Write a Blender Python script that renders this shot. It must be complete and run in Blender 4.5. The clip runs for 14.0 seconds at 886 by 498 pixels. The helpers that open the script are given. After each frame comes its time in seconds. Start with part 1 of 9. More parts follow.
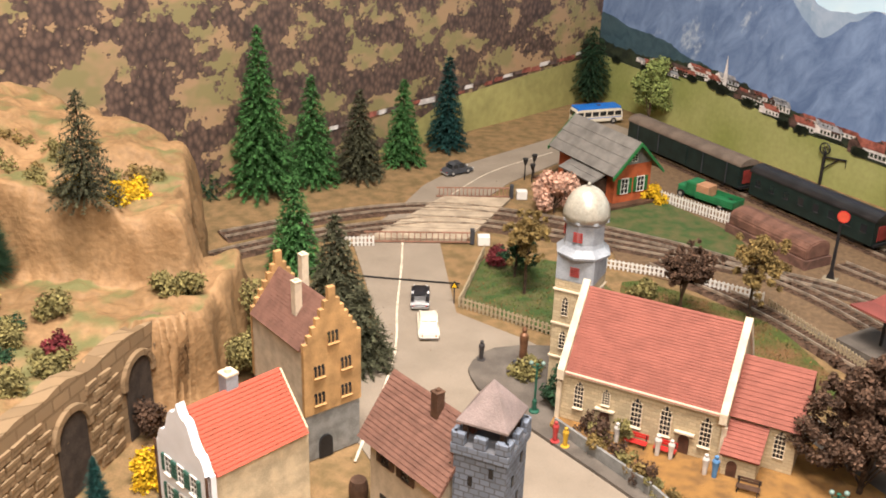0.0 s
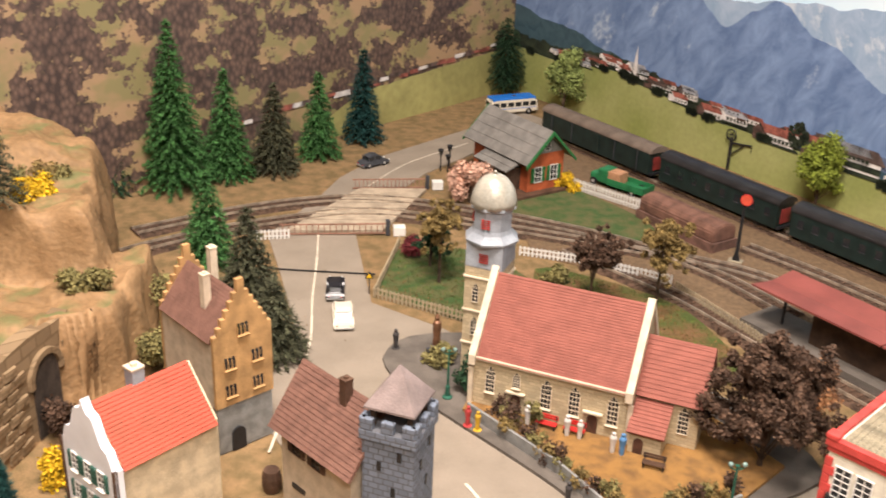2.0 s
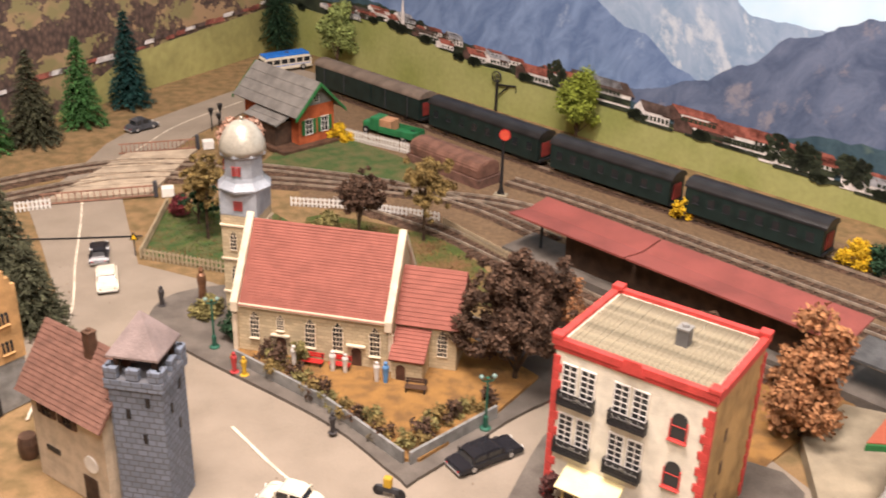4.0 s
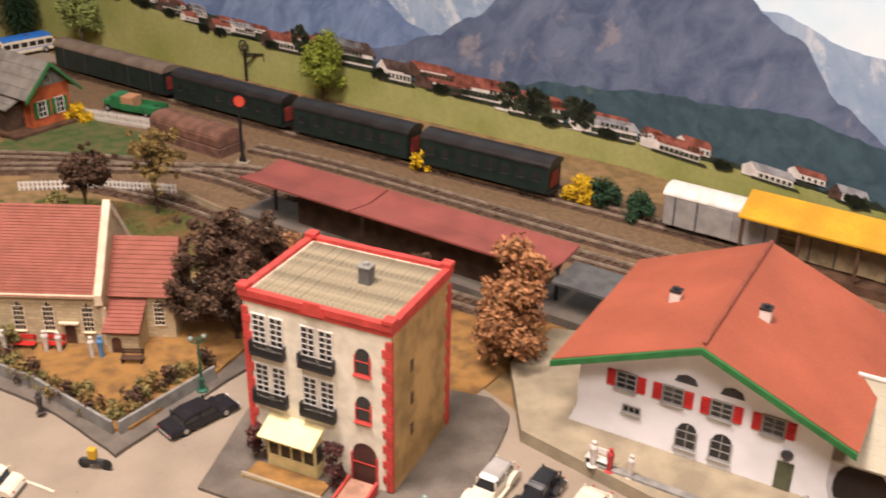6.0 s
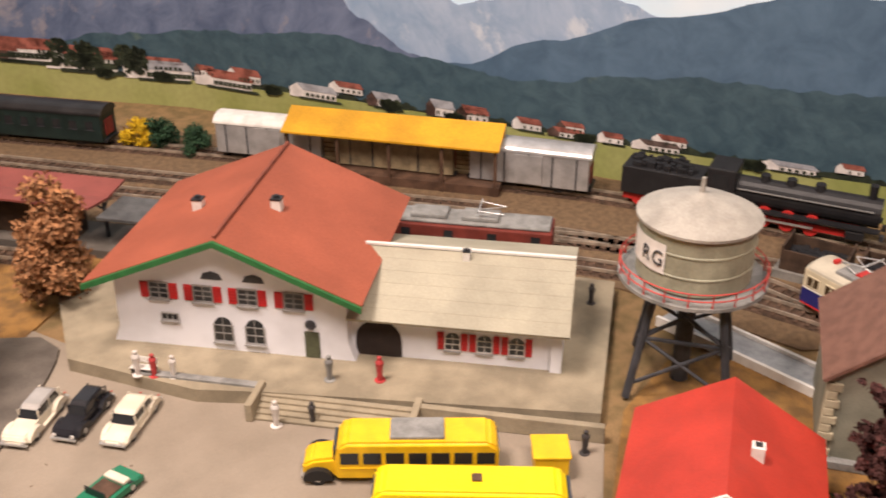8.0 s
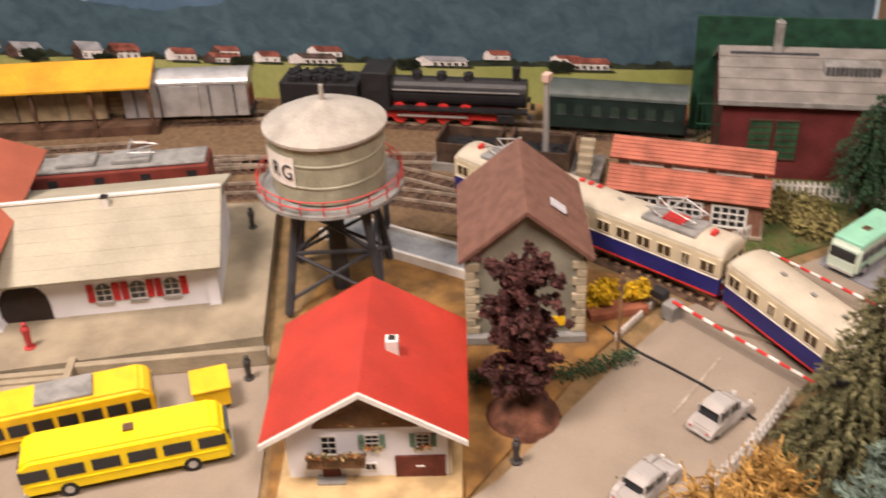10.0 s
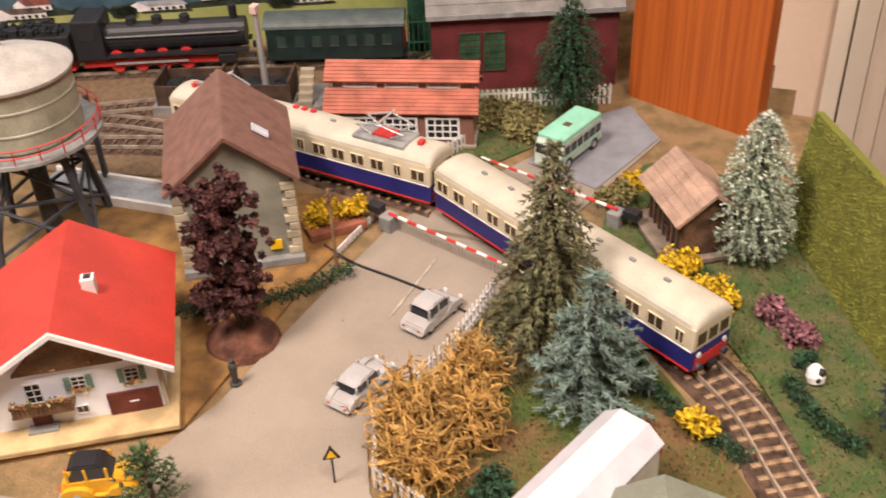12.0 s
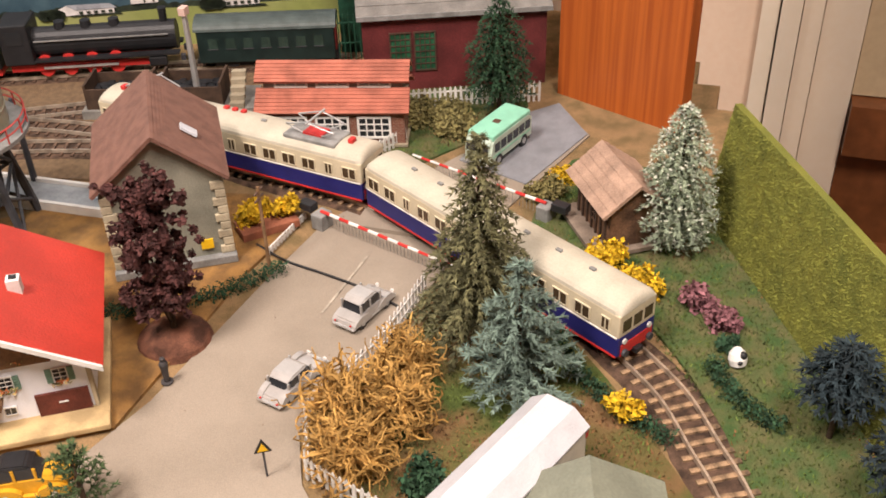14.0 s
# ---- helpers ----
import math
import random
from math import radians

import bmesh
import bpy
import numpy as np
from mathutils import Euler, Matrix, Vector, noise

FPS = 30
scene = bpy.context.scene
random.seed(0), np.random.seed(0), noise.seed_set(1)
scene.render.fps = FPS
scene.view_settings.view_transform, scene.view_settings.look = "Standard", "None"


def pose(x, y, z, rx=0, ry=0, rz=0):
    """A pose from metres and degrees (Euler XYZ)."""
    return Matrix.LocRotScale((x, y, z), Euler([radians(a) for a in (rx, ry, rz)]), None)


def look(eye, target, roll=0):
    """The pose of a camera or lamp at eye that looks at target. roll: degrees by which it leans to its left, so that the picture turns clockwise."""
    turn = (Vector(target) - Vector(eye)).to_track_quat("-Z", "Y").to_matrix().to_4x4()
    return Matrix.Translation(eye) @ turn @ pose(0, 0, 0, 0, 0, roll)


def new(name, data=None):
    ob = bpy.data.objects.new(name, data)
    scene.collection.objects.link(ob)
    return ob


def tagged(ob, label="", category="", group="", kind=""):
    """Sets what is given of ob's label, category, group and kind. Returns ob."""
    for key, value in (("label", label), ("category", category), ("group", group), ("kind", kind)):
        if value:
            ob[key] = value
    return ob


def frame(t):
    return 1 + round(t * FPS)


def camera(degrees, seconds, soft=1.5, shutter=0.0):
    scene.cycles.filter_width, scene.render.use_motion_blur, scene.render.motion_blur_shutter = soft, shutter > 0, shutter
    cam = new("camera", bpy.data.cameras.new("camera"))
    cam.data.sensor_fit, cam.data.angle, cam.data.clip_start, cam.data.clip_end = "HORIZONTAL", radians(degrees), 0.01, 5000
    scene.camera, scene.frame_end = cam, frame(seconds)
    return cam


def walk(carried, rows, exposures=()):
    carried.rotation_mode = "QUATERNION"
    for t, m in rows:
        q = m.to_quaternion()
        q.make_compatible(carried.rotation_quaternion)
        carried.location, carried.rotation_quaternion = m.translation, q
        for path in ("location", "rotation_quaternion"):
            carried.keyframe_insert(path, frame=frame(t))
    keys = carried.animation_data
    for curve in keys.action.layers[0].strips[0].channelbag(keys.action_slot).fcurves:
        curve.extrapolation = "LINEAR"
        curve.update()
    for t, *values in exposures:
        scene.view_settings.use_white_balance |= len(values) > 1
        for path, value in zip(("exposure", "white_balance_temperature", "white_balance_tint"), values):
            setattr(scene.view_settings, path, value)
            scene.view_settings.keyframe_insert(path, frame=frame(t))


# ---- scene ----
cam = camera(46.8, 14.0, soft=1.75, shutter=0.5)
PATH = [
    (0, (0.2772, 0.0418, 0.4774), (0.1320, 2.0493, -0.4092), 1.8),
    (0.5, (0.2816, 0.0429, 0.4763), (0.1661, 2.0515, -0.4125), 2.1),
    (1, (0.2838, 0.0418, 0.4763), (0.2068, 2.0526, -0.4125), 2.2),
    (1.5, (0.2860, 0.0385, 0.4774), (0.2233, 2.0504, -0.4092), 2.2),
    (2, (0.2948, 0.0330, 0.4774), (0.2992, 2.0427, -0.4158), 2.2),
    (4.3, (0.3663, -0.0011, 0.4620), (0.7810, 1.9404, -0.4851), 1.7),
    (4.5, (0.3784, -0.0055, 0.4609), (0.8129, 1.9305, -0.4873), 1.6),
    (5, (0.4026, -0.0154, 0.4565), (0.9405, 1.8887, -0.5060), 1.6),
    (5.5, (0.4268, -0.0286, 0.4543), (1.0703, 1.8381, -0.5159), 1.3),
    (6, (0.4433, -0.0363, 0.4510), (1.1605, 1.7996, -0.5269), 1),
    (6.5, (0.4686, -0.0561, 0.4444), (1.2980, 1.7182, -0.5566), 0.7),
    (7, (0.4895, -0.1001, 0.4367), (1.4828, 1.5796, -0.5797), -0.1),
    (7.5, (0.4994, -0.1265, 0.4312), (1.6775, 1.4245, -0.5918), -0.1),
    (8, (0.5082, -0.1452, 0.4290), (1.7974, 1.3112, -0.5995), 0),
    (8.5, (0.5236, -0.1529, 0.4257), (1.8909, 1.2221, -0.6116), 0.1),
    (8.7, (0.5313, -0.1584, 0.4268), (1.9228, 1.1792, -0.6281), 0),
    (10.8, (0.5775, -0.2332, 0.4180), (2.1758, 0.6468, -0.8118), -3.7),
    (11, (0.5786, -0.2387, 0.4169), (2.1868, 0.6160, -0.8184), -3.7),
    (11.5, (0.5797, -0.2607, 0.4092), (2.2209, 0.4994, -0.8437), -3.1),
    (12, (0.5797, -0.2783, 0.4037), (2.2473, 0.3894, -0.8668), -2.8),
    (12.5, (0.5775, -0.2816, 0.4004), (2.2605, 0.3289, -0.8778), -2.5),
    (13, (0.5720, -0.2882, 0.3993), (2.2693, 0.3047, -0.8690), -2.4),
    (13.5, (0.5709, -0.2937, 0.3982), (2.2803, 0.2805, -0.8613), -2.1),
    (14, (0.5731, -0.2915, 0.4004), (2.2869, 0.2717, -0.8602), -1.9),
]
walk(cam, [(t, look(eye, target, roll)) for t, eye, target, roll in PATH], [(0, 0.20, 6450, 13), (2.0, 0.12, 6500, 15), (5.0, 0.04, 6650, 21), (6.2, -0.20, 6800, 21), (7.0, -0.10, 6850, 21), (8.3, -0.36, 6900, 22), (11.0, -0.08, 6750, 22), (14.0, -0.02, 6550, 18)])


# ---- light ----
world = bpy.data.worlds.new("room_world")
world.use_nodes = True
world.node_tree.nodes["Background"].inputs[0].default_value = (1.0, 0.92, 0.82, 1)
world.node_tree.nodes["Background"].inputs[1].default_value = 0.03
scene.world = world
scene.view_settings.exposure = 0.0


def ceiling_lamp(x, y, power, size):
    lamp = bpy.data.lights.new("room_lamp", "AREA")
    lamp.shape, lamp.size, lamp.size_y = "RECTANGLE", size, size * 0.55
    lamp.energy, lamp.color = power, (1.0, 0.905, 0.80)
    ob = new("room_lamp", lamp)
    ob.matrix_world = look((x, y, 1.52), (x, y, 0))
    return ob


ceiling_lamp(0.24, 0.36, 50.0, 0.6)
ceiling_lamp(0.42, -0.66, 36.0, 0.6)

# ---- materials ----
MATS = {}


def mat(name, col, rough=0.75, var=0.18, scale=90.0, fine=900.0, bump=0.25, metal=0.0, col2=None, spec=0.35, island=0.0):
    if name in MATS:
        return MATS[name]
    m = bpy.data.materials.new(name)
    m.use_nodes = True
    nt = m.node_tree
    nd, ln = nt.nodes, nt.links
    bs = nd["Principled BSDF"]
    bs.inputs["Roughness"].default_value = rough
    bs.inputs["Metallic"].default_value = metal
    bs.inputs["Specular IOR Level"].default_value = spec
    tc = nd.new("ShaderNodeTexCoord")
    n1 = nd.new("ShaderNodeTexNoise")
    n1.inputs["Scale"].default_value, n1.inputs["Detail"].default_value = scale, 4
    n2 = nd.new("ShaderNodeTexNoise")
    n2.inputs["Scale"].default_value, n2.inputs["Detail"].default_value = fine, 2
    ln.new(tc.outputs["Object"], n1.inputs["Vector"])
    ln.new(tc.outputs["Object"], n2.inputs["Vector"])
    ramp = nd.new("ShaderNodeValToRGB")
    c2 = col2 or tuple(c * (1 - 2.0 * var) for c in col)
    c1 = col if col2 else tuple(min(1, c * (1 + 0.8 * var)) for c in col)
    ramp.color_ramp.elements[0].position, ramp.color_ramp.elements[1].position = 0.36, 0.62
    ramp.color_ramp.elements[0].color, ramp.color_ramp.elements[1].color = (*c2, 1), (*c1, 1)
    ln.new(n1.outputs["Fac"], ramp.inputs["Fac"])
    mx = nd.new("ShaderNodeMix")
    mx.data_type, mx.blend_type = "RGBA", "OVERLAY"
    mx.inputs["Factor"].default_value = min(1.0, var * 2.2)
    ln.new(ramp.outputs["Color"], mx.inputs["A"])
    ln.new(n2.outputs["Fac"], mx.inputs["B"])
    last = mx.outputs["Result"]
    if island > 0:
        geo = nd.new("ShaderNodeNewGeometry")
        hs = nd.new("ShaderNodeHueSaturation")
        mr = nd.new("ShaderNodeMapRange")
        mr.inputs["To Min"].default_value, mr.inputs["To Max"].default_value = 1 - island, 1 + island
        ln.new(geo.outputs["Random Per Island"], mr.inputs["Value"])
        ln.new(mr.outputs["Result"], hs.inputs["Value"])
        ln.new(last, hs.inputs["Color"])
        last = hs.outputs["Color"]
    ln.new(last, bs.inputs["Base Color"])
    if bump:
        bp = nd.new("ShaderNodeBump")
        bp.inputs["Strength"].default_value, bp.inputs["Distance"].default_value = bump, 0.0012
        ln.new(n2.outputs["Fac"], bp.inputs["Height"])
        ln.new(bp.outputs["Normal"], bs.inputs["Normal"])
    MATS[name] = m
    return m


def masonry(name, col, mortar, bw, bh, bump=0.5, rough=0.8, axis="XZ", var=0.25):
    """Fine courses of small stone or brick for model walls."""
    if name in MATS:
        return MATS[name]
    m = mat(name, col, rough, 0.12)
    nt = m.node_tree
    nd, ln = nt.nodes, nt.links
    bs = nd["Principled BSDF"]
    tc = nd.new("ShaderNodeTexCoord")
    sep, comb, add = nd.new("ShaderNodeSeparateXYZ"), nd.new("ShaderNodeCombineXYZ"), nd.new("ShaderNodeMath")
    ln.new(tc.outputs["Object"], sep.inputs[0])
    ln.new(sep.outputs[0], add.inputs[0])
    ln.new(sep.outputs[1], add.inputs[1])
    ln.new(add.outputs[0], comb.inputs[0])
    ln.new(sep.outputs[2], comb.inputs[1])
    br = nd.new("ShaderNodeTexBrick")
    br.inputs["Scale"].default_value = 1.0
    br.inputs["Brick Width"].default_value, br.inputs["Row Height"].default_value = bw, bh
    br.inputs["Mortar Size"].default_value = bh * 0.09
    br.inputs["Color1"].default_value = (*col, 1)
    br.inputs["Color2"].default_value = (*[c * (1 - var) for c in col], 1)
    br.inputs["Mortar"].default_value = (*mortar, 1)
    ln.new(comb.outputs[0], br.inputs["Vector"])
    old = bs.inputs["Base Color"].links[0].from_socket
    mx = nd.new("ShaderNodeMix")
    mx.data_type, mx.blend_type = "RGBA", "MULTIPLY"
    mx.inputs["Factor"].default_value = 0.35
    ln.new(br.outputs["Color"], mx.inputs["A"])
    ln.new(old, mx.inputs["B"])
    ln.new(mx.outputs["Result"], bs.inputs["Base Color"])
    bp = nd.new("ShaderNodeBump")
    bp.invert = True
    bp.inputs["Strength"].default_value, bp.inputs["Distance"].default_value = bump, 0.001
    ln.new(br.outputs["Fac"], bp.inputs["Height"])
    ln.new(bp.outputs["Normal"], bs.inputs["Normal"])
    return m


def glow(name, col, strength):
    m = bpy.data.materials.new(name)
    m.use_nodes = True
    bs = m.node_tree.nodes["Principled BSDF"]
    bs.inputs["Emission Color"].default_value = (*col, 1)
    bs.inputs["Emission Strength"].default_value = strength
    return m


WHITE = mat("white_plastic", (0.72, 0.70, 0.66), 0.5, 0.06)
CREAM = mat("cream_plaster", (0.62, 0.52, 0.36), 0.75, 0.12)
BLACK = mat("black_plastic", (0.018, 0.018, 0.02), 0.45, 0.1)
DARK = mat("dark_grey_plastic", (0.05, 0.052, 0.06), 0.55, 0.15)
GLASS = mat("dark_window_pane", (0.02, 0.022, 0.025), 0.15, 0.05, bump=0, spec=0.6)
CHROME = mat("silver_paint", (0.55, 0.55, 0.54), 0.3, 0.06, metal=0.6)
STEEL = mat("rail_steel", (0.50, 0.41, 0.32), 0.38, 0.2, metal=0.6)
BROWN = mat("brown_plastic", (0.10, 0.055, 0.035), 0.6, 0.2)
REDP = mat("red_plastic", (0.55, 0.035, 0.03), 0.45, 0.1)
YELLOW = mat("yellow_plastic", (0.80, 0.48, 0.015), 0.35, 0.06)
GREENP = mat("green_plastic", (0.02, 0.16, 0.06), 0.45, 0.12)
GREY = mat("grey_plastic", (0.24, 0.24, 0.23), 0.6, 0.15)
BARK = mat("bark", (0.085, 0.055, 0.035), 0.9, 0.3, bump=0.6)


# ---- mesh helpers ----
def thing(name, label, category, x=0.0, y=0.0, z=0.0, rz=0.0, group="", kind=""):
    ob = new(name)
    ob.empty_display_size = 0.01
    ob.matrix_world = pose(x, y, z, 0, 0, rz)
    return tagged(ob, label, category, group, kind)


def to_mesh(bm, name, material, smooth=False):
    bmesh.ops.recalc_face_normals(bm, faces=bm.faces)
    me = bpy.data.meshes.new(name)
    bm.to_mesh(me)
    bm.free()
    me.materials.append(material)
    if smooth:
        for p in me.polygons:
            p.use_smooth = True
    return me


def part(name, bm, material, parent, label="", smooth=False):
    ob = new(name, to_mesh(bm, name, material, smooth))
    ob.parent = parent
    if label:
        ob["label"] = label
    return ob


def share(name, mesh, parent, m):
    ob = new(name, mesh)
    ob.parent = parent
    ob.matrix_basis = m
    return ob


def solo(name, bm, material, label, category, m=None, kind="", group="", smooth=False):
    ob = new(name, to_mesh(bm, name, material, smooth))
    if m is not None:
        ob.matrix_world = m
    return tagged(ob, label, category, group, kind)


def bx(bm, x0, x1, y0, y1, z0, z1, bevel=0.0, m=None):
    vs = [bm.verts.new((x, y, z)) for x in (x0, x1) for y in (y0, y1) for z in (z0, z1)]
    fs = [bm.faces.new([vs[i] for i in q]) for q in ((0, 1, 3, 2), (4, 6, 7, 5), (0, 4, 5, 1), (2, 3, 7, 6), (0, 2, 6, 4), (1, 5, 7, 3))]
    if bevel:
        es = list({e for f in fs for e in f.edges})
        out = bmesh.ops.bevel(bm, geom=es, offset=bevel, segments=2, affect="EDGES", profile=0.5)
        vs = list({v for f in out["faces"] for v in f.verts} | {v for v in vs if v.is_valid})
    if m is not None:
        for v in vs:
            v.co = m @ v.co
    return vs


def BX(*a, **k):
    bm = bmesh.new()
    bx(bm, *a, **k)
    return bm


def cyl(bm, x, y, z0, z1, r0, r1=None, n=16, m=None, caps=True):
    r1 = r0 if r1 is None else r1
    lo = [bm.verts.new((x + r0 * math.cos(2 * math.pi * i / n), y + r0 * math.sin(2 * math.pi * i / n), z0)) for i in range(n)]
    hi = [bm.verts.new((x + r1 * math.cos(2 * math.pi * i / n), y + r1 * math.sin(2 * math.pi * i / n), z1)) for i in range(n)]
    for i in range(n):
        bm.faces.new((lo[i], lo[(i + 1) % n], hi[(i + 1) % n], hi[i]))
    if caps:
        bm.faces.new(lo[::-1])
        bm.faces.new(hi)
    if m is not None:
        for v in lo + hi:
            v.co = m @ v.co
    return lo + hi


def rod(bm, a, b, r, n=6, r1=None):
    a, b = Vector(a), Vector(b)
    m = Matrix.Translation(a) @ (b - a).to_track_quat("Z", "Y").to_matrix().to_4x4()
    return cyl(bm, 0, 0, 0, (b - a).length, r, r1, n, m)


def lathe(bm, prof, n=20, x=0, y=0):
    rings = []
    for r, z in prof:
        rings.append([bm.verts.new((x + r * math.cos(2 * math.pi * i / n), y + r * math.sin(2 * math.pi * i / n), z)) for i in range(n)])
    for a, b in zip(rings, rings[1:]):
        for i in range(n):
            bm.faces.new((a[i], a[(i + 1) % n], b[(i + 1) % n], b[i]))
    bm.faces.new(rings[0][::-1])
    bm.faces.new(rings[-1])


def ext(bm, pts, y0, y1, m=None):
    """A profile in x and z, drawn out along y."""
    a = [bm.verts.new((x, y0, z)) for x, z in pts]
    b = [bm.verts.new((x, y1, z)) for x, z in pts]
    n = len(pts)
    for i in range(n):
        bm.faces.new((a[i], a[(i + 1) % n], b[(i + 1) % n], b[i]))
    bm.faces.new(a[::-1])
    bm.faces.new(b)
    if m is not None:
        for v in a + b:
            v.co = m @ v.co
    return a + b


def slab(bm, pts, z0, z1):
    """A flat plate with the outline pts in x and y."""
    a = [bm.verts.new((x, y, z0)) for x, y in pts]
    b = [bm.verts.new((x, y, z1)) for x, y in pts]
    n = len(pts)
    for i in range(n):
        bm.faces.new((a[i], a[(i + 1) % n], b[(i + 1) % n], b[i]))
    bm.faces.new(a[::-1])
    bm.faces.new(b)


def smooth_path(pts, step=0.01):
    """A smooth line through a few plan points."""
    p = [Vector((*q, 0)) if len(q) == 2 else Vector(q) for q in pts]
    p = [2 * p[0] - p[1]] + p + [2 * p[-1] - p[-2]]
    out = []
    for i in range(1, len(p) - 2):
        k = max(2, int((p[i + 1] - p[i]).length / step))
        for j in range(k):
            t = j / k
            a, b, c, d = p[i - 1], p[i], p[i + 1], p[i + 2]
            out.append(0.5 * ((2 * b) + (c - a) * t + (2 * a - 5 * b + 4 * c - d) * t * t + (3 * b - a - 3 * c + d) * t ** 3))
    out.append(p[-2])
    return out


def courses(bm, p0, p1, p2, p3, n, lift=0.0006, thick=0.002):
    """A roof slope of n overlapping courses: p0-p1 is the eave, p3-p2 the ridge."""
    p0, p1, p2, p3 = map(Vector, (p0, p1, p2, p3))
    nrm = (p1 - p0).cross(p3 - p0).normalized()
    if nrm.z < 0:
        nrm = -nrm
    rows = [(p0 - nrm * thick, p1 - nrm * thick)]
    for i in range(n):
        a, b = i / n, (i + 1) / n
        rows.append((p0.lerp(p3, a) + nrm * lift, p1.lerp(p2, a) + nrm * lift))
        rows.append((p0.lerp(p3, b), p1.lerp(p2, b)))
    rows.append((p3 - nrm * thick, p2 - nrm * thick))
    vs = [(bm.verts.new(a), bm.verts.new(b)) for a, b in rows]
    for a, b in zip(vs, vs[1:] + vs[:1]):
        bm.faces.new((a[0], a[1], b[1], b[0]))
    bm.faces.new([v[0] for v in vs])
    bm.faces.new([v[1] for v in vs][::-1])


def arch(w, h, n=8, x=0.0, z=0.0, pointed=False):
    """Outline of an arched opening, width w and height h."""
    r = w / 2
    pts = [(x - r, z), (x + r, z)]
    if pointed:
        s = h - w * 0.9
        for i in range(n + 1):
            t = i / n
            pts.append((x + r * (1 - t) ** 0.6 if t < 1 else x, z + s + (h - s) * t))
        for i in range(n):
            t = 1 - (i + 1) / n
            pts.append((x - r * (1 - t) ** 0.6, z + s + (h - s) * t))
        return pts
    s = h - r
    return pts + [(x + r * math.cos(math.pi * i / n), z + s + r * math.sin(math.pi * i / n)) for i in range(n + 1)]


def window(parent, m, w, h, frame_mat, arched=0, bars=(1, 2), depth=0.0012, shutter=None, sill=None, pane=None):
    """A model window with pane, frame and glazing bars, in a wall whose face is the local plane y = 0."""
    win = new("window")
    win.parent, win.matrix_basis = parent, m
    win.empty_display_size = 0.005
    bm = bmesh.new()
    out = arch(w, h, pointed=arched == 2) if arched else [(-w / 2, 0), (w / 2, 0), (w / 2, h), (-w / 2, h)]
    ext(bm, out, -0.0004, 0.0006)
    part("pane", bm, pane or GLASS, win)
    bm = bmesh.new()
    t = max(0.00022, w * 0.055)
    bx(bm, -w / 2 - t, -w / 2 + t * 0.3, -depth, 0.0004, 0, h * (0.72 if arched else 1))
    bx(bm, w / 2 - t * 0.3, w / 2 + t, -depth, 0.0004, 0, h * (0.72 if arched else 1))
    bx(bm, -w / 2 - t, w / 2 + t, -depth, 0.0004, -t, t * 0.3)
    if not arched:
        bx(bm, -w / 2 - t, w / 2 + t, -depth, 0.0004, h - t * 0.3, h + t)
    for i in range(bars[0]):
        xx = -w / 2 + w * (i + 1) / (bars[0] + 1)
        bx(bm, xx - t * 0.4, xx + t * 0.4, -depth * 0.8, 0.0003, 0, h * 0.98)
    for i in range(bars[1]):
        zz = h * (i + 1) / (bars[1] + 1)
        ww = w / 2
        bx(bm, -ww, ww, -depth * 0.75, 0.0003, zz - t * 0.4, zz + t * 0.4)
    part("frame", bm, frame_mat, win)
    if sill:
        part("sill", BX(-w / 2 - 2 * t, w / 2 + 2 * t, -depth * 2.2, 0.0003, -2.4 * t, -t, ), sill, win)
    if shutter:
        for s in (-1, 1):
            x0 = s * (w / 2 + t * 1.4 + w * 0.24)
            bm = bmesh.new()
            bx(bm, x0 - w * 0.22, x0 + w * 0.22, -depth * 1.1, 0.0003, 0, h)
            for i in range(5):
                zz = h * (i + 0.5) / 5
                bx(bm, x0 - w * 0.17, x0 + w * 0.17, -depth * 1.5, -depth, zz - h * 0.05, zz + h * 0.03)
            part("shutter", bm, shutter, win)
    return win


def on_front(x, z, y=0.0):
    return pose(x, y, z)


def on_side(x, y, z):
    return pose(x, y, z, 0, 0, 90)


# ---- setting: table, ground, roads ----
GROUND = mat("scattered_earth", (0.30, 0.19, 0.09), 0.95, 0.25, 60, 1400, 1.0, col2=(0.18, 0.125, 0.055))
ROAD = mat("grey_road_card", (0.288, 0.240, 0.188), 0.85, 0.12, 22, 1600, 0.35, col2=(0.240, 0.200, 0.155))
PAVE = mat("pavement_grey", (0.13, 0.112, 0.095), 0.85, 0.15, 40, 900, 0.3)
PALE = mat("pale_pavement", (0.30, 0.255, 0.18), 0.85, 0.12, 40, 900, 0.3)
LAWN = mat("lawn_flock", (0.075, 0.105, 0.022), 0.95, 0.25, 30, 2200, 1.0, col2=(0.21, 0.115, 0.05))
LAWN_G = mat("green_flock", (0.055, 0.105, 0.028), 0.95, 0.28, 60, 1800, 1.0, col2=(0.135, 0.125, 0.05))
OCHRE = mat("ochre_sawdust", (0.38, 0.20, 0.06), 0.95, 0.26, 80, 2000, 1.0, col2=(0.22, 0.12, 0.045))
BALLAST = mat("brown_ballast", (0.115, 0.068, 0.044), 0.95, 0.3, 120, 2200, 1.0)
LINEP = mat("white_road_paint", (0.66, 0.58, 0.46), 0.8, 0.12)
WOODF = mat("red_wood_floor", (0.24, 0.085, 0.03), 0.4, 0.2, 5, 60, 0.1)

CORNER = Vector((0.41, 1.829, 0))
WALL_L_END = CORNER - Vector((0.66, 0.75, 0)) * 1.75
BEND, EAST_END = Vector((1.065, 0.945, 0)), Vector((1.52, -0.05, 0))

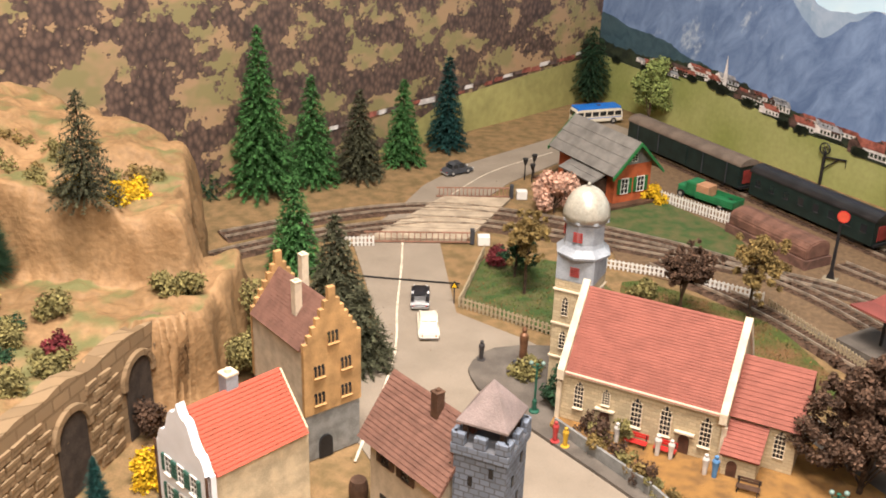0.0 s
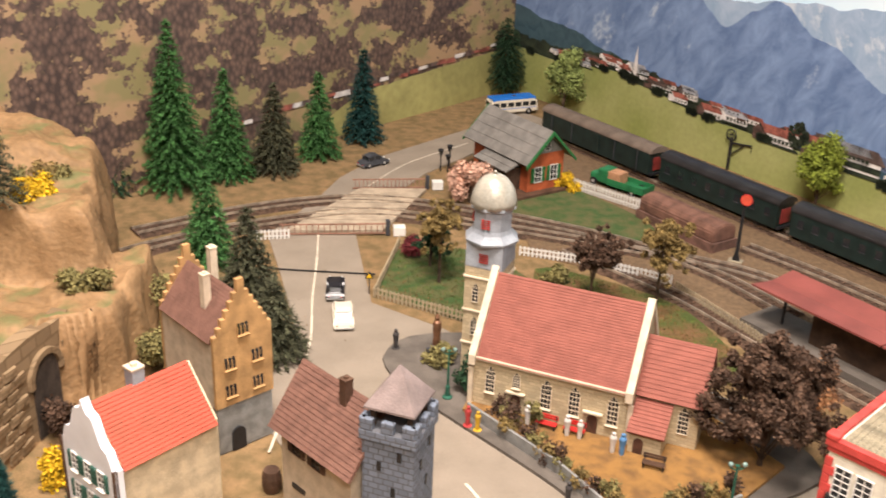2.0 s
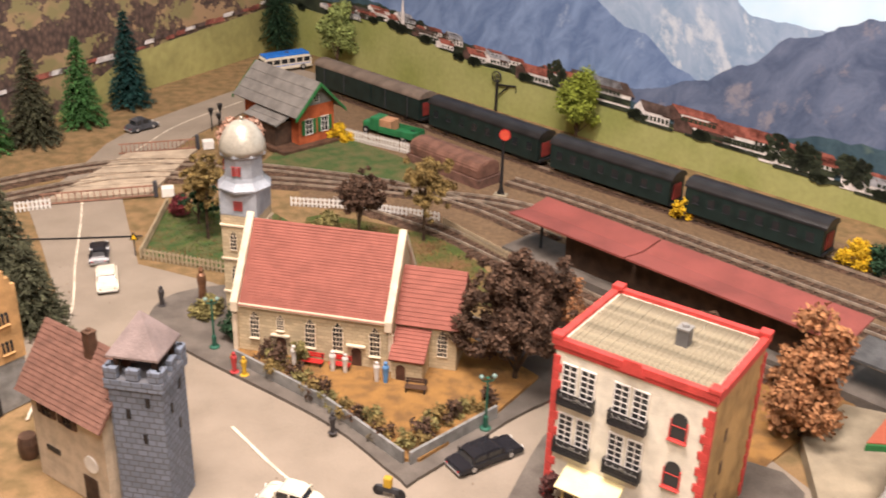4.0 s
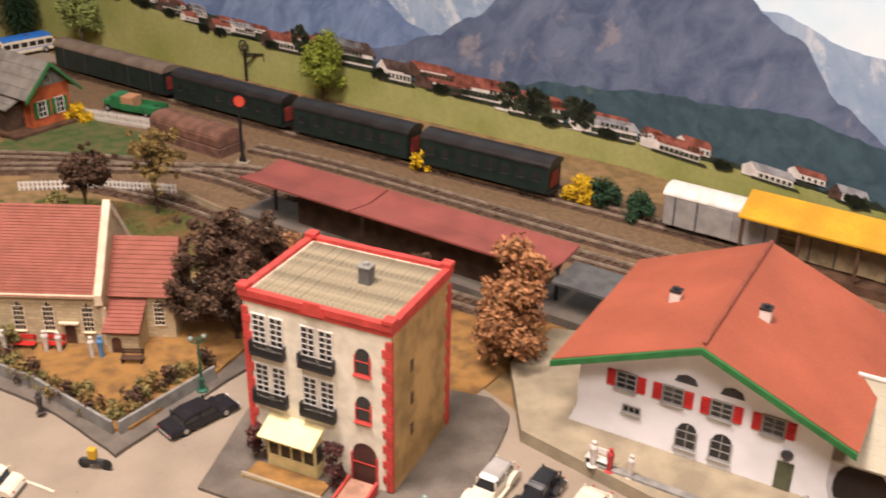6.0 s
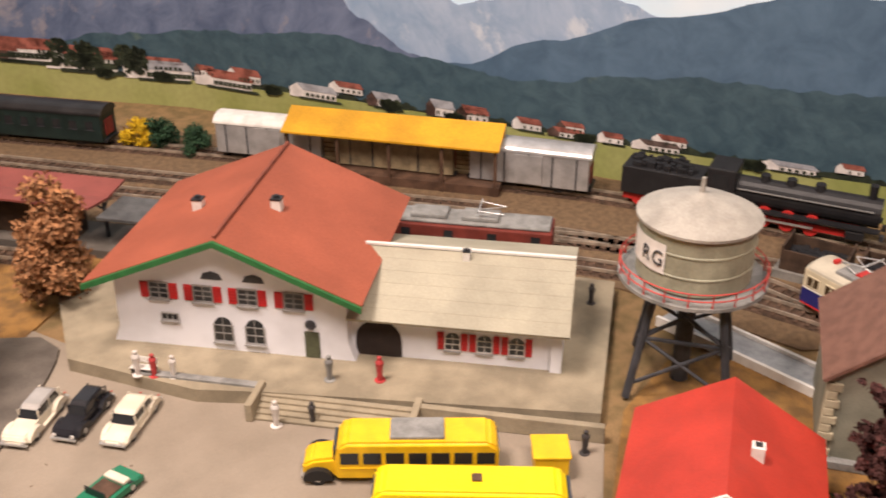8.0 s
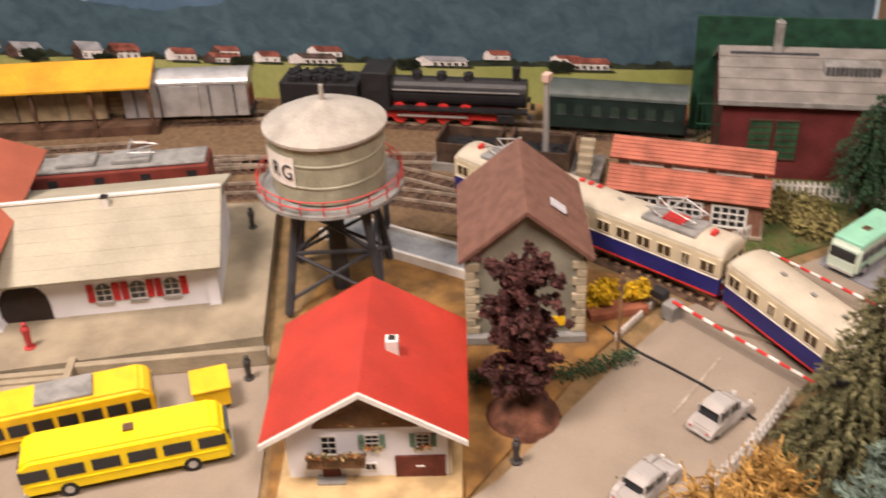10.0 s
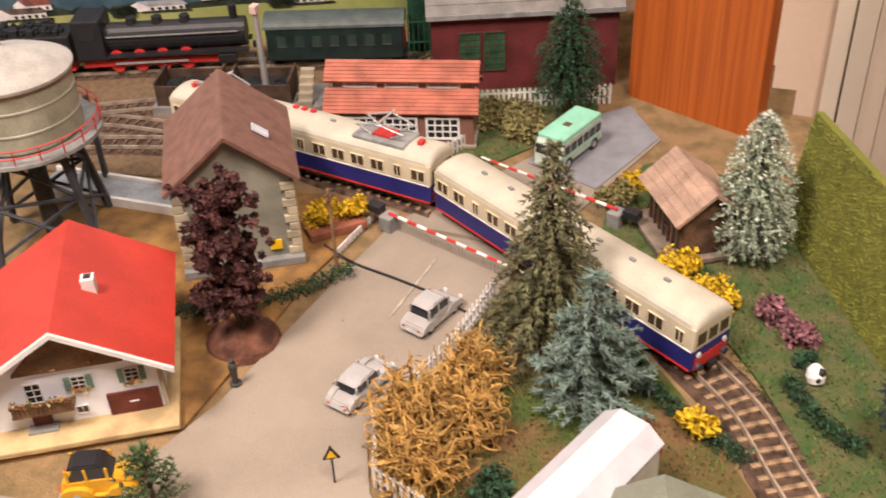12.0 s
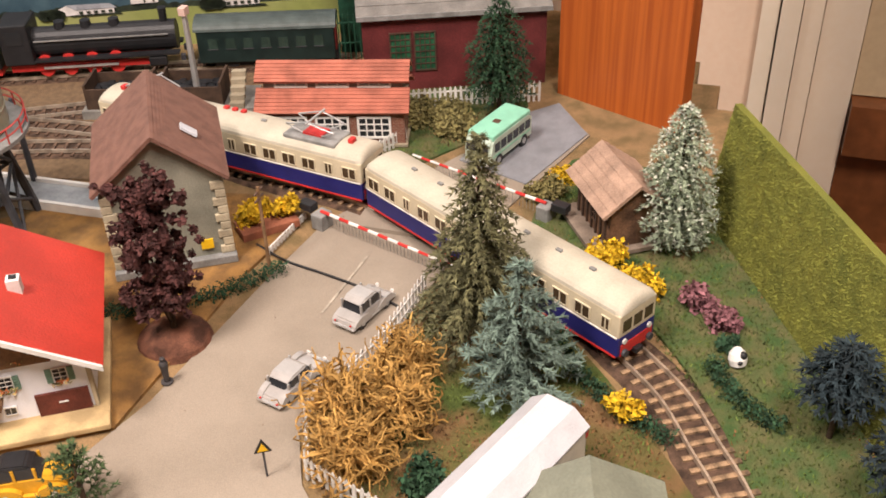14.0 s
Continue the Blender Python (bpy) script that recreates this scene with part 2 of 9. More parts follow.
bm = bmesh.new()
nx, ny = 110, 120
verts = {}
for i in range(nx + 1):
    for j in range(ny + 1):
        x, y = -0.9 + 2.5 * i / nx, -0.62 + 2.6 * j / ny
        z = -0.0010 + 0.0008 * noise.noise(Vector((x * 14, y * 14, 0)))
        verts[i, j] = bm.verts.new((x, y, z))


def on_table(x, y):
    # the table ends at the grassy bank in the south-east
    return (x - 1.21) * 0.447 - (y + 0.30) * 0.894 < 0.06 and x < 1.56


for i in range(nx):
    for j in range(ny):
        q = [verts[i, j], verts[i + 1, j], verts[i + 1, j + 1], verts[i, j + 1]]
        c = sum((v.co for v in q), Vector()) / 4
        if on_table(c.x, c.y):
            bm.faces.new(q)
for v in [v for v in bm.verts if not v.link_faces]:
    bm.verts.remove(v)
edge = [e for e in bm.edges if len(e.link_faces) == 1]
r = bmesh.ops.extrude_edge_only(bm, edges=edge)
for v in [g for g in r["geom"] if isinstance(g, bmesh.types.BMVert)]:
    v.co.z = -0.06
solo("ground", bm, GROUND, "ochre and brown scattered earth of the layout board", "ground", kind="structure", smooth=False)


def sheet(name, pts, z, material, label, kind="structure", th=0.004, curve=True, cat="ground"):
    p = [(v.x, v.y) for v in smooth_path(pts + [pts[0]], 0.02)[:-1]] if curve else pts
    z = z if name.startswith("pavement") or "churchyard" in name else 0.0004 + 0.35 * z
    bm = bmesh.new()
    slab(bm, p, z - th, z)
    return solo(name, bm, material, label, cat, kind=kind)


sheet("road", [(0.30, 0.50), (0.12, 0.80), (0.158, 0.90), (0.125, 1.02), (0.092, 1.13), (0.135, 1.25), (0.155, 1.33), (0.20, 1.42), (0.32, 1.56), (0.42, 1.68), (0.47, 1.62),
     (0.37, 1.50), (0.27, 1.36), (0.22, 1.25), (0.192, 1.15), (0.21, 1.05), (0.226, 0.965), (0.30, 0.915), (0.36, 0.86), (0.33, 0.775), (0.42, 0.69), (0.56, 0.70),
     (0.70, 0.62), (0.74, 0.50), (0.80, 0.375), (0.96, 0.20), (0.90, 0.15), (0.83, 0.10), (0.84, 0.03), (0.93, 0.004), (1.065, -0.012), (1.13, -0.022), (1.22, -0.075), (1.345, -0.145),
     (1.30, -0.18), (1.21, -0.152), (1.11, -0.122), (1.03, -0.112), (0.93, -0.088), (0.895, -0.105), (0.84, -0.16), (0.60, -0.10), (0.30, 0.10), (0.20, 0.30)], 0.0, ROAD,
    "pale grey card road and square with worn paint", curve=False)
sheet("pavement_church", [(0.245, 0.85), (0.255, 0.82), (0.29, 0.775), (0.39, 0.665), (0.437, 0.588), (0.45, 0.585), (0.53, 0.645), (0.60, 0.70), (0.55, 0.80), (0.47, 0.86), (0.38, 0.90), (0.29, 0.90), (0.255, 0.88)], 0.0035, PAVE, "grey card pavement round the church", cat="pavement")
sheet("ground_churchyard", [(0.318, 0.765), (0.40, 0.675), (0.443, 0.605), (0.455, 0.603), (0.522, 0.652), (0.57, 0.70), (0.52, 0.78), (0.42, 0.82), (0.34, 0.83)], 0.0065, OCHRE, "ochre sawdust churchyard", curve=False)
sheet("ground_garden", [(0.232, 0.985), (0.335, 0.925), (0.385, 0.905), (0.40, 1.02), (0.35, 1.10), (0.255, 1.12), (0.235, 1.06)], 0.0025, LAWN_G, "dark green flock garden", curve=False)
sheet("ground_lawn", [(0.40, 0.915), (0.56, 0.83), (0.62, 0.76), (0.58, 0.88), (0.54, 0.985), (0.45, 1.05), (0.40, 1.06)], 0.0025, LAWN, "green and brown flock lawn behind the church")
sheet("ground_green", [(0.35, 1.23), (0.47, 1.18), (0.54, 1.15), (0.55, 1.21), (0.47, 1.32), (0.42, 1.36)], 0.0028, LAWN_G, "bright green flock lawn by the goods shed")
sheet("pavement_hotel", [(0.49, 0.525), (0.60, 0.415), (0.635, 0.435), (0.72, 0.53), (0.69, 0.575), (0.60, 0.64), (0.56, 0.63)], 0.003, PAVE, "dark grey card pavement round the town house", cat="pavement")
sheet("pavement_station", [(0.715, 0.50), (0.765, 0.405), (0.80, 0.37), (0.955, 0.20), (1.10, 0.31), (1.0, 0.46), (0.90, 0.56), (0.80, 0.62), (0.745, 0.585)], 0.011, PALE, "pale grey raised pavement of the station", curve=False, th=0.014, cat="pavement")
sheet("ground_bank", [(0.70, 0.56), (0.76, 0.60), (0.86, 0.66), (0.80, 0.70), (0.70, 0.70), (0.62, 0.72), (0.61, 0.66)], 0.002, OCHRE, "ochre scatter beside the station")
sheet("ground_yard", [(0.845, 0.105), (0.905, 0.012), (1.06, 0.005), (1.125, -0.005), (1.15, 0.03), (1.13, 0.14), (1.06, 0.22), (0.98, 0.20)], 0.0028, OCHRE, "ochre sawdust yard round the houses", curve=False)
sheet("ground_east", [(0.90, -0.115), (1.03, -0.125), (1.10, -0.135), (1.06, -0.20), (0.98, -0.27), (0.90, -0.31), (0.80, -0.25), (0.82, -0.17)], 0.0024, LAWN, "green and rust brown flock garden")
sheet("ground_meadow", [(1.13, -0.165), (1.20, -0.165), (1.27, -0.19), (1.21, -0.30), (1.06, -0.375), (0.92, -0.44), (0.86, -0.36), (0.99, -0.31), (1.08, -0.25)], 0.0024, LAWN_G, "green flock meadow below the grassy bank")
sheet("ground_depot", [(1.19, 0.12), (1.17, -0.02), (1.22, -0.06), (1.34, -0.12), (1.40, -0.02), (1.33, 0.06), (1.26, 0.10)], 0.0022, LAWN_G, "green flock ground round the brick office")
YARDM = mat("dark_yard_ballast", (0.225, 0.145, 0.08), 0.95, 0.3, 190, 1800, 1.0, col2=(0.15, 0.098, 0.056))
sheet("ground_railway", [(0.40, 1.10), (0.38, 1.30), (0.42, 1.52), (0.60, 1.45), (0.85, 1.10), (1.08, 0.78), (1.30, 0.42), (1.41, 0.05), (1.30, 0.09), (1.22, 0.10), (1.14, 0.16), (1.11, 0.31), (1.0, 0.47), (0.87, 0.62), (0.74, 0.74), (0.62, 0.90), (0.52, 1.04)], 0.0008, YARDM, "dark brown ballast of the railway yard", curve=False)
LOTM = mat("blue_grey_card", (0.21, 0.22, 0.24), 0.8, 0.1, 40, 1200, 0.2)
sheet("road_lot", [(1.213, -0.148), (1.30, -0.178), (1.348, -0.145), (1.30, -0.10), (1.235, -0.09)], 0.0026, LOTM, "blue-grey card parking lot", curve=False, cat="road")

# worn centre lines
for k, pts in enumerate(([(0.166, 0.70), (0.175, 0.86), (0.165, 0.97), (0.158, 1.06), (0.15, 1.14)], [(0.195, 1.30), (0.245, 1.40), (0.33, 1.50)], [(0.32, 0.67), (0.36, 0.60), (0.40, 0.555)], [(1.095, -0.066), (1.03, -0.06)])):
    path = smooth_path(pts, 0.012)
    bm = bmesh.new()
    for i, (a, b) in enumerate(zip(path, path[1:])):
        d = (b - a).normalized()
        s = Vector((-d.y, d.x, 0)) * ((0.0011 if k < 3 else 0.0007) + 0.0005 * noise.noise(a * 60))
        bm.faces.new([bm.verts.new(p + Vector((0, 0, 0.0010))) for p in (a - s, b - s, b + s, a + s)])
    bmesh.ops.remove_doubles(bm, verts=bm.verts, dist=0.0004)
    solo("road_line", bm, LINEP if k < 3 else mat("worn_road_paint", (0.40, 0.35, 0.28), 0.85, 0.2), "worn cream centre line on the road", "road line", kind="structure")

# ---- backdrop posters ----
def wall_frame(a, b):
    d = (b - a).normalized()
    return d, Vector((d.y, -d.x, 0))


def along(s):
    """Point on the long backdrop, s metres from the corner, and the inward normal."""
    l1 = (BEND - CORNER).length
    if s <= l1:
        d, nrm = wall_frame(CORNER, BEND)
        p = CORNER + d * s
    else:
        d, nrm = wall_frame(BEND, EAST_END)
        p = BEND + d * (s - l1)
    return p, (nrm if nrm.dot(Vector((0.5, 0.5, 0)) - p) > 0 else -nrm)


def interp(keys, s):
    for (a, u), (b, v) in zip(keys, keys[1:]):
        if a <= s <= b:
            t = (s - a) / (b - a)
            t = t * t * (3 - 2 * t)
            return u + (v - u) * t
    return keys[0][1] if s < keys[0][0] else keys[-1][1]


def print_layer(name, s0, s1, lo, hi, off, material, label, rough=0.0, freq=30.0, seed=0.0, step=0.006):
    """A printed band of the flat poster between two outlines."""
    bm = bmesh.new()
    prev = None
    k = int((s1 - s0) / step)
    for i in range(k + 1):
        s = s0 + (s1 - s0) * i / k
        p, nrm = along(s)
        j = rough * (noise.noise(Vector((s * freq, seed, 0))) + 0.5 * noise.noise(Vector((s * freq * 3.1, seed, 4))) + 0.25 * noise.noise(Vector((s * freq * 9, seed, 9))))
        z0, z1 = interp(lo, s), interp(hi, s) + j
        z1 = max(z1, z0 + 0.0002)
        q = p + nrm * off
        pair = (bm.verts.new((q.x, q.y, z0)), bm.verts.new((q.x, q.y, z1)))
        if prev:
            bm.faces.new((prev[0], pair[0], pair[1], prev[1]))
        prev = pair
    return solo(name, bm, material, label, "backdrop", kind="structure")


SKYP = mat("poster_sky", (0.48, 0.75, 0.95), 0.5, 0.05, 4, 40, 0, col2=(0.74, 0.87, 0.95))


def printed_rock(name, dark, mid, pale, slope, at=0.62, stretch=3.2, grain=34.0):
    """Poster ink of a mountain side: fine gullies down the slope and pale scree."""
    m = bpy.data.materials.new(name)
    m.use_nodes = True
    nt = m.node_tree
    nd, ln = nt.nodes, nt.links
    bs = nd["Principled BSDF"]
    bs.inputs["Roughness"].default_value = 0.5
    tc, mp = nd.new("ShaderNodeTexCoord"), nd.new("ShaderNodeMapping")
    mp.vector_type = "TEXTURE"
    mp.inputs["Rotation"].default_value = (0, math.radians(slope), math.atan2(EAST_END.y - CORNER.y, EAST_END.x - CORNER.x))
    mp.inputs["Scale"].default_value = (1.0, 1.0, stretch)
    ln.new(tc.outputs["Object"], mp.inputs["Vector"])
    n1, n2 = nd.new("ShaderNodeTexNoise"), nd.new("ShaderNodeTexNoise")
    n1.inputs["Scale"].default_value, n1.inputs["Detail"].default_value, n1.inputs["Roughness"].default_value = grain, 9, 0.68
    n1.inputs["Distortion"].default_value = 0.6
    n2.inputs["Scale"].default_value, n2.inputs["Detail"].default_value, n2.inputs["Roughness"].default_value = 19.0, 10, 0.7
    ln.new(mp.outputs["Vector"], n1.inputs["Vector"])
    ln.new(mp.outputs["Vector"], n2.inputs["Vector"])
    rp, sc = nd.new("ShaderNodeValToRGB"), nd.new("ShaderNodeValToRGB")
    rp.color_ramp.elements[0].position, rp.color_ramp.elements[1].position = 0.36, 0.64
    rp.color_ramp.elements[0].color, rp.color_ramp.elements[1].color = (*dark, 1), (*mid, 1)
    sc.color_ramp.elements[0].position, sc.color_ramp.elements[1].position = at, at + 0.07
    ln.new(n1.outputs["Fac"], rp.inputs["Fac"])
    ln.new(n2.outputs["Fac"], sc.inputs["Fac"])
    mx = nd.new("ShaderNodeMix")
    mx.data_type = "RGBA"
    mx.inputs["B"].default_value = (*pale, 1)
    ln.new(sc.outputs["Color"], mx.inputs["Factor"])
    ln.new(rp.outputs["Color"], mx.inputs["A"])
    ln.new(mx.outputs["Result"], bs.inputs["Base Color"])
    return m


FARM = printed_rock("poster_far_mountain", (0.105, 0.170, 0.32), (0.205, 0.30, 0.49), (0.38, 0.46, 0.58), 35, 0.60, 1.8)
SNOWM = printed_rock("poster_snow_mountain", (0.23, 0.34, 0.49), (0.36, 0.46, 0.60), (0.52, 0.59, 0.67), -30, 0.55, 1.8)
MIDM = printed_rock("poster_mountain", (0.068, 0.100, 0.178), (0.150, 0.192, 0.292), (0.235, 0.235, 0.285), 38, 0.59, 1.6, 34.0)
RIDGEM = printed_rock("poster_blue_ridge", (0.058, 0.112, 0.178), (0.088, 0.158, 0.238), (0.10, 0.175, 0.24), 20, 0.64, 1.0, 30.0)
HILLM = printed_rock("poster_wooded_hill", (0.032, 0.068, 0.094), (0.060, 0.112, 0.140), (0.085, 0.135, 0.13), 20, 0.64, 0.8, 46.0)
TREEP = mat("poster_dark_trees", (0.040, 0.052, 0.032), 0.5, 0.3, 70, 300, 0, col2=(0.018, 0.024, 0.018))
MEADOW = mat("poster_meadow", (0.335, 0.345, 0.135), 0.5, 0.08, 11, 160, 0, col2=(0.245, 0.275, 0.085))
LEFTP = bpy.data.materials.new("poster_forest_slope")

# card behind the prints
for nm, a, b in (("wall_north", WALL_L_END, CORNER), ("wall_east", CORNER, BEND), ("wall_south_east", BEND, EAST_END)):
    d, nrm = wall_frame(a, b)
    if nrm.dot(Vector((0.5, 0.5, 0)) - a) < 0:
        nrm = -nrm
    bm = bmesh.new()
    v = []
    for p in (a, b, b - nrm * 0.012, a - nrm * 0.012):
        v.append((p.x, p.y))
    slab(bm, v, -0.02, 0.62)
    solo(nm, bm, SKYP if nm != "wall_north" else LEFTP, "printed landscape poster on the board behind the layout", "backdrop", kind="structure")

# wooded slope with clearings on the left poster
LEFTP.use_nodes = True
nt = LEFTP.node_tree
nd, ln = nt.nodes, nt.links
bs = nd["Principled BSDF"]
bs.inputs["Roughness"].default_value = 0.5
tc = nd.new("ShaderNodeTexCoord")
mp = nd.new("ShaderNodeMapping")
mp.inputs["Rotation"].default_value = (0, 0, -math.atan2(0.75, 0.66))
mp.inputs["Scale"].default_value = (1, 1, 1.5)
ln.new(tc.outputs["Object"], mp.inputs["Vector"])
big = nd.new("ShaderNodeTexNoise")
big.inputs["Scale"].default_value, big.inputs["Detail"].default_value, big.inputs["Roughness"].default_value = 13.0, 9, 0.64
ln.new(mp.outputs["Vector"], big.inputs["Vector"])
clear = nd.new("ShaderNodeValToRGB")
clear.color_ramp.elements[0].position, clear.color_ramp.elements[1].position = 0.492, 0.508
mp2 = nd.new("ShaderNodeMapping")
mp2.inputs["Rotation"].default_value = (0, 0, -math.atan2(0.75, 0.66))
mp2.inputs["Scale"].default_value = (240, 1, 110)
ln.new(tc.outputs["Object"], mp2.inputs["Vector"])
trees = nd.new("ShaderNodeTexVoronoi")
trees.inputs["Scale"].default_value = 1.0
ln.new(mp2.outputs["Vector"], trees.inputs["Vector"])
# single trees fray the edges of the clearings
fray = nd.new("ShaderNodeMath")
fray.operation, fray.inputs[1].default_value = "MULTIPLY_ADD", 0.085
ln.new(trees.outputs["Distance"], fray.inputs[0])
less = nd.new("ShaderNodeMath")
less.operation, less.inputs[1].default_value = "SUBTRACT", 0.058
ln.new(big.outputs["Fac"], less.inputs[0])
ln.new(less.outputs[0], fray.inputs[2])
ln.new(fray.outputs[0], clear.inputs["Fac"])
forest = nd.new("ShaderNodeValToRGB")
forest.color_ramp.elements[0].color, forest.color_ramp.elements[1].color = (0.160, 0.102, 0.078, 1), (0.054, 0.037, 0.033, 1)
forest.color_ramp.elements[0].position, forest.color_ramp.elements[1].position = 0.15, 0.75
ln.new(trees.outputs["Distance"], forest.inputs["Fac"])
fld = nd.new("ShaderNodeTexNoise")
fld.inputs["Scale"].default_value = 25.0
ln.new(mp.outputs["Vector"], fld.inputs["Vector"])
field = nd.new("ShaderNodeValToRGB")
field.color_ramp.elements[0].color, field.color_ramp.elements[1].color = (0.25, 0.215, 0.10, 1), (0.37, 0.245, 0.14, 1)
field.color_ramp.elements[0].position, field.color_ramp.elements[1].position = 0.42, 0.6
ln.new(fld.outputs["Fac"], field.inputs["Fac"])
mxl = nd.new("ShaderNodeMix")
mxl.data_type = "RGBA"
ln.new(clear.outputs["Color"], mxl.inputs["Factor"])
ln.new(forest.outputs["Color"], mxl.inputs["A"])
ln.new(field.outputs["Color"], mxl.inputs["B"])
ln.new(mxl.outputs["Result"], bs.inputs["Base Color"])

VILLAGE = [(0, 0.080), (0.1, 0.075), (0.26, 0.088), (0.32, 0.078), (0.45, 0.062), (0.6, 0.058), (0.8, 0.046), (1.0, 0.034), (1.15, 0.034), (1.3, 0.040), (1.5, 0.038), (2.2, 0.036)]
ZERO = [(0, -0.005), (2.2, -0.005)]
END = 2.19
print_layer("backdrop_snow", 0.0, END, VILLAGE, [(0, 0.34), (0.3, 0.30), (0.46, 0.235), (0.6, 0.25), (0.8, 0.27), (0.88, 0.205), (1.1, 0.20), (1.25, 0.21), (1.36, 0.185), (1.45, 0.165), (1.56, 0.19), (1.75, 0.15), (2.2, 0.16)], 0.0008, SNOWM, "printed blue snowy mountains", 0.012, 9, 1)
print_layer("backdrop_far", 0.0, END, VILLAGE, [(0, 0.40), (0.15, 0.36), (0.35, 0.27), (0.455, 0.195), (0.50, 0.225), (0.535, 0.243), (0.60, 0.21), (0.72, 0.16), (0.8, 0.12), (0.9, 0.10), (1.5, 0.09), (2.2, 0.09)], 0.0014, FARM, "printed hazy blue mountains", 0.009, 14, 2)
print_layer("backdrop_mountain", 0.62, END, VILLAGE, [(0.62, 0.06), (0.756, 0.090), (0.82, 0.115), (0.873, 0.145), (0.93, 0.19), (1.02, 0.225), (1.12, 0.24), (1.2, 0.232), (1.28, 0.19), (1.34, 0.135), (1.40, 0.10), (1.46, 0.06), (2.2, 0.05)], 0.002, MIDM, "printed dark mountain", 0.008, 16, 3)
print_layer("backdrop_ridge", 1.36, END, VILLAGE, [(1.36, 0.06), (1.40, 0.085), (1.46, 0.103), (1.55, 0.135), (1.66, 0.17), (1.8, 0.205), (2.2, 0.22)], 0.0023, RIDGEM, "printed hazy blue ridge", 0.004, 14, 8)
print_layer("backdrop_hill", 0.0, END, VILLAGE, [(0, 0.15), (0.12, 0.135), (0.3, 0.105), (0.45, 0.08), (0.6, 0.07), (0.9, 0.062), (1.0, 0.085), (1.15, 0.098), (1.3, 0.112), (1.42, 0.10), (1.5, 0.090), (1.7, 0.115), (2.2, 0.14)], 0.0026, HILLM, "printed dark wooded hills", 0.006, 22, 4)
print_layer("backdrop_trees", 0.0, END, VILLAGE, [(a, b + (0.024 if a < 0.5 else 0.006)) for a, b in VILLAGE], 0.0032, TREEP, "printed line of dark trees", 0.007, 55, 5, 0.003)
print_layer("backdrop_meadow", 0.0, END, ZERO, VILLAGE, 0.0038, MEADOW, "printed pale green meadow", 0.0015, 20, 6)
# printed village: low roofs and walls, flat on the poster
WALLP = mat("poster_house_wall", (0.70, 0.66, 0.63), 0.5, 0.1, bump=0)
ROOFP = mat("poster_red_roof", (0.31, 0.105, 0.080), 0.5, 0.25, bump=0)
ROOFD = mat("poster_brown_roof", (0.12, 0.085, 0.075), 0.5, 0.25, bump=0)
GABLEP = mat("poster_brown_gable", (0.10, 0.060, 0.050), 0.5, 0.25, bump=0)
ROOFG = mat("poster_grey_roof", (0.36, 0.37, 0.40), 0.5, 0.15, bump=0)


def flat_print(bm, q, d, pts):
    bm.faces.new([bm.verts.new(q + d * u + Vector((0, 0, z))) for u, z in pts])


def printed_house(s, w, h, lift, roofm, brown, ground):
    """A farmhouse on the poster: gable end, long front with windows, and the roof slope behind."""
    p, nrm = along(s)
    d = Vector((-nrm.y, nrm.x, 0))
    d = -d if d.dot(EAST_END - CORNER) < 0 else d
    z = interp(VILLAGE, s) + lift
    g = w * 0.34
    bm = bmesh.new()
    flat_print(bm, p + nrm * 0.0046, d, ((g, z), (w, z), (w, z + h), (g, z + h)))
    house = solo("printed_house", bm, WALLP, "small white house printed on the poster", "poster house", kind="structure")
    bm = bmesh.new()
    flat_print(bm, p + nrm * 0.0049, d, ((0, z), (g, z), (g, z + h), (g * 0.5, z + h * 1.55), (0, z + h)))
    part("gable", bm, GABLEP if brown else WALLP, house)
    bm = bmesh.new()
    flat_print(bm, p + nrm * 0.0052, d, ((g * 0.9, z + h * 0.82), (w * 1.06, z + h * 0.82), (w * 0.94, z + h * 1.55), (g * 0.42, z + h * 1.62)))
    part("roof", bm, roofm, house)
    k = max(2, int(w / 0.009))
    bm = bmesh.new()
    for i in range(k):
        x = g + (w - g) * (i + 0.5) / k
        flat_print(bm, p + nrm * 0.0054, d, ((x - w * 0.035, z + h * 0.22), (x + w * 0.035, z + h * 0.22), (x + w * 0.035, z + h * 0.58), (x - w * 0.035, z + h * 0.58)))
    if ground:
        flat_print(bm, p + nrm * 0.0050, d, ((g * 0.6, z - h * 0.16), (w * 1.15, z - h * 0.2), (w * 1.1, z + h * 0.06), (g * 0.6, z + h * 0.08)))
    part("window_row", bm, TREEP, house)


random.seed(11)
for row in (0, 1):
    s = 0.10 + 0.012 * row
    while s < 2.1:
        far = interp([(0.1, 0.8), (0.45, 1.2), (0.6, 2.1), (0.95, 2.0), (1.1, 1.55), (1.35, 1.25), (1.6, 1.0), (2.2, 0.9)], s) * (0.72 if row == 0 else 1.0)
        w, h = random.uniform(0.026, 0.056) * far, random.uniform(0.0066, 0.0105) * far
        lift = (0.0075 if row == 0 else -0.0015) * far + random.uniform(-0.001, 0.002) + (random.uniform(0, 0.012) if s < 0.5 else 0)
        printed_house(s, w, h, lift, random.choice((ROOFP, ROOFP, ROOFD, ROOFP, ROOFG)), random.random() < 0.45, row == 1)
        gap = interp([(0.1, 0.6), (0.5, 0.85), (0.95, 0.9), (1.1, 1.2), (1.35, 1.7), (2.2, 3.4)], s) * (1.6 if row == 0 else 1.0)
        s += w * gap * random.uniform(0.55, 1.5)
